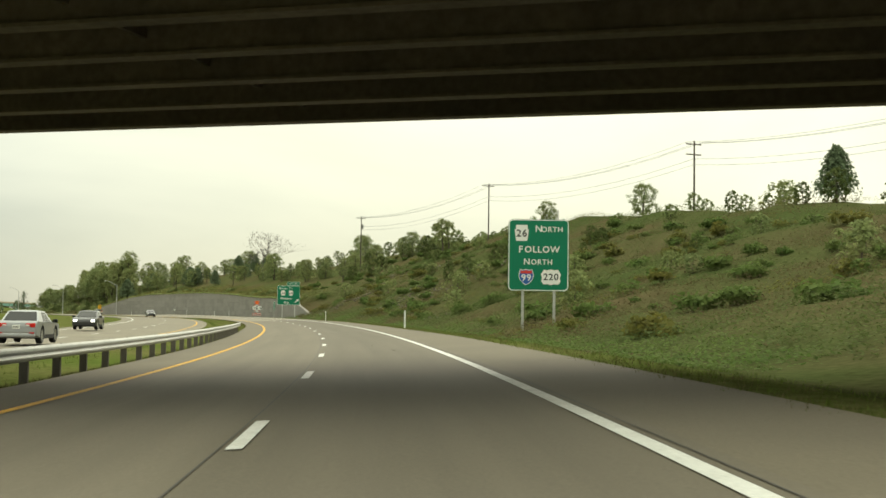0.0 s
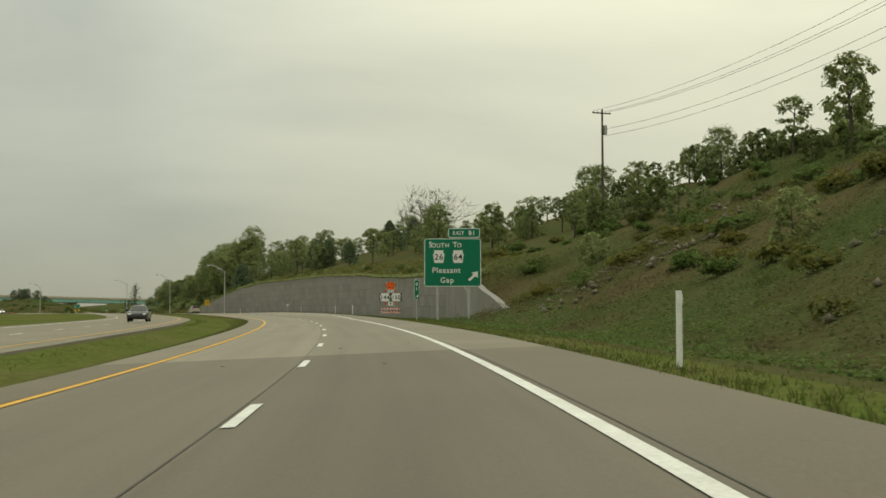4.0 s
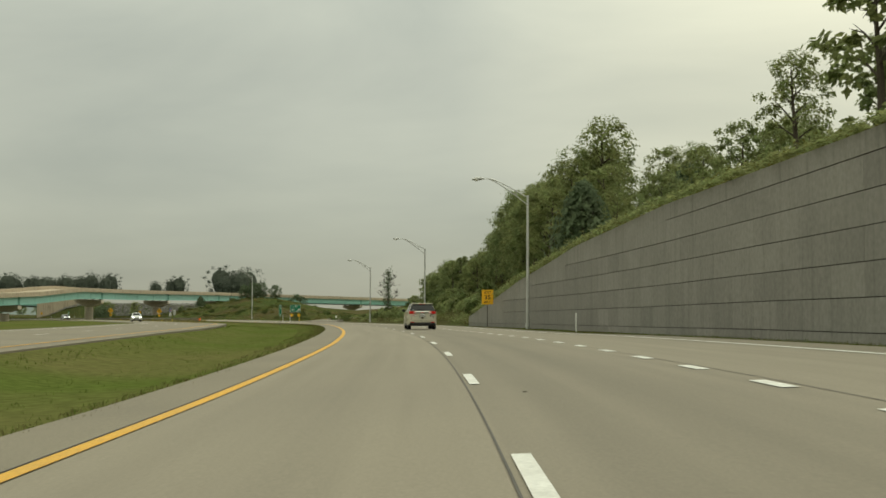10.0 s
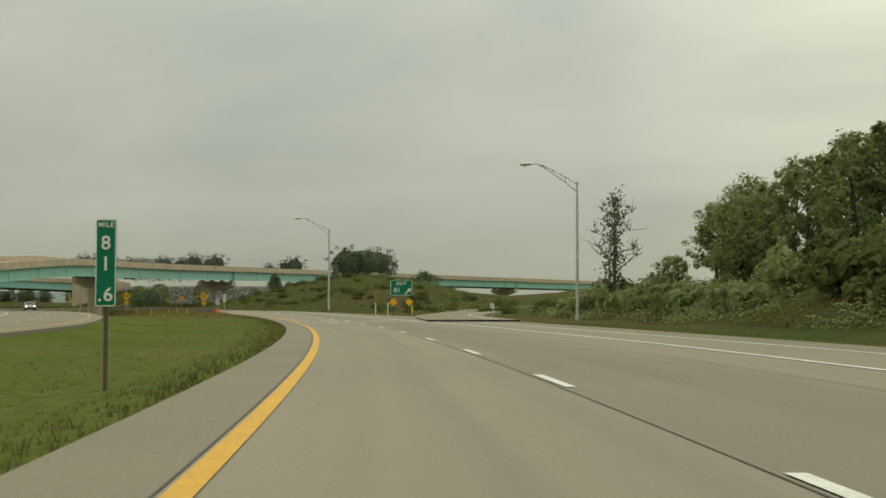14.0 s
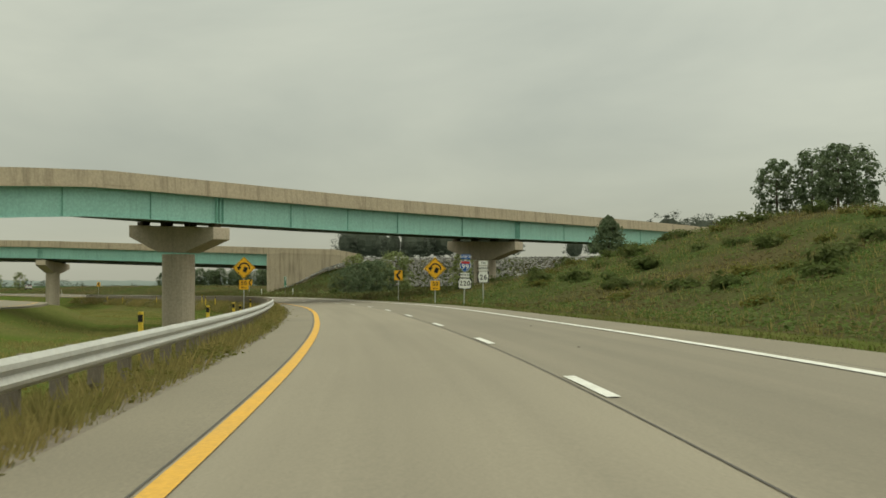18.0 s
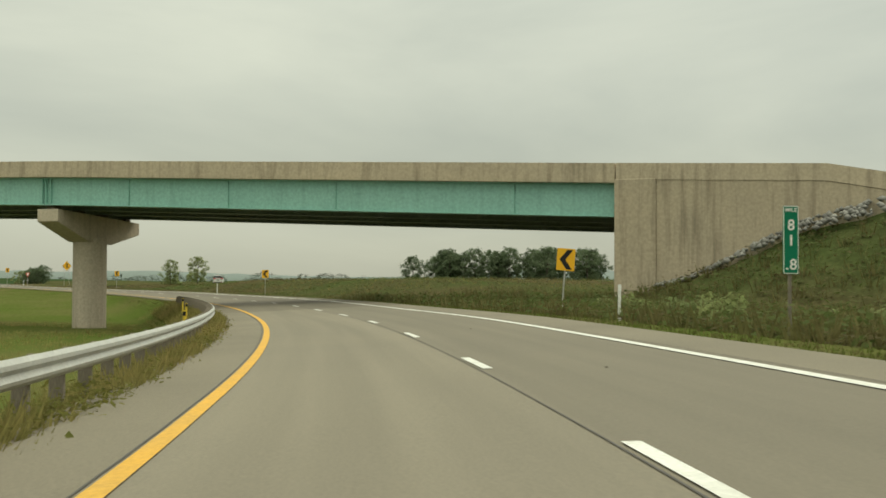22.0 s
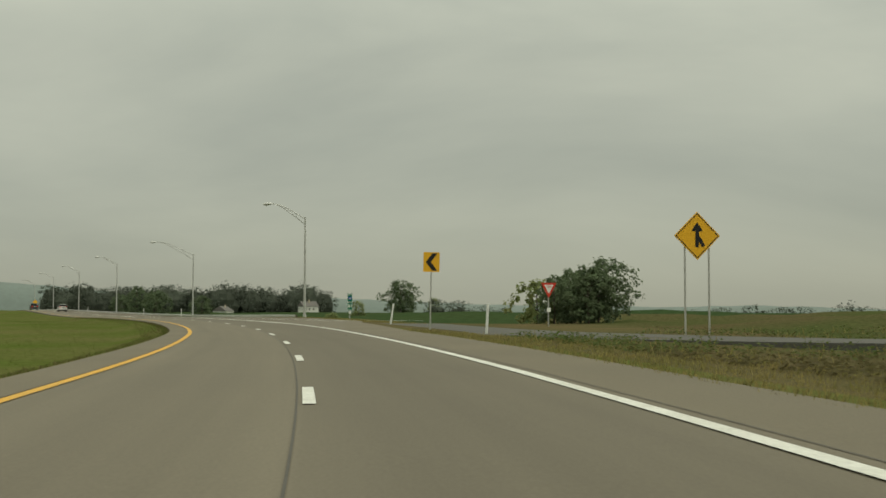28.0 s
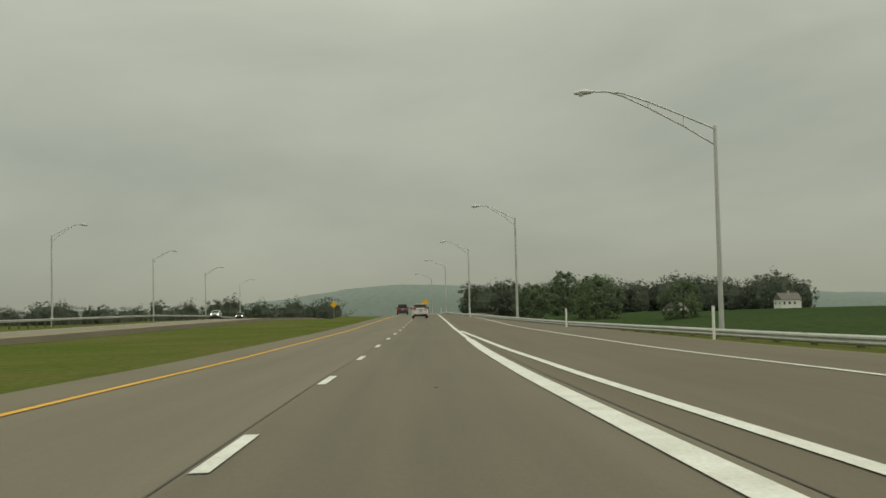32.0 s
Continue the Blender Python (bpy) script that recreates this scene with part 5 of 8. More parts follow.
def mile_marker(s, d, low, digits, tall=1.55, post=GALV, top="MILE"):
    m, gd = sign_at("mile_marker", "narrow green mile marker sign on a thin post", s, d, low)
    m["group"] = "mile markers"
    f = Face(m)
    f.plate(rounded(0.36, tall, 0.03, 0, tall / 2), GREEN_SIGN)
    f.border(rounded(0.355, tall - 0.005, 0.03, 0, tall / 2), rounded(0.325, tall - 0.035, 0.025, 0, tall / 2), WHITE_SIGN)
    if top:
        f.text(top, 0.09, 0, tall - 0.1, WHITE_SIGN)
    for k, (c, z) in enumerate(digits):
        f.text(c, 0.25, 0, z, WHITE_SIGN)
    sign_posts(m, (0.0,), gd - 0.4, tall - 0.1, post, 0.07, 0.04)


mile_marker(252.0, 7.75, 1.75, (("8", 1.12), ("1", 0.75), (".4", 0.2)))
mile_marker(566.5, -7.0, 1.05, (("8", 1.12), ("1", 0.75), (".6", 0.2)), post=BROWN_STEEL)
mile_marker(884.2, 8.3, 1.55, (("8", 1.1), ("1", 0.75), (".8", 0.2)), post=POST_WOOD)
mm, gd = sign_at("mile_marker", "green mile marker with a blue route shield on a post", 1205.3, 14.6, 0.95)
f = Face(mm)
f.plate(rounded(0.46, 1.5, 0.03, 0, 0.75), GREEN_SIGN)
f.border(rounded(0.455, 1.495, 0.03, 0, 0.75), rounded(0.42, 1.46, 0.025, 0, 0.75), WHITE_SIGN)
f.text("NORTH", 0.09, 0, 1.36, WHITE_SIGN)
f.plate(interstate(0.36, 0.34, 0, 1.05), BLUE_SIGN, "shield")
f.text("99", 0.16, 0, 1.03, WHITE_SIGN)
f.text("MILE", 0.12, 0, 0.68, WHITE_SIGN)
f.text("82", 0.27, 0, 0.33, WHITE_SIGN)
sign_posts(mm, (0.0,), gd - 0.4, 1.3, GALV, 0.07, 0.04)
Face(mm).plate(rounded(0.2, 0.2, 0.02, 0, -0.25), WHITE_SIGN, "small_plate")


def chevron(s, d, low, w=0.76, h=0.92, lean=0.0, turn=-4):
    m, gd = sign_at("chevron_sign", "yellow chevron sign with a black arrow on a thin post", s, d, low, turn)
    m["group"] = "chevron signs round the bend"
    m.matrix_basis = m.matrix_basis @ Matrix.Rotation(radians(lean), 4, "Y")
    f = Face(m)
    f.plate(rounded(w, h, 0.04, 0, h / 2), YELLOW_SIGN)
    f.plate([(w * x, h * z) for x, z in ((-0.36, 0.5), (0.05, 0.94), (0.36, 0.94), (-0.03, 0.5), (0.36, 0.06), (0.05, 0.06))], BLACK_SIGN, "chevron")
    sign_posts(m, (0.0,), gd - 0.4, h - 0.1, GALV, 0.06, 0.04)


for s, d, low, lean in ((818.6, 8.0, 1.95, 0), (908.0, 8.9, 1.95, 4), (1003.1, 8.9, 2.05, 0), (1088.1, 10.0, 2.25, 1), (1148.8, 7.9, 2.78, 1), (1240.0, -70, 1.6, 0)):
    chevron(s, d, low, lean=lean)


def tipping_sign(s, d, low):
    m, gd = sign_at("warning_sign", "yellow diamond truck-tipping curve sign with a speed plate", s, d, low)
    m["group"] = "tipping truck warning signs"
    f = Face(m)
    r = 0.86
    f.plate(shifted([(0, -r), (r, 0), (0, r), (-r, 0)], 0, 0.8 + r), YELLOW_SIGN)
    f.border(shifted([(0, -r + 0.05), (r - 0.05, 0), (0, r - 0.05), (-r + 0.05, 0)], 0, 0.8 + r), shifted([(0, -r + 0.09), (r - 0.09, 0), (0, r - 0.09), (-r + 0.09, 0)], 0, 0.8 + r), BLACK_SIGN)
    arc_o = [(0.45 * math.cos(a), 0.45 * math.sin(a)) for a in [radians(v) for v in range(-10, 171, 15)]]
    arc_i = [(0.34 * math.cos(a), 0.34 * math.sin(a)) for a in [radians(v) for v in range(170, -11, -15)]]
    f.plate(shifted(arc_o + arc_i, 0.02, 1.62), BLACK_SIGN, "curved_arrow")
    f.plate(shifted([(-0.58, 0.1), (-0.2, 0.1), (-0.4, -0.2)], 0.02, 1.64), BLACK_SIGN, "arrow_head")
    f.plate(shifted([(-0.1, -0.2), (0.16, -0.3), (0.3, 0.08), (0.04, 0.18)], 0.0, 1.58), BLACK_SIGN, "truck")
    p = Face(m)
    p.plate(rounded(0.72, 0.72, 0.05, 0, 0.36), YELLOW_SIGN, "speed_plate")
    p.text("50", 0.3, 0, 0.47, BLACK_SIGN)
    p.text("M.P.H.", 0.12, 0, 0.14, BLACK_SIGN, 0.8)
    sign_posts(m, (0.0,), gd - 0.4, 2.2, GALV, 0.08, 0.04)


tipping_sign(800.3, -6.97, 1.13)
tipping_sign(797.5, 7.4, 1.0)

# route assemblies
m, gd = sign_at("route_sign", "blue interstate and white US route shields under direction plates", 788.3, 7.95, 1.05, -3)
m.matrix_basis = m.matrix_basis @ Matrix.Rotation(radians(2.0), 4, "Y")
f = Face(m)
f.plate(rounded(0.95, 0.78, 0.1, 0, 0.4), BLACK_SIGN, "backing")
f.plate(us_shield(0.92, 0.76, 0, 0.4), WHITE_SIGN, "shield")
f.text("220", 0.34, 0, 0.4, BLACK_SIGN)
f = Face(m)
f.plate(rounded(0.62, 0.32, 0.03, 0, 0.98), WHITE_SIGN, "direction_plate")
f.text("NORTH", 0.15, 0, 0.98, BLACK_SIGN)
f = Face(m)
f.plate(interstate(0.82, 0.85, 0, 1.6), WHITE_SIGN, "shield")
f.plate(interstate(0.76, 0.79, 0, 1.6), BLUE_SIGN, "shield_field")
f.plate([(-0.3, 1.78), (0.3, 1.78), (0.29, 1.94), (0.14, 1.91), (0, 1.96), (-0.14, 1.91), (-0.29, 1.94)], RED_SIGN, "shield_top")
f.text("99", 0.36, 0, 1.55, WHITE_SIGN)
f = Face(m)
f.plate(rounded(0.68, 0.34, 0.03, 0, 2.25), BLUE_SIGN, "direction_plate")
f.text("NORTH", 0.16, 0, 2.25, WHITE_SIGN)
sign_posts(m, (0.0,), gd - 0.5, 2.3, GALV, 0.08, 0.04)
m, gd = sign_at("route_sign", "white keystone route sign under two direction plates", 788.2, 9.25, 1.5, -3)
f = Face(m)
f.plate(rounded(0.8, 0.8, 0.05, 0, 0.4), BLACK_SIGN, "backing")
f.plate(keystone(0.76, 0.76, 0, 0.4), WHITE_SIGN, "shield")
f.text("26", 0.36, 0, 0.36, BLACK_SIGN)
for z, w in ((0.99, "NORTH"), (1.36, "TO")):
    f = Face(m)
    f.plate(rounded(0.64, 0.32, 0.03, 0, z), WHITE_SIGN, "direction_plate")
    f.text(w, 0.16, 0, z, BLACK_SIGN)
sign_posts(m, (0.0,), gd - 0.5, 1.4, GALV, 0.08, 0.04)

# detour barricade with route plates
m, gd = sign_at("barricade", "red and white striped detour barricade with route plates", 285.6, 9.25, 0.55, -8)
for k in range(2):
    f = Face(m)
    f.plate([(-0.95, 0.02 + k * 0.36), (0.95, 0.02 + k * 0.36), (0.95, 0.2 + k * 0.36), (-0.95, 0.2 + k * 0.36)], WHITE_SIGN, "barricade_board")
    for q in range(6):
        x = -0.95 + 0.32 * q
        f.k = 1
        f.plate([(x, 0.02 + k * 0.36), (x + 0.16, 0.02 + k * 0.36), (min(x + 0.3, 0.95), 0.2 + k * 0.36), (x + 0.14, 0.2 + k * 0.36)], RED_SIGN, "stripe")
f = Face(m, -0.02)
f.plate(rounded(0.5, 0.42, 0.02, 0, 1.0), WHITE_SIGN, "arrow_plate")
f.plate(shifted([(-0.04, -0.15), (0.04, -0.15), (0.04, 0.0), (0.12, 0.0), (0, 0.15), (-0.12, 0.0), (-0.04, 0.0)], 0, 1.0), BLACK_SIGN, "arrow")
for x, n in ((-0.58, "144"), (0.58, "150")):
    f = Face(m, -0.02)
    f.plate(rounded(1.14, 0.86, 0.02, x, 1.66), BLACK_SIGN, "backing")
    f.plate(keystone(1.08, 0.82, x, 1.66), WHITE_SIGN, "shield")
    f.text(n, 0.42, x, 1.62, BLACK_SIGN)
f = Face(m, -0.02)
f.plate(rounded(0.66, 0.26, 0.02, 0, 2.26), WHITE_SIGN, "direction_plate")
f.text("NORTH", 0.15, 0, 2.26, BLACK_SIGN)
f = Face(m, -0.02)
f.plate(rounded(0.74, 0.74, 0.03, 0, 2.84), ORANGE_SIGN, "orange_plate")
f.text("TRUCK", 0.17, 0, 3.0, BLACK_SIGN)
f.text("DETOUR", 0.15, 0, 2.68, BLACK_SIGN)
sign_posts(m, (-0.42, 0.42), gd - 0.2, 3.3, GALV, 0.05, 0.05)
for x in (-0.5, 0.5):
    for z in (1.0, 2.3, 2.9):
        Face(m, 0.02).plate(rounded(0.16, 0.22, 0.03, x, z), RED_SIGN, "flag_plate")

# exit speed plate, merge, yield and small signs
m, gd = sign_at("speed_sign", "yellow exit speed plate on a post by the wall", 517.6, 12.6, 2.2)
f = Face(m)
f.plate(rounded(1.2, 1.5, 0.06, 0, 0.75), YELLOW_SIGN)
f.text("EXIT", 0.22, 0, 1.22, BLACK_SIGN)
f.text("35", 0.44, 0, 0.72, BLACK_SIGN)
f.text("M.P.H.", 0.17, 0, 0.24, BLACK_SIGN)
sign_posts(m, (0.0,), gd - 0.4, 1.3, BROWN_STEEL, 0.09, 0.04)
m, gd = sign_at("merge_sign", "yellow diamond merge sign on two posts", 1142.5, 18.5, 3.2)
f = Face(m)
f.plate(shifted([(0, -1.05), (1.05, 0), (0, 1.05), (-1.05, 0)], 0, 1.05), YELLOW_SIGN)
f.border(shifted([(0, -0.99), (0.99, 0), (0, 0.99), (-0.99, 0)], 0, 1.05), shifted([(0, -0.94), (0.94, 0), (0, 0.94), (-0.94, 0)], 0, 1.05), BLACK_SIGN)
f.plate(shifted([(-0.09, -0.5), (0.07, -0.5), (0.07, -0.25), (0.22, -0.5), (0.36, -0.42), (0.07, 0.05), (0.07, 0.2), (0.26, 0.2), (0, 0.6), (-0.28, 0.2), (-0.09, 0.2)], 0, 1.05), BLACK_SIGN, "merge_arrow")
sign_posts(m, (-0.55, 0.55), gd - 0.4, 1.2, GALV, 0.07, 0.04)
m, gd = sign_at("yield_sign", "red and white triangular yield sign on a post", 1166.6, 19.2, 1.75, 10)
f = Face(m)
f.plate([(0, 0), (0.55, 0.95), (-0.55, 0.95)], RED_SIGN)
f.plate([(0, 0.27), (0.32, 0.82), (-0.32, 0.82)], WHITE_SIGN, "white_field")
f.text("YIELD", 0.09, 0, 0.7, RED_SIGN)
sign_posts(m, (0.0,), gd - 0.4, 0.9, GALV, 0.06, 0.04)
Face(m).plate(rounded(0.25, 0.25, 0.02, 0, -0.75), WHITE_SIGN, "small_plate")
for s, d, low, w, h in ((410.2, 11.2, 1.5, 0.5, 0.45), (648.0, 13.8, 0.9, 0.35, 0.35)):
    m, gd = sign_at("small_sign", "small white square sign on a thin post", s, d, low)
    Face(m).plate(rounded(w, h, 0.03, 0, h / 2), WHITE_SIGN)
    Face(m, -0.008).plate([(-w * 0.3, h * 0.35), (w * 0.3, h * 0.35), (w * 0.3, h * 0.55), (-w * 0.3, h * 0.55)], BLACK_SIGN, "bar")
    sign_posts(m, (0.0,), gd - 0.4, h - 0.05, GALV, 0.06, 0.04)
for s, d, low, w, h, lab in ((1560, 13.0, 2.2, 1.7, 1.7, "yellow diamond warning sign far along the highway"), (1560, -9.5, 2.2, 1.7, 1.7, "yellow diamond warning sign in the median")):
    m, gd = sign_at("warning_sign", lab, s, d, low)
    Face(m).plate([(0, 0), (w / 2, h / 2), (0, h), (-w / 2, h / 2)], YELLOW_SIGN)
    sign_posts(m, (0.0,), gd - 0.4, h - 0.2, GALV, 0.08, 0.04)


# utility poles and wires along the hill
def utility_pole(s, d, base, tall, arms, label):
    x, y, z, h = (float(v) for v in line(s))
    p = thing("utility_pole", label, "utility pole", Matrix.Translation((x + d * math.cos(h), y + d * math.sin(h), z + base)) @ Matrix.Rotation(h + radians(15), 4, "Z"), group="utility poles on the hill")
    part("pole", tube([(0, 0, -3), (0, 0, tall)], [0.17, 0.11], 8), BARK, p)
    for k in range(arms):
        part("crossarm", box(-1.25, 1.25, 0.1, 0.2, tall - 0.5 - 1.4 * k, tall - 0.36 - 1.4 * k), BARK, p)
        for xx in (-1.1, -0.5, 0.5, 1.1):
            part("insulator", tube([(xx, 0.15, tall - 0.36 - 1.4 * k), (xx, 0.15, tall - 0.2 - 1.4 * k)], 0.05, 6), SIGN_BACK, p)
    return p.matrix_basis.copy()


poles = [utility_pole(95, 66, 10.5, 12.5, 2, "weathered wooden utility pole with two crossarms"),
         utility_pole(163.5, 54.8, 12.2, 13.0, 2, "weathered wooden utility pole with two crossarms"),
         utility_pole(231.1, 44.7, 13.5, 12.4, 1, "weathered wooden utility pole with one crossarm"),
         utility_pole(300.4, 36.4, 13.0, 11.6, 1, "weathered wooden utility pole with a transformer")]
ends = [12.3, 12.8, 12.2, 11.4]
for i in range(3):
    for xx, dz in ((-1.1, 0.0), (0.5, 0.0), (1.1, 0.0), (0.0, -2.2), (0.0, -3.0)):
        a, b = poles[i] @ Vector((xx, 0.15, ends[i] + dz)), poles[i + 1] @ Vector((xx, 0.15, ends[i + 1] + dz))
        pts = [a.lerp(b, t / 10) - Vector((0, 0, 1.6 * (1 - (t / 5 - 1) ** 2))) for t in range(11)]
        thing("power_line", "thin dark overhead wire between the poles", "wire", group="overhead wires", data=bm_mesh("power_line", tube(pts, 0.022, 4), TRIM))
m = spot(300.4, 36.4)
tf = thing("transformer", "grey transformer can on the wooden pole", "transformer", poles[3], data=bm_mesh("transformer", tube([(0.35, 0, 8.6), (0.35, 0, 9.7)], 0.28, 10), SIGN_BACK))
x, y, z, h = (float(v) for v in line(233))
tank = thing("water_tank", "white cylindrical water tank on the hilltop", "tank", Matrix.Translation((x + 57.7 * math.cos(h), y + 57.7 * math.sin(h), z + 14.6)))
part("shell", tube([(0, 0, 0), (0, 0, 6.75), (0, 0, 7.1)], [1.56, 1.56, 1.3], 28), TANK_PAINT, tank)
part("rim", tube([(0, 0, 6.7), (0, 0, 6.8)], [1.6, 1.58], 28), TANK_PAINT, tank)
part("hatch", box(-1.62, -1.4, -0.9, -0.6, 6.0, 6.3, 0.02), DARK_STEEL, tank, "small dark hatch")

# ---- growing things ----


def fast_mesh(name, verts, faces, mat):
    """A mesh from numpy arrays; faces: n x 3 or n x 4."""
    me = bpy.data.meshes.new(name)
    n, k = faces.shape
    me.vertices.add(len(verts))
    me.vertices.foreach_set("co", np.asarray(verts, np.float32).ravel())
    me.loops.add(n * k)
    me.loops.foreach_set("vertex_index", np.asarray(faces, np.int32).ravel())
    me.polygons.add(n)
    me.polygons.foreach_set("loop_start", np.arange(0, n * k, k, dtype=np.int32))
    me.update(calc_edges=True)
    me.materials.append(mat)
    return me


def leaf_quads(r, centres, out, size, droop=0.25, scatter=0.5):
    """Leaves as small bent diamonds round the centres, leaning outwards along out."""
    n = len(centres)
    nrm = out + r.normal(0, scatter, (n, 3)) + np.array([0, 0, 0.6])
    nrm /= np.linalg.norm(nrm, axis=1)[:, None] + 1e-9
    a = np.cross(nrm, r.normal(0, 1, (n, 3)))
    a /= np.linalg.norm(a, axis=1)[:, None] + 1e-9
    b = np.cross(nrm, a)
    sz = (size * r.uniform(0.6, 1.35, n))[:, None]
    v = np.stack([centres - a * sz * 0.62, centres - b * sz * 0.36 - nrm * sz * 0.06, centres + a * sz * 0.62 - np.array([0, 0, 1]) * sz * droop, centres + b * sz * 0.36 - nrm * sz * 0.06], 1).reshape(-1, 3)
    return v, np.arange(4 * n).reshape(n, 4)


def limbs(r, tall, spread, count, start=0.3, sides=6, thick=0.022):
    """Trunk and limbs of a tree as one bmesh, and the ends of the limbs."""
    bm = bmesh.new()
    ends = []

    def stick(points, radii):
        t = tube(points, radii, sides, False)
        me = bpy.data.meshes.new("stick")
        t.to_mesh(me)
        t.free()
        bm.from_mesh(me)
        bpy.data.meshes.remove(me)

    lean = r.normal(0, 0.03, 2)
    top = Vector((lean[0] * tall, lean[1] * tall, tall * 0.93))
    stick([(0, 0, -0.5), (0, 0, tall * 0.3), tuple(top * 0.66), tuple(top)], [tall * thick * 1.15, tall * thick, tall * thick * 0.6, tall * thick * 0.15])
    for k in range(count):
        f = start + (0.95 - start) * (k + r.uniform(0, 1)) / count
        a = k * 2.4 + r.uniform(-0.4, 0.4)
        base = Vector((lean[0] * tall * f, lean[1] * tall * f, tall * f * 0.93))
        reach = spread * (1.05 - 0.75 * max(0.0, (f - 0.45) / 0.55)) * r.uniform(0.75, 1.1)
        tip = base + Vector((math.cos(a) * reach, math.sin(a) * reach, reach * r.uniform(0.25, 0.75)))
        mid = base.lerp(tip, 0.55) + Vector((0, 0, 0.06 * tall * r.uniform(0, 1)))
        stick([tuple(base), tuple(mid), tuple(tip)], [tall * thick * 0.42, tall * thick * 0.25, tall * thick * 0.06])
        ends.append((tip, reach))
        for j in range(2):
            b = a + r.uniform(-0.9, 0.9)
            tip2 = mid + Vector((math.cos(b) * reach * 0.5, math.sin(b) * reach * 0.5, reach * r.uniform(0.1, 0.6)))
            stick([tuple(mid), tuple(tip2)], [tall * thick * 0.2, tall * thick * 0.05])
            ends.append((tip2, reach * 0.7))
    ends.append((top, spread * 0.5))
    return bm, ends


def broad_tree(seed, tall, spread, leaves, size, mat, count=9, clumps=60, start=0.12, gap=0.0):
    """Limbs under a lobed crown of many small clumps of leaves; gap thins it out."""
    r = np.random.default_rng(seed)
    bm, ends = limbs(r, tall * 0.93, spread * 0.62, count, max(0.2, start))
    k = np.arange(clumps)
    up = (k + r.uniform(0, 1, clumps)) / clumps
    a = k * 2.39996 + r.uniform(-0.5, 0.5, clumps)
    # width of the crown by height: broad below the middle, ragged on top
    wide = np.sqrt(np.clip(1 - (np.abs(up - 0.4) / 0.62) ** 2.1, 0.02, 1))
    lobe = 1 + 0.24 * np.sin(3 * a + seed) + 0.16 * np.sin(5 * up * 6.28 + 2 * a)
    rad = spread * wide * lobe * r.uniform(0.35, 1.0, clumps) ** 0.55
    c = np.stack([np.cos(a) * rad, np.sin(a) * rad, tall * (start + (0.97 - start) * up) + r.normal(0, 0.02 * tall, clumps)], 1)
    keep = r.random(clumps) > gap
    c, a, up = c[keep], a[keep], up[keep]
    per = leaves // len(c)
    ball = spread * r.uniform(0.16, 0.34, len(c))
    d = r.normal(0, 1, (len(c), per, 3))
    d /= np.linalg.norm(d, axis=2)[..., None]
    reach = r.uniform(0.1, 1.15, (len(c), per, 1)) ** 0.6
    pos = c[:, None] + d * ball[:, None, None] * reach * np.array([1, 1, 0.72])
    out = d + 0.7 * np.stack([np.cos(a), np.sin(a), 0.4 + up], 1)[:, None]
    v, f = leaf_quads(r, pos.reshape(-1, 3), out.reshape(-1, 3), size)
    return bm_mesh("trunk", bm, BARK), fast_mesh("crown", v, f, mat)


def cedar_tree(seed, tall, spread, leaves, size, mat):
    r = np.random.default_rng(seed)
    bm, ends = limbs(r, tall, spread * 0.6, 10, 0.1)
    f = r.uniform(0.06, 1, leaves) ** 0.8
    lobes = 1 + 0.28 * np.sin(np.floor(f * 9) * 2.4 + r.uniform(0, 6.28, leaves).round(0) * 1.1)
    a = r.uniform(0, 6.283, leaves)
    rad = spread * (1.03 - f) ** 0.62 * lobes * r.uniform(0.45, 1.05, leaves) ** 0.6
    c = np.stack([np.cos(a) * rad, np.sin(a) * rad, tall * f + 0.12 * rad + r.normal(0, 0.12, leaves)], 1)
    n = np.stack([np.cos(a), np.sin(a), np.full(leaves, 0.3)], 1)
    v, fc = leaf_quads(r, c, n, size, 0.4)
    return bm_mesh("trunk", bm, BARK), fast_mesh("crown", v, fc, mat)


def shrub(seed, tall, spread, leaves, size, mat):
    r = np.random.default_rng(seed)
    lumps = 7
    cs, ns = [], []
    for k in range(lumps):
        a, q = r.uniform(0, 6.283), spread * r.uniform(0.1, 0.7)
        hgt = tall * r.uniform(0.45, 0.95)
        d = r.normal(0, 1, (leaves // lumps, 3))
        d /= np.linalg.norm(d, axis=1)[:, None]
        c = np.array([math.cos(a) * q, math.sin(a) * q, hgt * 0.55]) + d * np.array([spread * 0.45, spread * 0.45, hgt * 0.5]) * (r.uniform(0.3, 1.1, len(d)) ** 0.6)[:, None]
        c[:, 2] = np.maximum(c[:, 2], 0.03)
        cs.append(c)
        ns.append(d)
    v, f = leaf_quads(r, np.concatenate(cs), np.concatenate(ns), size)
    bm = tube([(0, 0, -0.3), (0.05, 0, tall * 0.5)], [0.05, 0.02], 5)
    return bm_mesh("stem", bm, BARK), fast_mesh("foliage", v, f, mat)


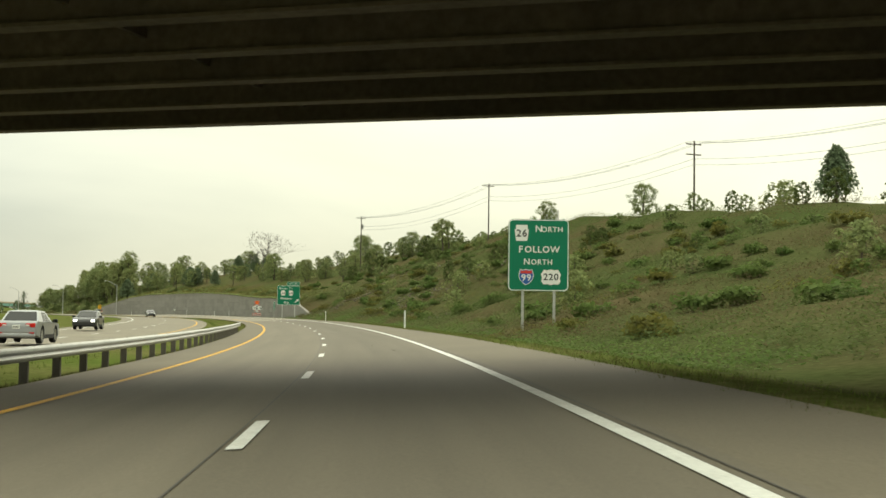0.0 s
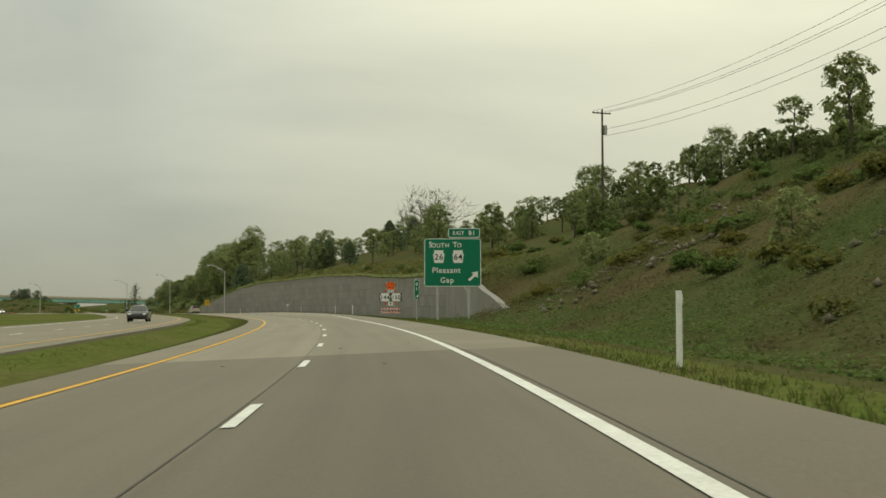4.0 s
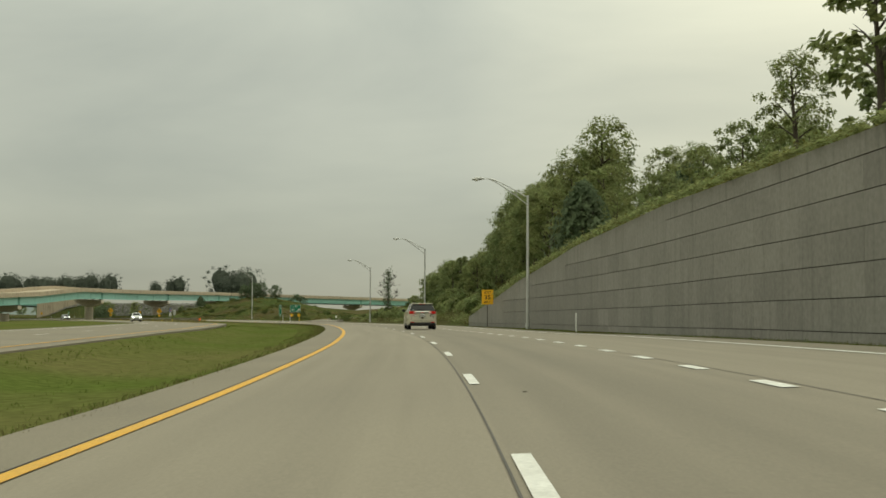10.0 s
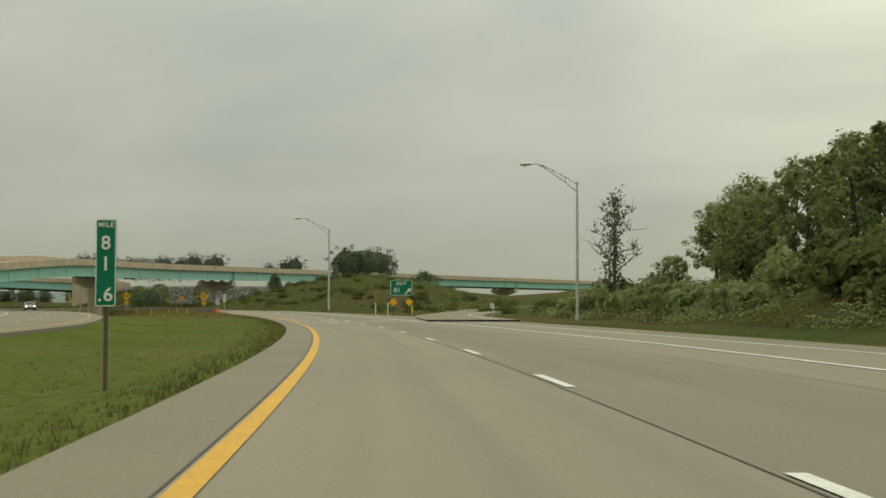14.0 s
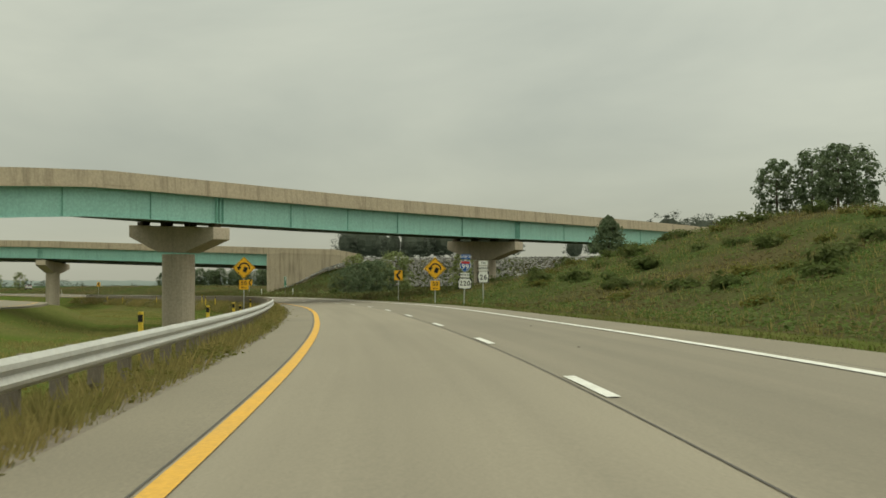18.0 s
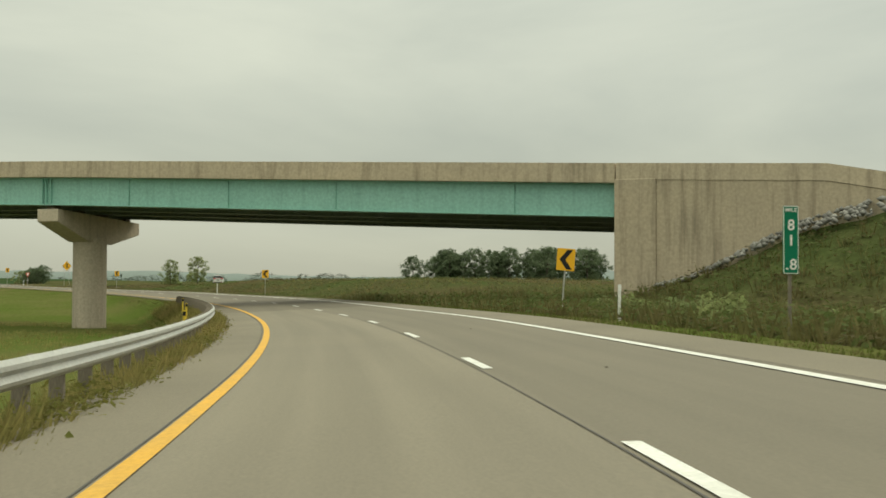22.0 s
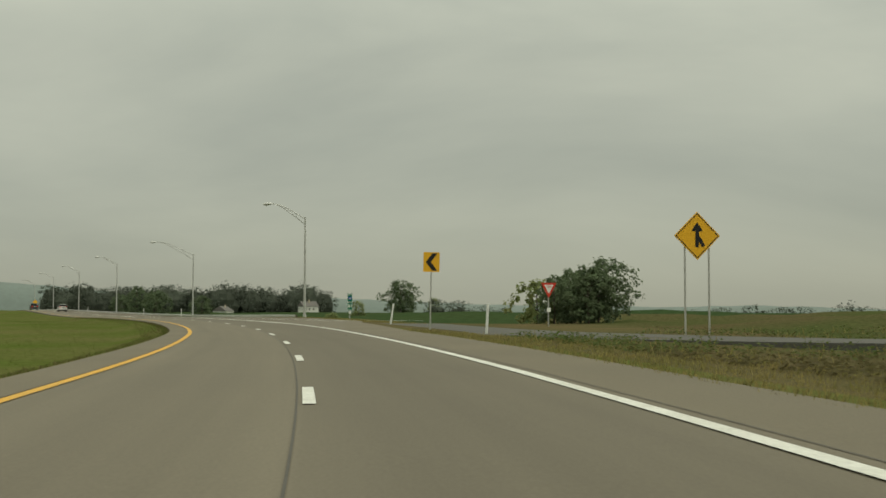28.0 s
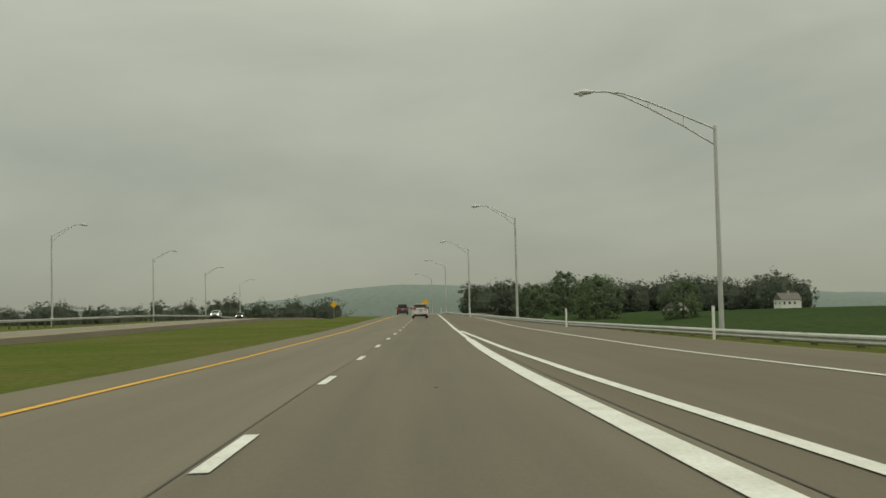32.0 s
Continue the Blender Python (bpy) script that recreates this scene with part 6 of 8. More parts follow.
KINDS = {
    "maple": ("leafy green deciduous tree with a full rounded crown", [broad_tree(11, 8.0, 2.9, 3200, 0.31, LEAF, 7, 70), broad_tree(12, 8.0, 2.5, 3100, 0.3, LEAF_LIGHT, 7, 64), broad_tree(13, 8.0, 3.3, 3500, 0.32, LEAF, 7, 80, 0.08), broad_tree(14, 8.0, 2.7, 3000, 0.3, LEAF_LIGHT, 7, 60, 0.16, 0.1)]),
    "locust": ("tall open deciduous tree with gaps in its crown", [broad_tree(21, 8.0, 2.3, 1500, 0.34, LEAF_LIGHT, 10, 60, 0.3, 0.3), broad_tree(22, 8.0, 2.1, 1400, 0.34, LEAF, 10, 56, 0.34, 0.32)]),
    "cedar": ("dark evergreen tree with a ragged crown", [cedar_tree(31, 6.0, 2.4, 2300, 0.36, LEAF_DARK), cedar_tree(32, 6.0, 2.9, 2400, 0.38, LEAF_DARK)]),
    "far": ("distant dark green deciduous tree", [broad_tree(41, 10.0, 4.2, 950, 0.42, LEAF_HAZED, 4, 44, 0.05), broad_tree(42, 10.0, 3.6, 900, 0.4, LEAF_HAZED, 4, 40, 0.08, 0.1), broad_tree(43, 10.0, 5.2, 1000, 0.43, LEAF_HAZED, 4, 50, 0.03)]),
    "oak": ("tall leafy tree in the roadside wood", [broad_tree(81, 13.0, 4.2, 6400, 0.33, LEAF, 10, 120, 0.1), broad_tree(82, 13.0, 3.7, 6000, 0.32, LEAF_LIGHT, 10, 110, 0.14, 0.1), broad_tree(83, 13.0, 3.6, 4200, 0.29, LEAF_LIGHT, 12, 90, 0.3, 0.25)]),
    "pine": ("broad dark green tree with a dense crown", [broad_tree(71, 6.0, 2.5, 2300, 0.32, LEAF_DARK, 8, 76, 0.1), broad_tree(72, 6.0, 2.8, 2400, 0.32, LEAF_DARK, 8, 80, 0.12, 0.1)]),
    "sapling": ("bushy green thicket of young growth", [broad_tree(61, 4.0, 1.8, 700, 0.38, LEAF, 4, 36, 0.04), broad_tree(62, 4.0, 2.1, 720, 0.38, LEAF_LIGHT, 4, 36, 0.03), broad_tree(63, 4.0, 1.6, 640, 0.36, WEED, 4, 32, 0.05)]),
    "shrub": ("low leafy green shrub", [shrub(51, 1.6, 1.5, 380, 0.31, WEED), shrub(52, 1.6, 1.4, 380, 0.31, LEAF_LIGHT), shrub(53, 1.6, 1.6, 400, 0.32, LEAF)]),
}
GROWN = {}


def grow(kind, m, tall, name=None, label=None, pick=None):
    """Sets one plant: its first of a variant is built, later ones are copies."""
    if kind == "maple" and tall < 4.0:
        kind = "sapling"
    if kind in ("maple", "locust") and tall > 8.2:
        kind, pick = "oak", 2 if kind == "locust" else rng.randrange(2)
    text, forms = KINDS[kind]
    k = (pick if pick is not None else rng.randrange(len(forms))) % len(forms)
    whole = {"maple": 8.0, "locust": 8.0, "cedar": 6.0, "pine": 6.0, "oak": 13.0, "far": 10.0, "sapling": 4.0, "shrub": 1.6}[kind]
    q = tall / whole
    m = m @ Matrix.Rotation(rng.uniform(0, 6.28), 4, "Z")
    if (kind, k) not in GROWN:
        a, b = forms[k]
        low = kind in ("shrub", "sapling")
        t = thing(name or {"shrub": "shrub", "sapling": "bush"}.get(kind, "tree"), label or text, "shrub" if low else "tree", group={"shrub": "shrubs on the slopes", "sapling": "bushes on the hillside"}.get(kind, "trees along the highway"))
        part("stem" if low else "trunk", a, BARK, t)
        part("foliage" if low else "crown", b, LEAF, t)
        GROWN[(kind, k)] = t
    else:
        t = copy_thing(GROWN[(kind, k)], Matrix())
    t.matrix_basis = m @ Matrix.Diagonal((q * rng.uniform(0.9, 1.1), q * rng.uniform(0.9, 1.1), q, 1))
    if label:
        t["label"] = label
    return t


def soil(s, d, down=0.15):
    return Matrix.Translation(spot(s, d, -down))


def thicket(name, label, mat, places):
    """Low bushes joined into one sheet of growth; places are (s, d, height)."""
    shapes = []
    for stem, foliage in KINDS["shrub"][1]:
        co = np.zeros(3 * len(foliage.vertices), np.float32)
        foliage.vertices.foreach_get("co", co)
        shapes.append(co.reshape(-1, 3))
    out = []
    for k, (s, d, tall) in enumerate(places):
        p, a, q = shapes[k % 3], rng.uniform(0, 6.28), tall / 1.6
        turned = np.stack([p[:, 0] * math.cos(a) - p[:, 1] * math.sin(a), p[:, 0] * math.sin(a) + p[:, 1] * math.cos(a), p[:, 2]], 1)
        out.append(turned * q * np.array([1.25, 1.25, 1.0]) + np.array(spot(s, d, -0.15)))
    pts = np.concatenate(out)
    return thing(name, label, "bushes", kind="stuff", data=fast_mesh(name, pts, np.arange(len(pts)).reshape(-1, 4), mat))


# above the wall and on the wooded slope
for kind, s, d, tall, pick in (("maple", 357, 28, 7.6, 0), ("maple", 372, 31, 7.0, 1), ("maple", 318, 27, 6.0, 1), ("maple", 309, 30, 5.2, 0), ("cedar", 432, 24, 6.0, 0), ("cedar", 441, 24, 6.5, 1), ("cedar", 449, 26, 5.0, 0), ("locust", 438, 18.5, 8.2, 0), ("locust", 474, 28, 9.0, 1),
                              ("maple", 551, 31, 15.0, 2), ("locust", 548, 34, 17.0, 1), ("locust", 562, 31, 12.0, 0), ("maple", 538, 30, 10.5, 1), ("maple", 528, 29, 8.5, 0), ("maple", 510, 29, 7.0, 2), ("locust", 575, 34, 13.5, 0), ("locust", 583, 38, 14.0, 1)):
    grow(kind, soil(s, d), tall, pick=pick)
for k in range(40):
    s, d = rng.uniform(372, 545), rng.uniform(19.5, 42)
    grow(rng.choice(("maple", "maple", "locust", "cedar")), soil(s, d), rng.uniform(3.2, 6.5) * (1.25 if s > 480 else 1.0))
for k in range(62):
    s = rng.uniform(535, 660)
    d = float(np.interp(s, (540, 600, 655), (25, 28, 30))) + 14 * rng.random() ** 1.1
    # the crowns step up along the slope towards the wall
    top = float(np.interp(s - 3 * (d - 30), (545, 573, 583, 592, 596, 613, 631, 644, 655), (23.0, 22.0, 19.5, 16.5, 13.2, 12.6, 11.4, 8.2, 4.0))) * (1 + 0.022 * (d - 30))
    tall = min(max(top - float(rise(s, d)), 1.8), 15.0) * rng.uniform(0.72, 1.0)
    grow(rng.choice(("maple", "maple", "locust", "locust")), soil(s, d, 0.4), tall)
for k in range(46):
    s = rng.uniform(538, 655)
    d = float(np.interp(s, (540, 600, 655), (19, 21, 25))) + 8 * rng.random()
    grow(rng.choice(("sapling", "sapling", "shrub")), soil(s, d, 0.3), rng.uniform(1.3, 3.6))
for k in range(14):
    grow(rng.choice(("maple", "locust")), soil(rng.uniform(450, 560), rng.uniform(42, 55)), rng.uniform(7, 11))
# crest of the first hill
for kind, s, d, tall, pick in (("locust", 246, 40, 7.0, 0), ("locust", 252, 43, 6.5, 1), ("maple", 205, 47, 5.0, 0), ("maple", 292, 38, 5.5, 1), ("maple", 170, 50, 4.6, 2), ("cedar", 119, 52, 5.4, 0), ("maple", 131, 52, 3.6, 1), ("maple", 283, 44, 6.0, 2), ("maple", 330, 46, 6.5, 0), ("maple", 345, 50, 7.5, 2), ("locust", 270, 46, 5.5, 0)):
    grow(kind, soil(s, d), tall, pick=pick)
for k in range(46):
    # the crest before the tank stays open
    s = rng.choice((rng.uniform(40, 160), rng.uniform(236, 300)))
    grow(rng.choice(("maple", "maple", "shrub")), soil(s, rng.uniform(44, 58)), rng.uniform(1.6, 3.4))
for k in range(58):
    s = rng.uniform(268, 372)
    grow(rng.choice(("maple", "maple", "locust")), soil(s, rng.uniform(26, 48)), rng.uniform(2.4, 4.6))
for k in range(40):
    grow("maple", soil(rng.uniform(60, 262), rng.uniform(17, 44)), rng.uniform(1.4, 2.8))
hill_bushes = []
for k in range(330):
    s = rng.uniform(45, 300)
    d = 13 + 30 * rng.random() ** 0.9
    if not (WALL_FROM - 6 < s < WALL_TO and d < 17):
        hill_bushes.append((s, d, rng.uniform(0.5, 1.5)))
thicket("olive_hill_bushes", "olive-green bushes scattered over the hillside", GOLDENROD, hill_bushes[::3])
thicket("green_hill_bushes", "green bushes scattered over the hillside", FRESH_WEED, hill_bushes[1::3] + hill_bushes[2::3])
for k in range(75):
    s = rng.uniform(266, 540)
    grow("shrub", soil(s, WALL_D + 1.7 + 2.6 * rng.random()), rng.uniform(0.5, 1.3))
for k in range(60):
    s = rng.uniform(535, 660)
    grow("shrub", soil(s, float(np.interp(s, (535, 600, 660), (16.5, 20, 24))) + 3.5 * rng.random()), rng.uniform(1.2, 2.8))
# mound, bridge banks and meadow
for kind, s, d, tall, pick in (("pine", 789, 36, 4.8, 0), ("pine", 792, 39, 5.0, 1), ("pine", 797, 35, 4.6, 0), ("pine", 786, 41, 4.6, 1), ("pine", 795, 37, 5.0, 1), ("cedar", 813, 26.5, 3.7, 1), ("pine", 822, 66, 8.5, 1), ("pine", 790, 92, 7.0, 0), ("pine", 782, 100, 6.5, 1), ("pine", 800, 112, 8.0, 0), ("pine", 772, 108, 7.0, 1),
                              ("pine", 871, 13.5, 4.2, 1), ("pine", 876, 16.5, 4.8, 2), ("pine", 882, 20, 5.2, 0), ("pine", 887, 23, 5.6, 3), ("locust", 885, 19.0, 6.4, 0), ("maple", 891, 27, 6.9, 2), ("shrub", 869, 11.5, 1.8, 0), ("shrub", 880, 14.5, 1.6, 1), ("shrub", 875, 12.2, 1.5, 2), ("maple", 890, 38, 6.4, 1), ("maple", 850, 36, 3.6, 0),
                              ("maple", 1085, 23.6, 5.3, 3), ("maple", 1098, 23.3, 4.8, 0), ("shrub", 1103, 26, 2.0, 1), ("shrub", 1108, 28, 1.6, 0), ("pine", 1171, 23.5, 3.9, 0), ("pine", 1174, 26, 4.4, 1), ("sapling", 1177, 22, 3.2, 1), ("pine", 1173, 21.8, 3.3, 2), ("pine", 1176, 24.2, 3.8, 0), ("pine", 1179, 25.6, 4.1, 2), ("pine", 1172, 24.6, 3.7, 2), ("shrub", 1216, 15.6, 1.0, 2), ("maple", 992, 52, 7.5, 0), ("maple", 985, 56, 7.0, 2), ("maple", 1180, 70, 3.0, 1)):
    grow(kind, soil(s, d), tall, pick=pick)
for k in range(20):
    grow("pine", soil(1012 + 1.6 * k + rng.uniform(-1, 1), 56 - 0.6 * k + rng.uniform(-3, 3), 0.6), rng.uniform(4.2, 5.4), label="dark green tree in the hedge above the ramp")
thicket("mound_bushes", "dark green bushes scattered over the mound", WEED, [(rng.uniform(690, 830), 14 + 36 * rng.random() ** 1.3, rng.uniform(0.4, 1.4)) for k in range(110)])
thicket("mound_goldenrod_bushes", "clumps of flowering goldenrod on the mound", GOLDENROD, [(rng.uniform(690, 830), 11 + 30 * rng.random() ** 1.3, rng.uniform(0.4, 0.9)) for k in range(60)])
for k in range(24):
    grow("shrub", soil(rng.uniform(880, 925), rng.uniform(9.5, 24)), rng.uniform(0.5, 1.4))


# far woods: by bearing (degrees, anticlockwise from the start's +y) and distance from a place of the drive
FAR_SHAPES, FAR_OPEN = [], []
for q, (trunk_mesh, crown_mesh) in enumerate(KINDS["far"][1]):
    co = np.zeros(3 * len(crown_mesh.vertices), np.float32)
    crown_mesh.vertices.foreach_get("co", co)
    co = co.reshape(-1, 3)
    # a lumpy heart inside the leaves, as loose quads
    spread = 0.72 * np.percentile(np.hypot(co[:, 0], co[:, 1]), 70)
    u, w = np.meshgrid(np.linspace(0, 6.2832, 13), np.linspace(0.0, 3.1416, 8), indexing="ij")
    fat = 1 + 0.16 * np.sin(3 * u + q) * np.sin(w * 2.0) + 0.12 * np.sin(5 * u + 2.3 * q) * np.sin(w * 4.0)
    hull = np.stack([np.cos(u) * np.sin(w) * spread * fat, np.sin(u) * np.sin(w) * spread * fat, 4.6 - np.cos(w) * 3.7 * fat], -1)
    quads = np.stack([hull[:-1, :-1], hull[1:, :-1], hull[1:, 1:], hull[:-1, 1:]], 2).reshape(-1, 3)
    FAR_SHAPES.append(np.concatenate([co, quads]))
    FAR_OPEN.append(np.concatenate([co, (quads - [0, 0, 5.0]) * [0.55, 0.55, 0.5] + [0, 0, 5.0]]))
FAR_POINTS = []


def far_row(s, bearings, dist, tall, count, jitter=25, base=-4.5, forms=FAR_OPEN):
    x, y, z, _ = (float(v) for v in line(s))
    for k in range(count):
        b = radians(bearings[0] + (bearings[1] - bearings[0]) * (k + rng.uniform(-0.4, 0.4)) / max(1, count - 1))
        q = dist + rng.uniform(-jitter, jitter)
        high = (tall * rng.uniform(0.8, 1.2) + 3.0) / 10.0
        a, w = rng.uniform(0, 6.28), high * rng.uniform(1.0, 1.4)
        p = rng.choice(forms)
        FAR_POINTS.append(np.stack([x - math.sin(b) * q + w * (p[:, 0] * math.cos(a) - p[:, 1] * math.sin(a)), y + math.cos(b) * q + w * (p[:, 0] * math.sin(a) + p[:, 1] * math.cos(a)), base + high * p[:, 2]], 1))


far_row(504, (37.0, 42.6), 820, 12, 15, 40, 16, FAR_SHAPES)
far_row(504, (33.6, 34.8), 820, 10, 3, 30, 16, FAR_SHAPES)
far_row(504, (14.0, 20.0), 560, 9, 12)
px, py = (float(v) for v in line(1110)[:2])
ph = float(line(1110)[3])
hx, hy = px + 412 * math.cos(ph) - float(line(504)[0]), py + 412 * math.sin(ph) - float(line(504)[1])
hill_bearing = math.degrees(math.atan2(-hx, hy))
far_row(504, (hill_bearing - 0.7, hill_bearing + 0.5), math.hypot(hx, hy), 19, 4, 12, 17, FAR_SHAPES)
far_row(894, (70, 78), 760, 7.0, 9)
far_row(894, (58, 70), 620, 8.0, 16)
far_row(894, (40, 56), 620, 6.5, 14)
far_row(1011, (62, 75), 640, 6.0, 11)
far_row(1244, (84.2, 98.5), 700, 17.0, 62, 45, 2.0, FAR_SHAPES)
for bearing, tall in ((80.7, 9.0), (80.4, 8.0), (79.7, 7.0), (79.4, 6.5), (78.3, 6.5), (77.4, 3.5), (76.0, 1.5)):
    far_row(1127, (bearing, bearing), 560, tall, 1, 15, 0.5)
far_row(1244, (105, 124), 500, 9.0, 34, 25, 0.5, FAR_SHAPES)
pts = np.concatenate(FAR_POINTS)
thing("far_woods", "distant rows of dark green trees, haze greyed into their leaf colour", "trees", kind="stuff", data=fast_mesh("far_woods", pts, np.arange(len(pts)).reshape(-1, 4), LEAF_HAZED))
for kind, s, d, tall in (("pine", 1439, 34.7, 7.6), ("pine", 1722, 208, 19.0), ("pine", 1735, 214, 15.0), ("maple", 1880, 290, 14.0), ("pine", 1461, 33, 8.0), ("pine", 1430, 24, 6.5), ("pine", 1405, 40, 5.5), ("pine", 1475, 40, 6.0), ("maple", 1350, 62, 4.5)):
    grow(kind, soil(s, d, 0.8), tall)


# leafless trees
def bare_tree(s, d, tall, spread, label, mat, seed, count=12):
    r = np.random.default_rng(seed)
    bm, ends = limbs(r, tall, spread, count, 0.28, 5, 0.016)
    for tip, reach in list(ends):
        for j in range(6):
            w = Vector(r.normal(0, 1, 3))
            w.z = abs(w.z) + 0.3
            t = tube([tuple(tip - w * 0.02), tuple(tip + w * reach * 0.16), tuple(tip + w * reach * 0.3 + Vector(r.normal(0, 0.1, 3)))], [0.03, 0.02, 0.006], 4, False)
            me = bpy.data.meshes.new("twig")
            t.to_mesh(me)
            t.free()
            bm.from_mesh(me)
            bpy.data.meshes.remove(me)
    t = thing("bare_tree", label, "tree", soil(s, d))
    part("trunk", bm, mat, t)
    return t


bare_tree(377, 30, 8.0, 3.8, "spreading leafless tree on the slope", DEAD_WOOD, 5, 16)
bare_tree(456, 56.5, 14.6, 7.5, "spreading leafless tree on the hilltop", DEAD_WOOD, 6, 16)
dead = bare_tree(651, 25.5, 10.0, 2.4, "half-dead ragged tree at the end of the wood", DEAD_WOOD, 7, 11)
r = np.random.default_rng(77)
c = np.concatenate([np.array([r.normal(0, 0.25), r.normal(0, 0.25), z]) + r.normal(0, 0.42, (60, 3)) for z in np.linspace(1.0, 9.6, 14)])
v, f = leaf_quads(r, c, r.normal(0, 1, c.shape), 0.28, 0.6)
part("leaves", fast_mesh("leaves", v, f, LEAF_DARK), LEAF_DARK, dead)


# ground cover: tufts of weeds and grass, nobody could count them
def cover(name, label, mat, s, d, high, wide, blades, seed, lean=0.35):
    """Tufts at s, d (arrays): each of a few narrow blades."""
    r = np.random.default_rng(seed)
    n = len(s)
    x, y, z, h = line(s)
    base = np.stack([x + d * np.cos(h), y + d * np.sin(h), z + rise(s, d) - 0.1], 1)
    base = np.repeat(base, blades, 0)
    hi = np.repeat(high, blades) * r.uniform(0.55, 1.1, n * blades)
    a = r.uniform(0, 6.283, n * blades)
    root = base + np.stack([np.cos(a), np.sin(a), 0 * a], 1) * (wide * r.uniform(0, 1, n * blades))[:, None]
    t = r.uniform(0, 6.283, n * blades)
    side = np.stack([np.cos(t), np.sin(t), 0 * t], 1) * (hi * 0.05 + 0.008)[:, None]
    tip = root + np.stack([np.cos(a) * lean, np.sin(a) * lean, np.ones(len(a))], 1) * hi[:, None]
    v = np.stack([root - side, root + side, tip], 1).reshape(-1, 3)
    return thing(name, label, "grass", kind="stuff", data=fast_mesh(name, v, np.arange(len(v)).reshape(-1, 3), mat))


def leafy_cover(name, label, mat, s, d, high, leaves, size, seed, out=0.0):
    r = np.random.default_rng(seed)
    n = len(s)
    x, y, z, h = line(s)
    base = np.repeat(np.stack([x + (d + out) * np.cos(h), y + (d + out) * np.sin(h), z + rise(s, d) - 0.06], 1), leaves, 0)
    hi = np.repeat(high, leaves)
    off = r.normal(0, 1, (n * leaves, 3)) * np.array([0.42, 0.42, 0.0]) * (0.3 + hi)[:, None]
    off[:, 2] = r.uniform(0.05, 1, n * leaves) * hi
    v, f = leaf_quads(r, base + off, off * np.array([0.6, 0.6, 0.1]) + np.array([0, 0, 0.5]), size, 0.1, 0.3)
    return thing(name, label, "weeds", kind="stuff", data=fast_mesh(name, v, f, mat))


R = np.random.default_rng(9)


def patch(n, s0, s1, d0, d1, power=1.0):
    return R.uniform(s0, s1, n), d0 + (d1 - d0) * R.random(n) ** power


# hillside weeds in three colours, in drifts
s, d = patch(38000, 30, 268, 9.0, 50, 1.25)
drift = 0.9 * wobble(s, d, 13.0, 2.0) + 0.7 * wobble(s, d, 4.5, 5.0) + R.normal(0, 0.22, len(s))
fresh = (d < edge_right(s) + 6.5 + 1.5 * wobble(s, d, 5.0, 3.0)) & (drift < 0.9)
low = np.clip((d - 9.0) / 4, 0.2, 1)
for name, lab, mat, keep, hi in (("weeds", "dark green weeds and vines over the hillside", WEED, (drift < 0.2) & ~fresh, 0.7), ("fresh_weeds", "fresh green weeds along the foot of the hillside", FRESH_WEED, fresh, 0.6), ("dry_weeds", "brownish dry weeds over the hillside", BROWN_WEED, (drift >= 0.2) & (drift < 1.3) & ~fresh, 0.6), ("goldenrod", "yellow-green goldenrod drifts on the hillside", GOLDENROD, (drift >= 1.3) & ~fresh, 0.7)):
    leafy_cover(name, lab, mat, s[keep], d[keep], hi * low[keep] * R.uniform(0.4, 1.0, keep.sum()), 8, 0.125, 31)
s, d = patch(15000, 532, 668, 14.0, 38, 1.3)
d = d + np.interp(s, (536, 600, 668), (0, 3.5, 8))
drift = wobble(s, d, 5.0, 1.0) + 0.6 * wobble(s, d, 2.2, 4.0) + R.normal(0, 0.4, len(s))
for name, lab, mat, keep in (("slope_weeds", "dense green undergrowth below the wood", LEAF_LIGHT, drift < 0.1), ("slope_brown_weeds", "brownish weeds on the slope below the wood", BROWN_WEED, (drift >= 0.1) & (drift < 0.9)), ("slope_goldenrod", "yellow-green goldenrod on the slope below the wood", GOLDENROD, drift >= 0.9)):
    leafy_cover(name, lab, mat, s[keep], d[keep], R.uniform(0.3, 1.0, keep.sum()), 6, 0.17, 32)
s, d = patch(7500, 263, 538, WALL_D + 0.75, WALL_D + 8.0, 1.6)
leafy_cover("wall_top_weeds", "green weeds and goldenrod along the top of the wall", GOLDENROD, s, d, R.uniform(0.25, 0.7, len(s)), 5, 0.18, 33)
s, d = patch(2600, 266, 532, WALL_D + 0.62, WALL_D + 0.9)
leafy_cover("hanging_vines", "vines hanging over the edge of the wall", LEAF_LIGHT, s, d, R.uniform(0.15, 0.4, len(s)), 6, 0.19, 34, -0.75)
s, d = patch(16000, 690, 832, 8.0, 62, 1.2)
hue = wobble(s, d, 8.0, 3.3) + 0.5 * wobble(s, d, 3.0, 1.1) + R.normal(0, 0.2, len(s))
for name, lab, mat, pick in (("mound_weeds", "green weeds over the mound", FRESH_WEED, hue < 0.35), ("mound_dry_weeds", "brownish weeds over the mound", BROWN_WEED, (hue >= 0.35) & (hue < 1.2)), ("mound_goldenrod", "yellow-green goldenrod on the mound", GOLDENROD, hue >= 1.2)):
    leafy_cover(name, lab, mat, s[pick], d[pick], R.uniform(0.12, 0.5, pick.sum()), 7, 0.15, 35)
cover("mound_grass", "tall straw-coloured grass over the mound", STRAW, s[1::3], d[1::3], R.uniform(0.2, 0.5, len(s[1::3])), 0.45, 6, 36)
s, d = patch(15000, 832, 960, 7.0, 44, 1.2)
wx, wy, _, wh = line(s)
wx, wy = wx + d * np.cos(wh) - B2_AT[0], wy + d * np.sin(wh) - B2_AT[1]
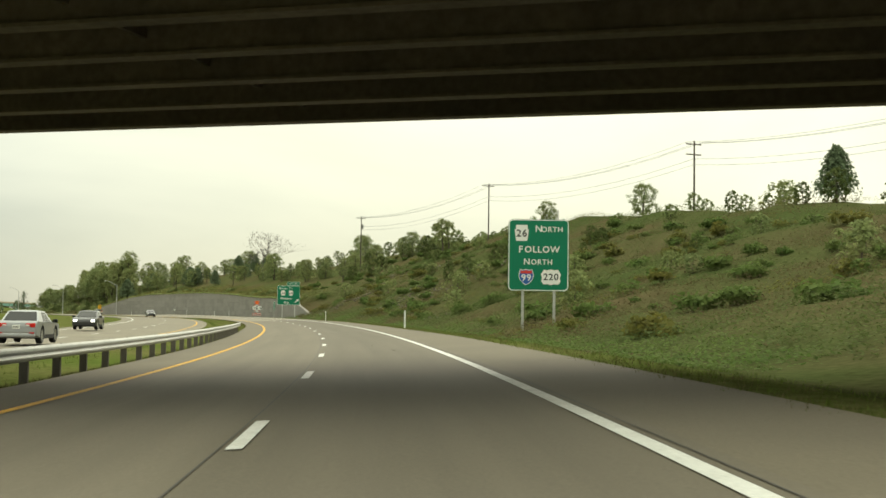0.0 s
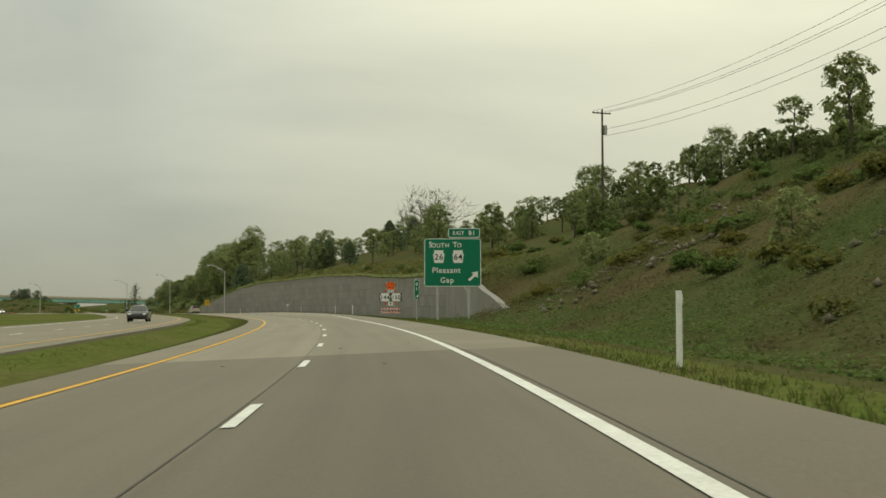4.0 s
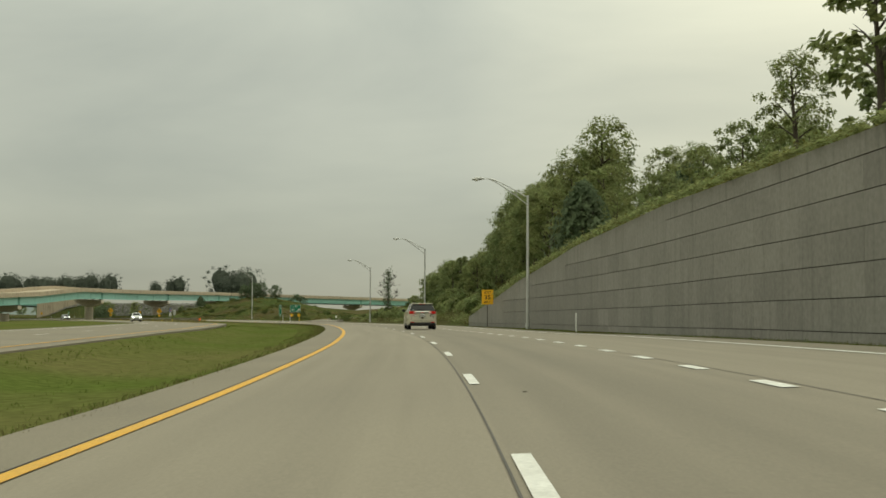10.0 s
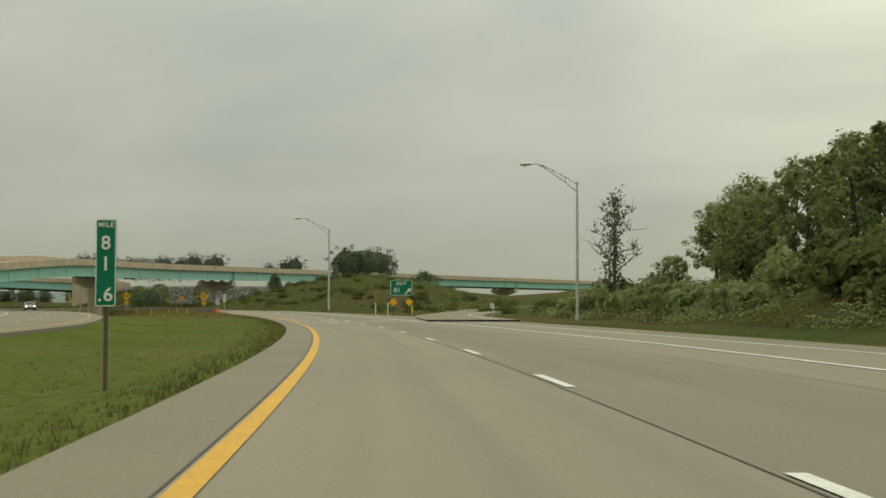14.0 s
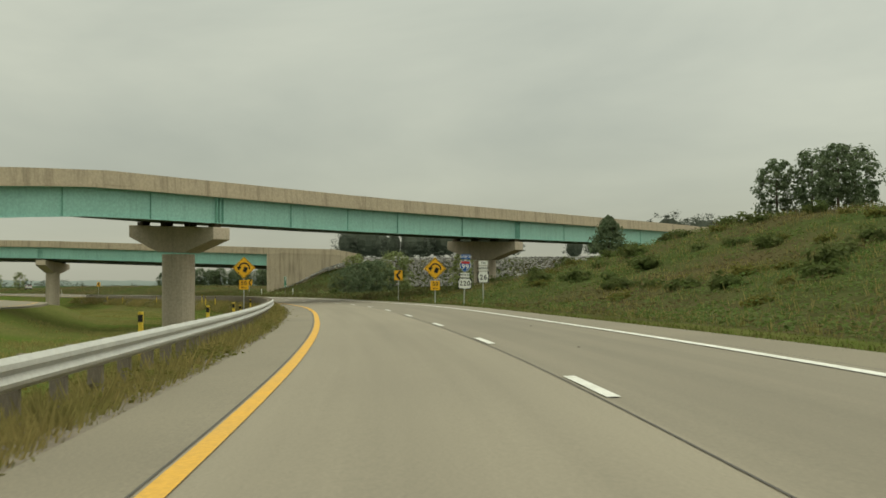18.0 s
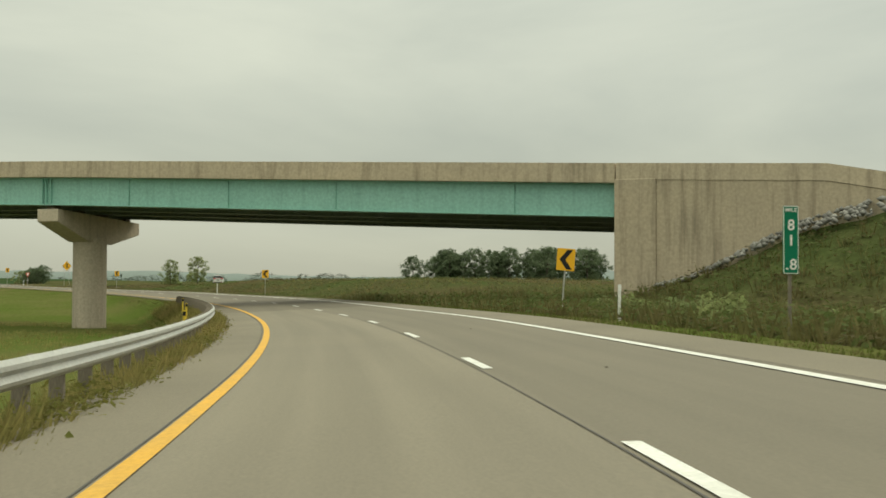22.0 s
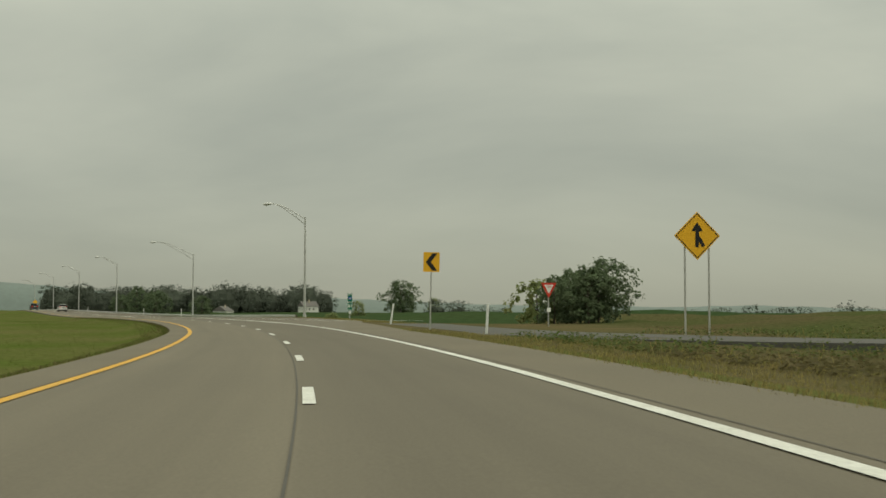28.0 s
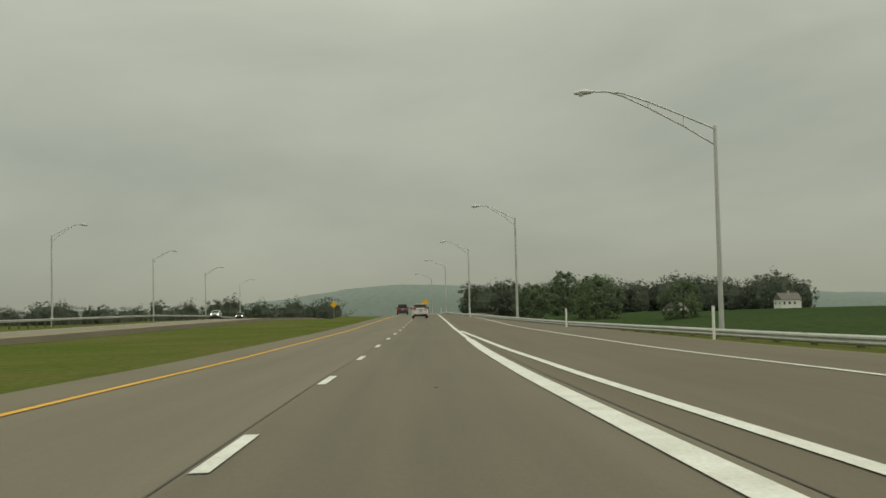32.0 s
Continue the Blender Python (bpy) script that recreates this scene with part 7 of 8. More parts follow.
w_al, w_ac = wx * B2_DIR[0] + wy * B2_DIR[1], wy * B2_DIR[0] - wx * B2_DIR[1]
bare = ((w_al > B2_END + 24) & (w_ac > -10.5)) | ((w_al > B2_END + 1) & (w_ac > -2.8))
s, d = s[~bare], d[~bare]
leafy_cover("bank_weeds", "mixed weeds on the bank below the abutment", WEED, s[::2], d[::2], R.uniform(0.3, 0.8, len(s[::2])), 5, 0.2, 37)
s2, d2 = patch(7000, 845, 935, 7.5, 30)
leafy_cover("bank_brown_weeds", "brown dry weeds on the bank below the abutment", BROWN_WEED, s2, d2, R.uniform(0.15, 0.5, len(s2)), 4, 0.18, 61)
cover("bank_grass", "dry tall grass on the bank below the abutment", DRY_GRASS, s[1::2], d[1::2], R.uniform(0.4, 0.9, len(s[1::2])), 0.4, 6, 38)
s, d = patch(15000, 960, 1146, 8.5, 50, 1.5)
off_ramp = np.abs(d - np.interp(s, [q[0] for q in JOIN], [q[1] for q in JOIN])) > 5.2
s, d = s[off_ramp], d[off_ramp]
tone = wobble(s, d, 11.0, 2.0) + 0.6 * wobble(s, d, 4.0, 1.0) + R.normal(0, 0.3, len(s))
for name, lab, mat, pick in (("meadow_weeds", "brown seeding weeds over the meadow beside the ramp", MEADOW_WEED, tone > -0.1), ("meadow_green_weeds", "green weeds over the meadow beside the ramp", WEED, tone <= -0.1)):
    leafy_cover(name, lab, mat, s[pick], d[pick], R.uniform(0.12, 0.36, pick.sum()), 9, 0.12, 39)
s, d = s[::4], d[::4]
cover("meadow_grass", "straw-coloured meadow grass beside the ramp", STRAW, s, d, R.uniform(0.2, 0.4, len(s)), 0.35, 5, 40)
# verges and median
s = R.uniform(-20, 1260, 46000)
d = edge_left(s) - 0.03 - 9.0 * R.random(len(s)) ** 1.25
keep = d > opposite(s) + 0.4
cover("median_grass", "mown green grass of the median", GRASS, s[keep], d[keep], R.uniform(0.05, 0.13, keep.sum()), 0.12, 4, 41)
s = R.uniform(-20, 1260, 22000)
d = edge_left(s) - 2.2 * R.random(len(s)) ** 1.6
cover("median_edge_grass", "dry grass along the shoulder edge", DRY_GRASS, s, d, R.uniform(0.05, 0.15, len(s)), 0.08, 5, 42)
s = R.uniform(0, 1146, 32000)
d = edge_right(s) - 0.1 + 4.2 * R.random(len(s)) ** 1.3
keep = (s < 625) | ((s > 700) & (s < 1085))
cover("verge_grass", "green and straw grass of the right verge", GRASS, s[keep], d[keep], R.uniform(0.05, 0.16, keep.sum()), 0.16, 4, 43)
s = R.uniform(0, 1146, 20000)
d = edge_right(s) - 0.1 + 2.0 * R.random(len(s)) ** 1.4
keep = (s < 625) | (s > 690)
cover("verge_edge_grass", "dry grass along the right shoulder", DRY_GRASS, s[keep], d[keep], R.uniform(0.05, 0.15, keep.sum()), 0.16, 4, 44)
s = R.uniform(1086, 1240, 9000)
d = edge_right(s) - 0.05 + 4.5 * R.random(len(s)) ** 1.4
ramp_d = np.interp(s, [q[0] for q in JOIN], [q[1] for q in JOIN])
keep = (s > 1176) | (d < ramp_d - 4.6) | (d > ramp_d + 3.4)
cover("dry_verge_grass", "dry orange-brown grass beside the joining ramp", STRAW, s[keep], d[keep], R.uniform(0.06, 0.2, keep.sum()), 0.16, 5, 48)
# weeds under the median rail
s = R.uniform(696, 972, 15000)
d = edge_left(s) - 0.12 - 2.3 * R.random(len(s))
clumps = wobble(s, d, 3.0, 6.0) + R.normal(0, 0.5, len(s)) > -0.35
grown = np.clip((edge_left(s) - d) / 0.5, 0.35, 1.0)
cover("rail_grass", "tall straw grass under the guard rail", STRAW, s[clumps], d[clumps], grown[clumps] * R.uniform(0.25, 0.52, clumps.sum()), 0.22, 10, 45, 0.5)
leafy_cover("rail_weeds", "green weeds under the guard rail", GOLDENROD, s[~clumps], d[~clumps], grown[~clumps] * R.uniform(0.15, 0.42, (~clumps).sum()), 7, 0.09, 46)
s = R.uniform(690, 975, 16000)
d = edge_left(s) - 2.6 - 14.0 * R.random(len(s)) ** 1.3
rank = (wobble(s, d, 6.0, 2.0) + R.normal(0, 0.4, len(s)) > -0.1) & (d > opposite(s) + 0.8)
cover("median_rank_grass", "uneven straw and green grass in the dip of the median", STRAW, s[rank], d[rank], R.uniform(0.08, 0.3, rank.sum()), 0.3, 5, 47, 0.6)
# loose rock on the cut and riprap below the approach


def rocks(name, label, mat, pts, sizes, seed):
    r = np.random.default_rng(seed)
    unit = np.array([(1, 0, 0), (-1, 0, 0), (0, 1, 0), (0, -1, 0), (0, 0, 1), (0, 0, -1)], float)
    tri = np.array([(0, 2, 4), (2, 1, 4), (1, 3, 4), (3, 0, 4), (2, 0, 5), (1, 2, 5), (3, 1, 5), (0, 3, 5)])
    n = len(pts)
    shape = unit[None] * r.uniform(0.55, 1.2, (n, 6, 1)) * (sizes[:, None, None]) * np.array([1.2, 1.0, 0.75])
    a = r.uniform(0, 6.283, n)
    c, q = np.cos(a), np.sin(a)
    rot = np.zeros((n, 3, 3))
    rot[:, 0, 0], rot[:, 0, 1], rot[:, 1, 0], rot[:, 1, 1], rot[:, 2, 2] = c, -q, q, c, 1
    v = np.einsum("nij,nkj->nki", rot, shape) + pts[:, None, :]
    return thing(name, label, "rocks", kind="stuff", data=fast_mesh(name, v.reshape(-1, 3), (tri[None] + 6 * np.arange(n)[:, None, None]).reshape(-1, 3), mat))


s, d = patch(1500, 130, 262, 13, 34)
keep = wobble(s, d, 9.0, 3.0) > 0.25
P3 = np.array([tuple(spot(a, b, 0.05)) for a, b in zip(s[keep], d[keep])])
rocks("hillside_rocks", "loose pale rock showing between the weeds", BARE_ROCK, P3, R.uniform(0.1, 0.34, len(P3)), 51)
ux = np.array(B2_DIR)
nx = np.array([-ux[1], ux[0]])
al, ac = R.uniform(B2_END + 3, B2_END + 95, 9000), R.uniform(-10.5, -0.4, 9000)
xy = np.array(B2_AT) + al[:, None] * ux + ac[:, None] * nx
strip = (al > B2_END + 24) | (ac > -2.6)
al, ac, xy = al[strip], ac[strip], xy[strip]
P3 = np.stack([xy[:, 0], xy[:, 1], np.interp(ac, (-12.8, -0.8, 0), (0.2, 6.3, 6.35)) * np.interp(al, (B2_END, B2_END + 5, B2_END + 11, B2_END + 17), (0.06, 0.25, 0.74, 1.0)) + 0.7], 1)
rocks("riprap", "pale grey riprap stones on the bank by the abutment", STONE, P3, R.uniform(0.12, 0.3, len(P3)), 52)

# ---- far ridges ----


def ridge(name, label, place, bearings, dist, heights):
    verts, faces = [], []
    n = 140
    r = np.random.default_rng(int(dist))
    for k in range(n):
        b = bearings[0] + (bearings[1] - bearings[0]) * k / (n - 1)
        hgt = float(np.interp(b, [q[0] for q in heights], [q[1] for q in heights])) + 1.2 * math.sin(b * 3.1) + r.normal(0, 0.5)
        q = radians(b)
        for out, up in ((0, -12), (40, hgt * 0.55), (130, hgt), (900, hgt * 0.5)):
            verts.append((place[0] - math.sin(q) * (dist + out), place[1] + math.cos(q) * (dist + out), up))
    for k in range(n - 1):
        for j in range(3):
            a = k * 4 + j
            faces.append((a, a + 4, a + 5, a + 1))
    return thing(name, label, "hills", kind="structure", data=mesh_of(name, verts, faces, HAZED_RIDGE, True))


x0, y0 = (float(v) for v in line(504)[:2])
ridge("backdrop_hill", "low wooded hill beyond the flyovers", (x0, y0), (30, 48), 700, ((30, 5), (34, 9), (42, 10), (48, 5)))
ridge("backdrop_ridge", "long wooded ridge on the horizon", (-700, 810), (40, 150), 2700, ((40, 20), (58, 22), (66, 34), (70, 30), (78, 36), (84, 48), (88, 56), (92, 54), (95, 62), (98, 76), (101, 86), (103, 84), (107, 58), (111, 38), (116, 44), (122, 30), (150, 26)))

# ---- houses by the far wood ----


def house(s, d, w, l, tall, turn, label):
    p = thing("house", label, "house", soil(s, d, 0.2) @ Matrix.Rotation(radians(turn), 4, "Z"))
    part("wall", box(-w / 2, w / 2, -l / 2, l / 2, -6, tall), SIDING, p)
    part("roof", slab([(-w / 2 - 0.4, tall), (0, tall + w * 0.38), (w / 2 + 0.4, tall)], -l / 2 - 0.4, l / 2 + 0.4), ROOF_SHINGLE, p)
    part("chimney", box(0.6, 1.3, -0.4, 0.4, tall, tall + w * 0.38 + 0.9), PIER_CONCRETE, p)
    for x in (-w / 2 - 0.03, w / 2 + 0.03):
        for yy in np.arange(-l / 2 + 1.2, l / 2 - 0.8, 2.4):
            win = part("window", box(x - 0.03, x + 0.03, yy - 0.5, yy + 0.5, tall - 2.1, tall - 0.8), SIDING, p)
            part("pane", box(x - 0.05, x + 0.05, yy - 0.4, yy + 0.4, tall - 2.0, tall - 0.9), GLASS_DARK, win)
    for yy in (-l / 2 - 0.03, l / 2 + 0.03):
        for x in (-w / 4, w / 4):
            win = part("window", box(x - 0.5, x + 0.5, yy - 0.03, yy + 0.03, tall - 2.1, tall - 0.8), SIDING, p)
            part("pane", box(x - 0.4, x + 0.4, yy - 0.05, yy + 0.05, tall - 2.0, tall - 0.9), GLASS_DARK, win)


house(1842, 141, 8, 17, 3.6, 75, "white single-storey house by the far wood")
house(1794, 179, 8, 9, 5.6, 20, "white two-storey farmhouse beside the trees")
house(1806, 186, 5, 9, 3.0, 80, "small white outbuilding beside the farmhouse")

# worn tar patches and small debris on the pavement
TAR = shade("tar_patch", (0.12, 0.105, 0.082), 0.9, scale=3, amount=0.4, bump=0.05)
marks = thing("tar_patches", "dark worn tar patches on the pavement", "road patch", kind="structure")
for k in range(60):
    s = rng.uniform(20, 1300)
    d = rng.choice((1.7, 1.8, -1.8, 2.6, 0.6)) + rng.uniform(-0.4, 0.4)
    r = rng.uniform(0.02, 0.06)
    ring = [(r * rng.uniform(0.5, 1.2) * math.cos(a), r * rng.uniform(1.2, 3.0) * math.sin(a)) for a in np.linspace(0, 6.28, 9)[:-1]]
    bm = bmesh.new()
    top = [bm.verts.new((x, y, 0.006)) for x, y in ring]
    low = [bm.verts.new((x * 1.05, y * 1.05, -0.01)) for x, y in ring]
    bm.faces.new(top)
    for i in range(8):
        bm.faces.new((low[i], low[(i + 1) % 8], top[(i + 1) % 8], top[i]))
    x, y, z, h = (float(v) for v in line(s))
    lift = float(bank(s)) * d
    part("patch", bm, TAR, marks, at=Matrix.Translation((x + d * math.cos(h), y + d * math.sin(h), z + lift + 0.004)) @ Matrix.Rotation(h, 4, "Z"))

# bare soil under the median rail
rows, quads = [], []
stations = np.arange(700, 968, 1.5)
for i, s in enumerate(stations):
    x, y, z, h = (float(v) for v in line(s))
    for k, d in enumerate((float(edge_left(s)) + 0.05, -5.4, -6.0, -6.6 - 0.5 * math.sin(s * 0.7))):
        up = float(rise(s, d)) + 0.012 - (0.03 if k == 0 else 0.0)
        rows.append((x + d * math.cos(h), y + d * math.sin(h), z + up))
        if i and k:
            a = i * 4 + k
            quads.append((a - 1, a, a - 4, a - 5))
thing("soil_strip", "bare brown soil strip under the guard rail", "soil", kind="structure", data=mesh_of("soil_strip", rows, quads, DIRT))

# ---- vehicles: own +y is the front, the ground at z = 0 ----


def wheel_arc(y, r=0.43, zc=0.36, low=0.26):
    a0 = math.asin((low - zc) / r)
    return [(y + r * math.cos(a), zc + r * math.sin(a)) for a in np.linspace(a0, math.pi - a0, 15)]


def car_shell(half, width, belt, hood, cowl, tail, base, sill=0.26):
    """The painted lower body: a side outline with wheel arches, rounded over its width."""
    out = [(-half + 0.04, 0.36), (-half, 0.52), (-half + 0.015, 0.74), (-half + 0.05, tail - 0.08), (-half + 0.12, tail)]
    out += [(-half + 0.34, tail + (belt - tail) * 0.5), (cowl - 0.9, belt), (cowl, belt - 0.01), (cowl + 0.45, hood + 0.03), (half - 0.34, hood - 0.03), (half - 0.2, hood - 0.06), (half - 0.05, hood - 0.17), (half, hood - 0.34), (half, 0.48), (half - 0.06, 0.32)]
    out += [(half - 0.34, sill + 0.02), (base + 0.44, sill)] + wheel_arc(base, low=sill) + [(base - 0.5, sill), (-base + 0.5, sill)] + wheel_arc(-base, low=sill) + [(-base - 0.45, sill + 0.01), (-half + 0.34, sill + 0.04)]
    cy, cz = 0.0, 0.68
    w = width / 2
    bm = bmesh.new()
    rows = []
    for x, q in ((-w, 0.955), (-w + 0.015, 0.975), (-w + 0.06, 0.992), (-w + 0.14, 1.0), (w - 0.14, 1.0), (w - 0.06, 0.992), (w - 0.015, 0.975), (w, 0.955)):
        ring = []
        for y, z in out:
            arch = any(abs(math.hypot(y - b, z - 0.36) - 0.43) < 0.01 for b in (base, -base))
            yy, zz = (y, z) if arch or z <= sill + 0.05 else (cy + (y - cy) * (1 - (1 - q) * 0.5), cz + (z - cz) * q)
            k = 1 - 0.1 * max(0.0, (abs(yy) - half + 0.34) / 0.34) ** 2
            ring.append(bm.verts.new((x * k, yy, zz)))
        rows.append(ring)
    n = len(out)
    for a, b in zip(rows, rows[1:]):
        for i in range(n):
            bm.faces.new((a[i], a[(i + 1) % n], b[(i + 1) % n], b[i]))
    bm.faces.new(rows[0][::-1])
    bm.faces.new(rows[-1])
    cut = (half - 0.34) * 0.9775 - 0.005
    for y in (-cut, cut):
        bmesh.ops.bisect_plane(bm, geom=bm.verts[:] + bm.edges[:] + bm.faces[:], dist=1e-4, plane_co=(0, y, 0), plane_no=(0, 1, 0))
    return bm


def cabin_faces(lw, uw, zb, zt, yr, yf, tr, tf):
    """Corner points of the cabin's faces: lower left, lower right, upper right, upper left, seen from outside."""
    a, b, c, d = Vector((-lw, yr, zb)), Vector((lw, yr, zb)), Vector((uw, tr, zt)), Vector((-uw, tr, zt))
    e, f, g, h = Vector((lw, yf, zb)), Vector((-lw, yf, zb)), Vector((-uw, tf, zt)), Vector((uw, tf, zt))
    return {"rear": (a, b, c, d), "front": (e, f, g, h), "left": (f, a, d, g), "right": (b, e, h, c), "top": (d, c, h, g)}


def pane(corners, us, vs, out=0.012, slant=(0.0, 0.0)):
    """A thin plate lying on a face between u's and v's; slant moves its upper corners along u."""
    p, q, r, s = corners
    n = (q - p).cross(s - p).normalized()

    def at(u, v):
        return p * (1 - u) * (1 - v) + q * u * (1 - v) + r * u * v + s * (1 - u) * v

    pts = [at(us[0], vs[0]), at(us[1], vs[0]), at(us[1] + slant[1], vs[1]), at(us[0] + slant[0], vs[1])]
    bm = bmesh.new()
    a = [bm.verts.new(v - n * 0.03) for v in pts]
    mid = sum(pts, Vector()) / 4
    b = [bm.verts.new(v + n * out + (mid - v).normalized() * 0.012) for v in pts]
    bm.faces.new(a[::-1])
    bm.faces.new(b)
    for i in range(4):
        bm.faces.new((a[i], a[(i + 1) % 4], b[(i + 1) % 4], b[i]))
    return bm


def road_wheel(parent, x, y, r=0.36):
    side = -1 if x < 0 else 1
    w = part("wheel", tube([(-0.08, 0, 0), (0.08, 0, 0)], r * 0.6, 20), TRIM, parent, at=Matrix.Translation((x, y, r)))
    prof = [(-0.115, r * 0.66), (-0.115, r * 0.93), (-0.085, r), (0.085, r), (0.115, r * 0.93), (0.115, r * 0.66)]
    bm = bmesh.new()
    n = 28
    rings = [[bm.verts.new((px, math.cos(6.2832 * k / n) * pr, math.sin(6.2832 * k / n) * pr)) for k in range(n)] for px, pr in prof]
    for a, b in zip(rings, rings[1:] + rings[:1]):
        for k in range(n):
            bm.faces.new((a[k], a[(k + 1) % n], b[(k + 1) % n], b[k]))
    part("tyre", bm, RUBBER, w)
    rim = bmesh.new()
    for px, r0, r1 in ((0.112, r * 0.58, r * 0.665),):
        o = [[rim.verts.new((side * (px - dx), math.cos(6.2832 * k / n) * q, math.sin(6.2832 * k / n) * q)) for k in range(n)] for q, dx in ((r1, 0.0), (r0, 0.0), (r0, 0.05))]
        for a, b in zip(o, o[1:]):
            for k in range(n):
                rim.faces.new((a[k], a[(k + 1) % n], b[(k + 1) % n], b[k]))
    part("rim", rim, ALLOY, w)
    for k in range(6):
        sp = slab([(-0.035, 0.0), (0.035, 0.0), (0.05, r * 0.61), (-0.05, r * 0.61)], 0.085, 0.105)
        part("spoke", sp, ALLOY, w, at=Matrix.Rotation(k * math.pi / 3, 4, "X") @ Matrix.Rotation(radians(-90 * side), 4, "Z"))
    part("hub_cap", tube([(side * 0.08, 0, 0), (side * 0.112, 0, 0)], [0.06, 0.05], 12), ALLOY, w)


def vehicle(name, label, paint, m, kind="suv", lit=False):
    half, width, tall, belt, hood, cowl, tail, base, cab = {
        "suv": (2.35, 1.85, 1.7, 1.17, 1.04, 0.95, 1.17, 1.43, (-2.24, 0.98, -1.93, 0.18)),
        "sedan": (2.35, 1.8, 1.45, 0.93, 0.88, 1.0, 0.98, 1.38, (-1.75, 1.05, -1.05, 0.15)),
        "pickup": (2.75, 1.98, 1.85, 1.16, 1.1, 1.25, 1.14, 1.7, (-0.75, 1.3, -0.6, 0.6)),
    }[kind]
    v = thing(name, label, "car", m, group="cars on the highway")
    part("body", car_shell(half, width, belt, hood, cowl, tail, base), paint, v)
    part("underbody", box(-0.68, 0.68, -half + 0.2, half - 0.2, 0.22, 0.72, 0.03), TRIM, v)
    f = cabin_faces(width / 2 * 0.905, width / 2 * 0.71, belt - 0.03, tall - 0.06, *cab)
    bm = bmesh.new()
    vs = {}
    for key in ("rear", "front", "left", "right"):
        for c in f[key]:
            vs.setdefault(tuple(round(x, 4) for x in c), bm.verts.new(c))
    for key in ("rear", "front", "left", "right"):
        bm.faces.new([vs[tuple(round(x, 4) for x in c)] for c in f[key]])
    d, c, h, g = f["top"]
    rows = []
    for q, up in ((0.0, 0.0), (0.06, 0.032), (0.2, 0.05), (0.8, 0.05), (0.94, 0.032), (1.0, 0.0)):
        rows.append([bm.verts.new((d.lerp(c, u)).lerp(g.lerp(h, u), q) + Vector((0, 0, up * min(1.0, 4 * u * (1 - u) + 0.35) if 0 < u < 1 else 0.0))) for u in (0, 0.06, 0.3, 0.7, 0.94, 1)])
    for a, b in zip(rows, rows[1:]):
        for i in range(5):
            bm.faces.new((a[i], a[i + 1], b[i + 1], b[i]))
    bmesh.ops.remove_doubles(bm, verts=bm.verts[:], dist=0.002)
    cabin = part("cabin", bm, paint, v)
    part("rear_window", pane(f["rear"], (0.0, 1.0) if kind == "suv" else (0.05, 0.95), (0.09, 0.95)), GLASS_DARK, v, "dark tinted rear window")
    part("windscreen", pane(f["front"], (0.06, 0.94), (0.06, 0.94)), GLASS_DARK, v)
    for key, us in (("left", ((0.1, 0.4), (0.425, 0.655), (0.8, 1.0))), ("right", ((0.6, 0.9), (0.345, 0.575), (0.0, 0.2)))):
        for k, (u0, u1) in enumerate(us[:3 if kind == "suv" else 2]):
            lean = (0.055, 0.0) if key == "left" else (0.0, -0.055)
            if k == 0:
                lean = (0.1, 0.0) if key == "left" else (0.0, -0.1)
            part("side_window", pane(f[key], (u0, u1), (0.08, 0.9), slant=lean if k != 2 else (0.0, 0.0)), GLASS_DARK, v)
    w = width / 2
    for sx in (-1, 1):
        mir = part("mirror", tube([(sx * (w - 0.07), cowl - 0.25, belt + 0.03), (sx * (w + 0.03), cowl - 0.24, belt + 0.05)], 0.03, 8), TRIM, v)
        x0, x1 = sorted((sx * (w + 0.0), sx * (w + 0.2)))
        part("mirror_housing", box(x0, x1, cowl - 0.32, cowl - 0.17, belt - 0.03, belt + 0.13, 0.03), TRIM, mir)
        part("mirror_glass", box(x0 + 0.02, x1 - 0.02, cowl - 0.328, cowl - 0.322, belt - 0.01, belt + 0.11), GLASS_DARK, mir)
        x0, x1 = sorted((sx * (w - 0.05), sx * (w + 0.008)))
        part("sill_trim", box(x0, x1, -base + 0.46, base - 0.46, 0.22, 0.4, 0.015), TRIM, v)
        for yy in (-0.55, 0.35):
            part("door_handle", box(*sorted((sx * (w - 0.06), sx * (w - 0.015))), yy - 0.11, yy + 0.11, belt - 0.17, belt - 0.13, 0.012), paint, v)
        for yy in (-0.78, 0.2, 1.12):
            part("door_seam", box(*sorted((sx * (w - 0.1), sx * (w - 0.012))), yy - 0.004, yy + 0.004, 0.42, belt - 0.06), TRIM, v)
        for by in (-base, base):
            road_wheel(v, sx * (w - 0.125), by)
            arch = bmesh.new()
            pts = wheel_arc(by, 0.43, low=0.28)
            inner = wheel_arc(by, 0.40, low=0.28)
            rows2 = [[arch.verts.new((sx * xx, y, z)) for y, z in ring] for xx, ring in ((w - 0.25, pts), (w - 0.012, pts), (w - 0.012, inner), (w - 0.25, inner))]
            for a, b in zip(rows2, rows2[1:] + rows2[:1]):
                for i in range(14):
                    arch.faces.new((a[i], a[i + 1], b[i + 1], b[i]))
            part("arch_liner", arch, TRIM, v)
            if kind == "suv":
                part("wheel_flare", tube([(sx * (w - 0.02), y, z) for y, z in wheel_arc(by, 0.485, low=0.34)], 0.045, 8), paint, v)
    # rear: lamps, bumper, plate
    part("rear_bumper", box(-w + 0.1, w - 0.1, -half - 0.03, -half + 0.4, 0.27, 0.45, 0.05), TRIM if kind == "suv" else paint, v, "black plastic rear bumper" if kind == "suv" else "")
    part("front_bumper", box(-w + 0.13, w - 0.13, half - 0.3, half + 0.025, 0.27, 0.48, 0.05), TRIM, v)
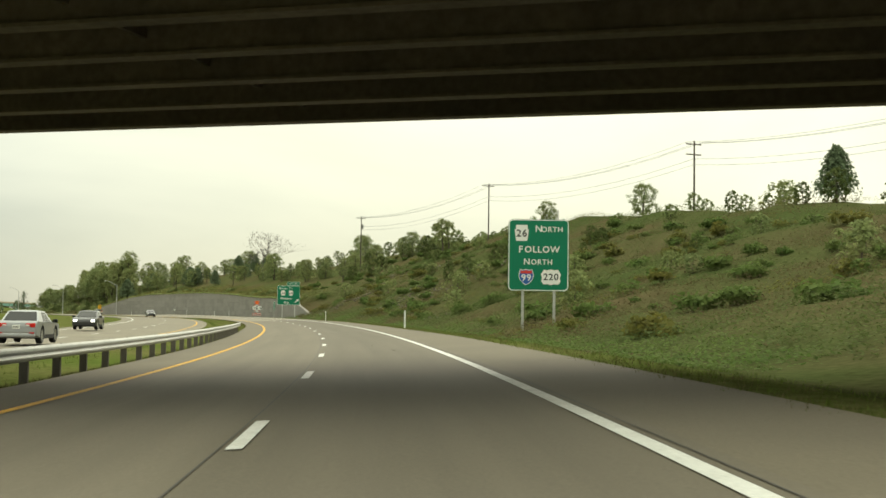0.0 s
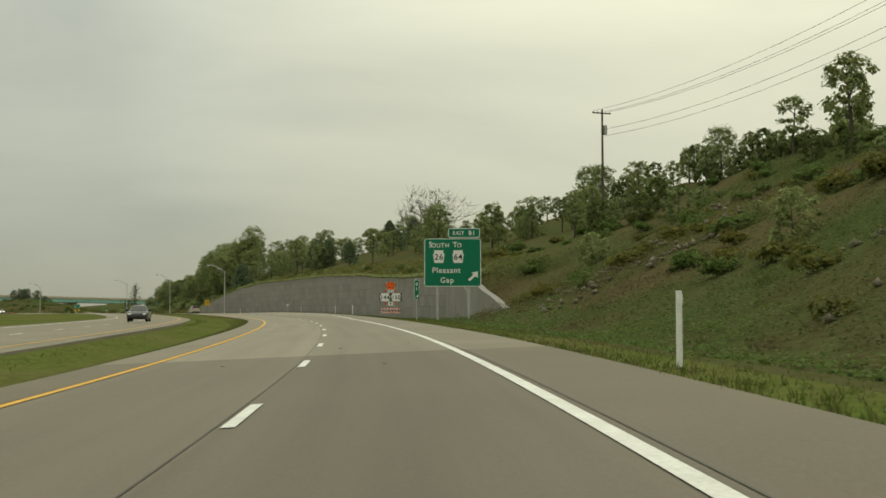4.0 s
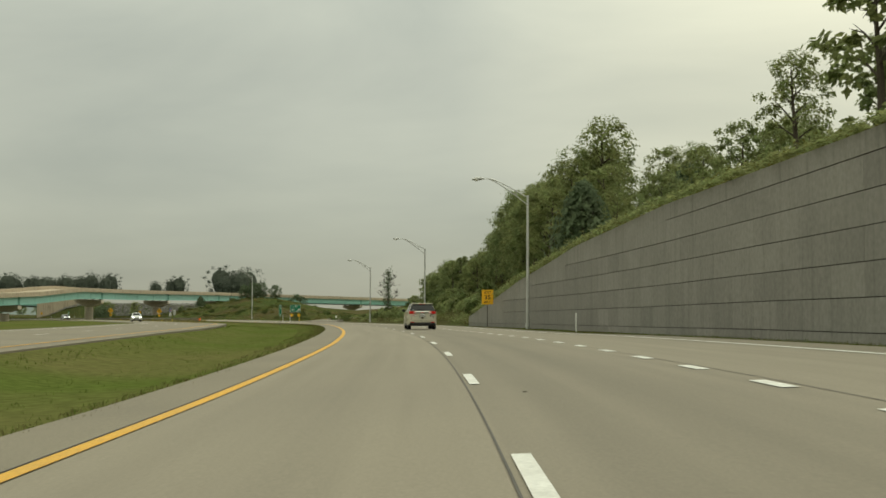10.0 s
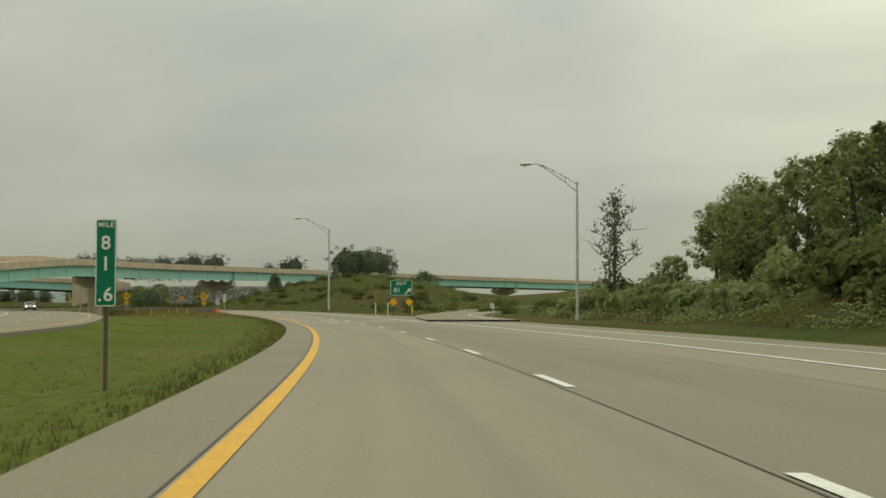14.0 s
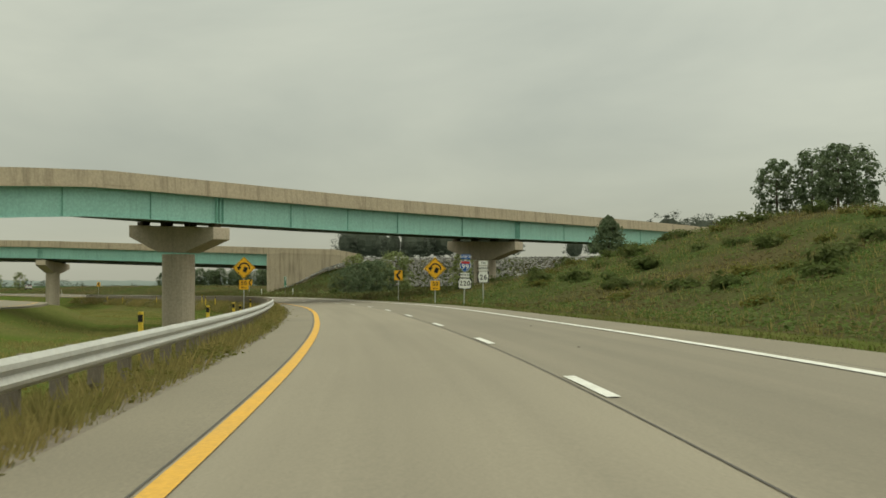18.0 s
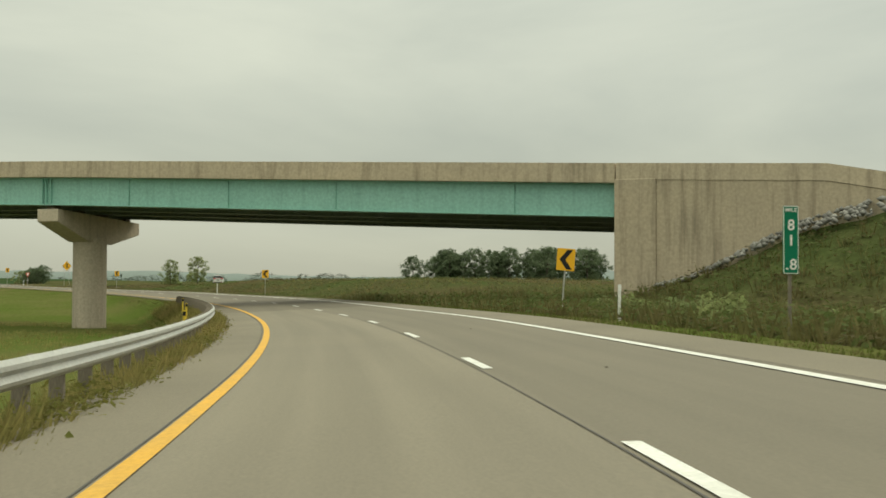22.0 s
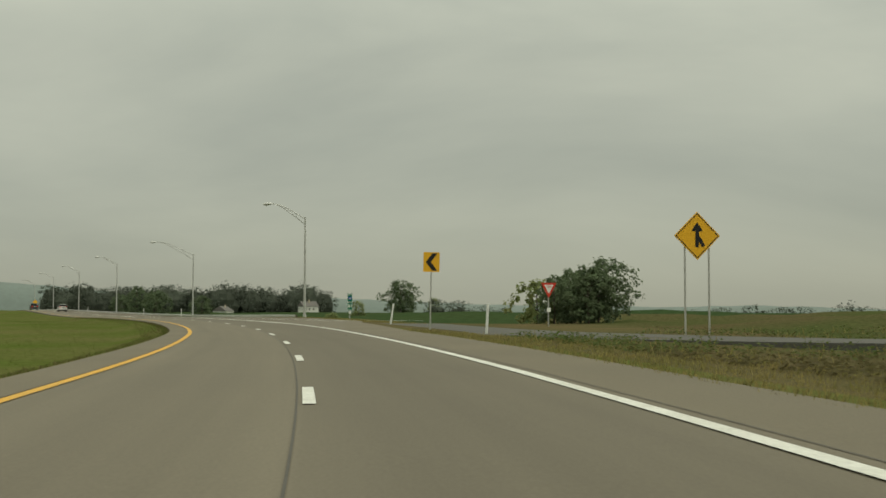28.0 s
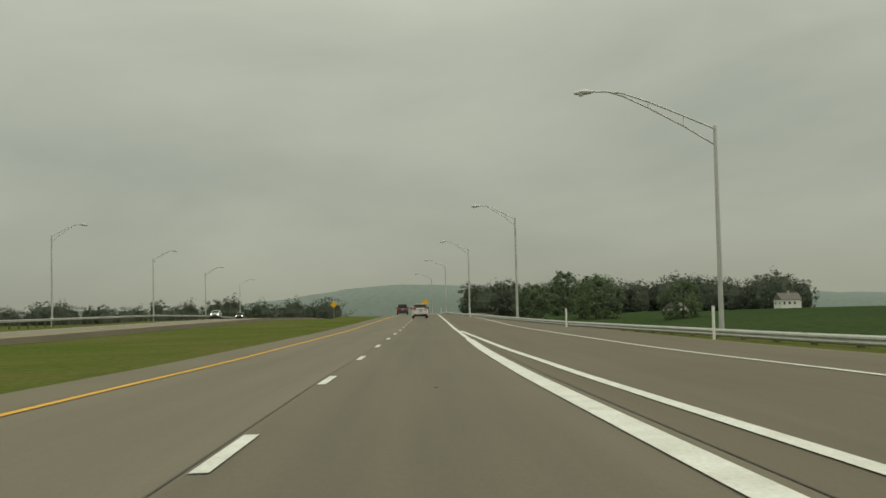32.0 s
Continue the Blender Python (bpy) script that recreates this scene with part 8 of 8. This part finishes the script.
    part("grille", box(-0.45, 0.45, half - 0.1, half + 0.012, 0.55, hood - 0.3, 0.02), TRIM, v)
    for sx in (-1, 1):
        lo, hi = (tail - 0.2, tail - 0.01) if kind == "suv" else (tail - 0.28, tail - 0.1)
        if kind == "pickup":
            lo, hi = 0.8, 1.12
        if kind == "suv":
            # wraps round the corner and tapers towards the plate
            bm = bmesh.new()
            front = [(0.405, hi - 0.055), (0.405, hi - 0.125), (0.5, hi - 0.14), (0.6, lo + 0.03), (w - 0.095, lo + 0.03), (w - 0.095, hi + 0.012), (0.6, hi + 0.015)]
            rings = []
            for grow_x, y in ((0.0, -half - 0.014), (0.035, -half + 0.06), (0.075, -half + 0.36)):
                rings.append([bm.verts.new((sx * (x + (grow_x if x > 0.7 else 0.0)), y, z)) for x, z in front])
            for p, q in zip(rings, rings[1:]):
                for i in range(len(front)):
                    bm.faces.new((p[i], p[(i + 1) % len(front)], q[(i + 1) % len(front)], q[i]))
            bm.faces.new(rings[0])
            bm.faces.new(rings[-1][::-1])
            lamp = part("tail_lamp", bm, LENS_RED, v, "large red wrap-round tail lamp")
        else:
            lamp = part("tail_lamp", box(*sorted((sx * 0.6, sx * (w - 0.105))), -half - 0.012, -half + 0.14, lo, hi, 0.025), LENS_RED, v, "red tail lamp")
            part("inner_lamp", box(*sorted((sx * 0.4, sx * 0.605)), -half - 0.005, -half + 0.2, lo + 0.045, hi - 0.01, 0.02), LENS_RED, lamp)
        part("reverse_lens", box(*sorted((sx * 0.41, sx * 0.56)), -half - 0.016, -half + 0.1, hi - 0.125, hi - 0.06, 0.012), LENS_CLEAR, lamp, "clear reversing lens")
        part("reflector", box(*sorted((sx * 0.56, sx * 0.76)), -half - 0.036, -half + 0.1, 0.445, 0.49, 0.012), LENS_RED, v, "red bumper reflector")
        h = part("headlamp", box(*sorted((sx * 0.5, sx * (w - 0.12))), half - 0.25, half - 0.02, hood - 0.32, hood - 0.15, 0.03), HEADLIGHT if lit else LENS_CLEAR, v, "lit white headlamp" if lit else "clear headlamp")
    plate = part("number_plate", box(-0.155, 0.155, -half - 0.026, -half + 0.02, tail - 0.34, tail - 0.18, 0.006), WHITE_SIGN, v, "pale number plate")
    for k in range(6):
        part("plate_bar", box(-0.118 + 0.042 * k, -0.092 + 0.042 * k, -half - 0.030, -half - 0.024, tail - 0.295, tail - 0.225), BLACK_SIGN, plate)
    if kind == "suv":
        part("chrome_strip", box(-0.42, 0.42, -half - 0.022, -half + 0.05, tail - 0.12, tail - 0.015, 0.015), CHROME, v, "bright chrome strip across the tailgate")
        part("emblem", box(-0.1, 0.1, -half - 0.03, -half - 0.018, tail - 0.09, tail - 0.05, 0.004), LENS_RED, v, "red maker's emblem as a plain bar")
        for sx in (-1, 1):
            for y in (0.86, -0.12, -0.98):
                part("door_seam", box(*sorted((sx * (w - 0.02), sx * (w + 0.002))), y - 0.005, y + 0.005, 0.44 if y > -0.5 else 0.86, belt - 0.07), TRIM, v)
            for y in (0.02, -0.84):
                part("door_handle", box(*sorted((sx * (w - 0.01), sx * (w + 0.03))), y - 0.02, y + 0.17, belt - 0.25, belt - 0.215, 0.012), paint, v)
        part("tailgate_seam", box(-0.7, 0.7, -half + 0.0, -half + 0.06, 0.56, 0.572), TRIM, v)
        for sx in (-1, 1):
            part("tailgate_side_seam", box(sx * 0.715 - 0.005, sx * 0.715 + 0.005, -half + 0.004, -half + 0.09, 0.56, tail - 0.17), TRIM, v)
        part("plate_surround", rim_of(rounded(0.36, 0.21, 0.02, 0, tail - 0.26), rounded(0.31, 0.16, 0.01, 0, tail - 0.26), -half - 0.016, -half + 0.03), TRIM, v)
        for x, z, r, mat, lab in ((-0.45, tail - 0.27, 0.06, BLACK_SIGN, "round black sticker"), (-0.6, tail - 0.28, 0.062, shade("pink_vinyl", (0.7, 0.3, 0.32), 0.6, bump=0), "pink paw sticker"), (0.52, tail - 0.3, 0.06, BLACK_SIGN, "black paw sticker"), (0.58, tail - 0.17, 0.05, BLACK_SIGN, "black paw sticker"), (0.68, tail - 0.29, 0.06, BLACK_SIGN, "oval dark sticker"), (0.0, tail - 0.43, 0.075, DARK_STEEL, "dark oval sticker")):
            paw = "paw" in lab
            s_ = part("sticker", tube([(x, -half + 0.01, z), (x, -half - 0.014, z)], r * (0.6 if paw else 1.0), 16), mat, v, lab)
            if paw:
                for k in range(4):
                    a = radians(40 + 33 * k)
                    part("sticker_toe", tube([(x + r * 1.0 * math.cos(a), -half + 0.01, z + r * 1.0 * math.sin(a)), (x + r * 1.0 * math.cos(a), -half - 0.014, z + r * 1.0 * math.sin(a))], r * 0.26, 8), mat, s_)
            elif r < 0.07:
                part("sticker_ring", tube([(x, -half - 0.012, z), (x, -half - 0.018, z)], r * 0.6, 14), WHITE_SIGN, s_)
        for sx in (-1, 1):
            part("bone_sticker", box(sx * 0.19 - 0.09, sx * 0.19 + 0.09, -half - 0.012, -half + 0.02, tail - 0.445, tail - 0.4, 0.01), SIGN_BACK, v, "small pale bone-shaped sticker")
        part("window_sticker", pane(f["rear"], (0.1, 0.135), (0.18, 0.28), 0.02), WHITE_SIGN, v)
        r0, r1 = f["rear"][0].lerp(f["rear"][1], 0.5), f["rear"][3].lerp(f["rear"][2], 0.5)
        p = r0.lerp(r1, 0.25)
        part("rear_wiper", tube([(0.0, p.y - 0.03, p.z), (-0.2, p.y - 0.025, p.z + 0.04), (-0.38, p.y - 0.03, p.z + 0.03)], 0.012, 6), TRIM, v)
        part("wiper_pivot", box(-0.12, 0.26, p.y - 0.04, p.y + 0.02, p.z - 0.025, p.z + 0.025, 0.015), TRIM, v)
        t0 = f["rear"][3]
        part("roof_spoiler", box(-w * 0.7, w * 0.7, t0.y - 0.1, t0.y + 0.25, t0.z - 0.015, t0.z + 0.045, 0.02), paint, v)
        part("brake_lamp", box(-0.16, 0.16, t0.y - 0.108, t0.y - 0.09, t0.z - 0.005, t0.z + 0.02), LENS_RED, v)
        part("aerial", tube([(-0.0, -1.55, tall - 0.03), (-0.0, -1.63, tall + 0.2)], [0.012, 0.005], 6), TRIM, v)
    if kind == "pickup":
        part("load_bed", box(-w + 0.16, w - 0.16, -half + 0.1, -0.82, tail - 0.02, tail + 0.04, 0.01), TRIM, v)
    return v


vehicle("suv", "champagne-beige sport utility vehicle with black lower trim and stickers", PAINT_BEIGE, put(479.6, 2.06, 0.03) @ Matrix.Scale(1.09, 4))
vehicle("white_suv", "small white sport utility vehicle on the joining ramp", PAINT_WHITE, put(1095, 31.6, 0.1, -24))
vehicle("white_car", "white car driving ahead beside the joining lane", PAINT_WHITE, put(1399, 6.5, 0.08))
vehicle("pickup_truck", "dark pickup truck driving ahead in the lane", PAINT_DARK, put(1470, 5.7, 0.08), "pickup")


def oncoming(name, label, paint, s, off, kind="sedan", lit=True):
    vehicle(name, label, paint, put(s, float(opposite(s)) + off, 0.1, 180), kind, lit)


oncoming("dark_car", "dark oncoming car with lit headlamps across the median", PAINT_DARK, 100, -7.6)
oncoming("white_van", "white oncoming car with lit headlamps across the median", PAINT_WHITE, 640, -9.0, "suv")
oncoming("dark_sedan", "dark sedan on the far side of the opposite roadway", PAINT_DARK, 271, -4.0, "sedan", False)
oncoming("silver_car", "silver car on the opposite roadway beyond the median", PAINT_SILVER, 770, -4.2, "sedan", True)
oncoming("oncoming_car", "oncoming car with lit headlamps in the distance", PAINT_SILVER, 1500, -4.0, "suv")
oncoming("oncoming_pickup", "dark oncoming pickup with lit headlamps far off", PAINT_DARK, 1580, -8.0, "pickup")
vehicle("silver_sedan", "silver sedan seen from behind on the outer carriageway", PAINT_SILVER, put(58, float(opposite(58)) - 3.6, 0.1), "sedan")
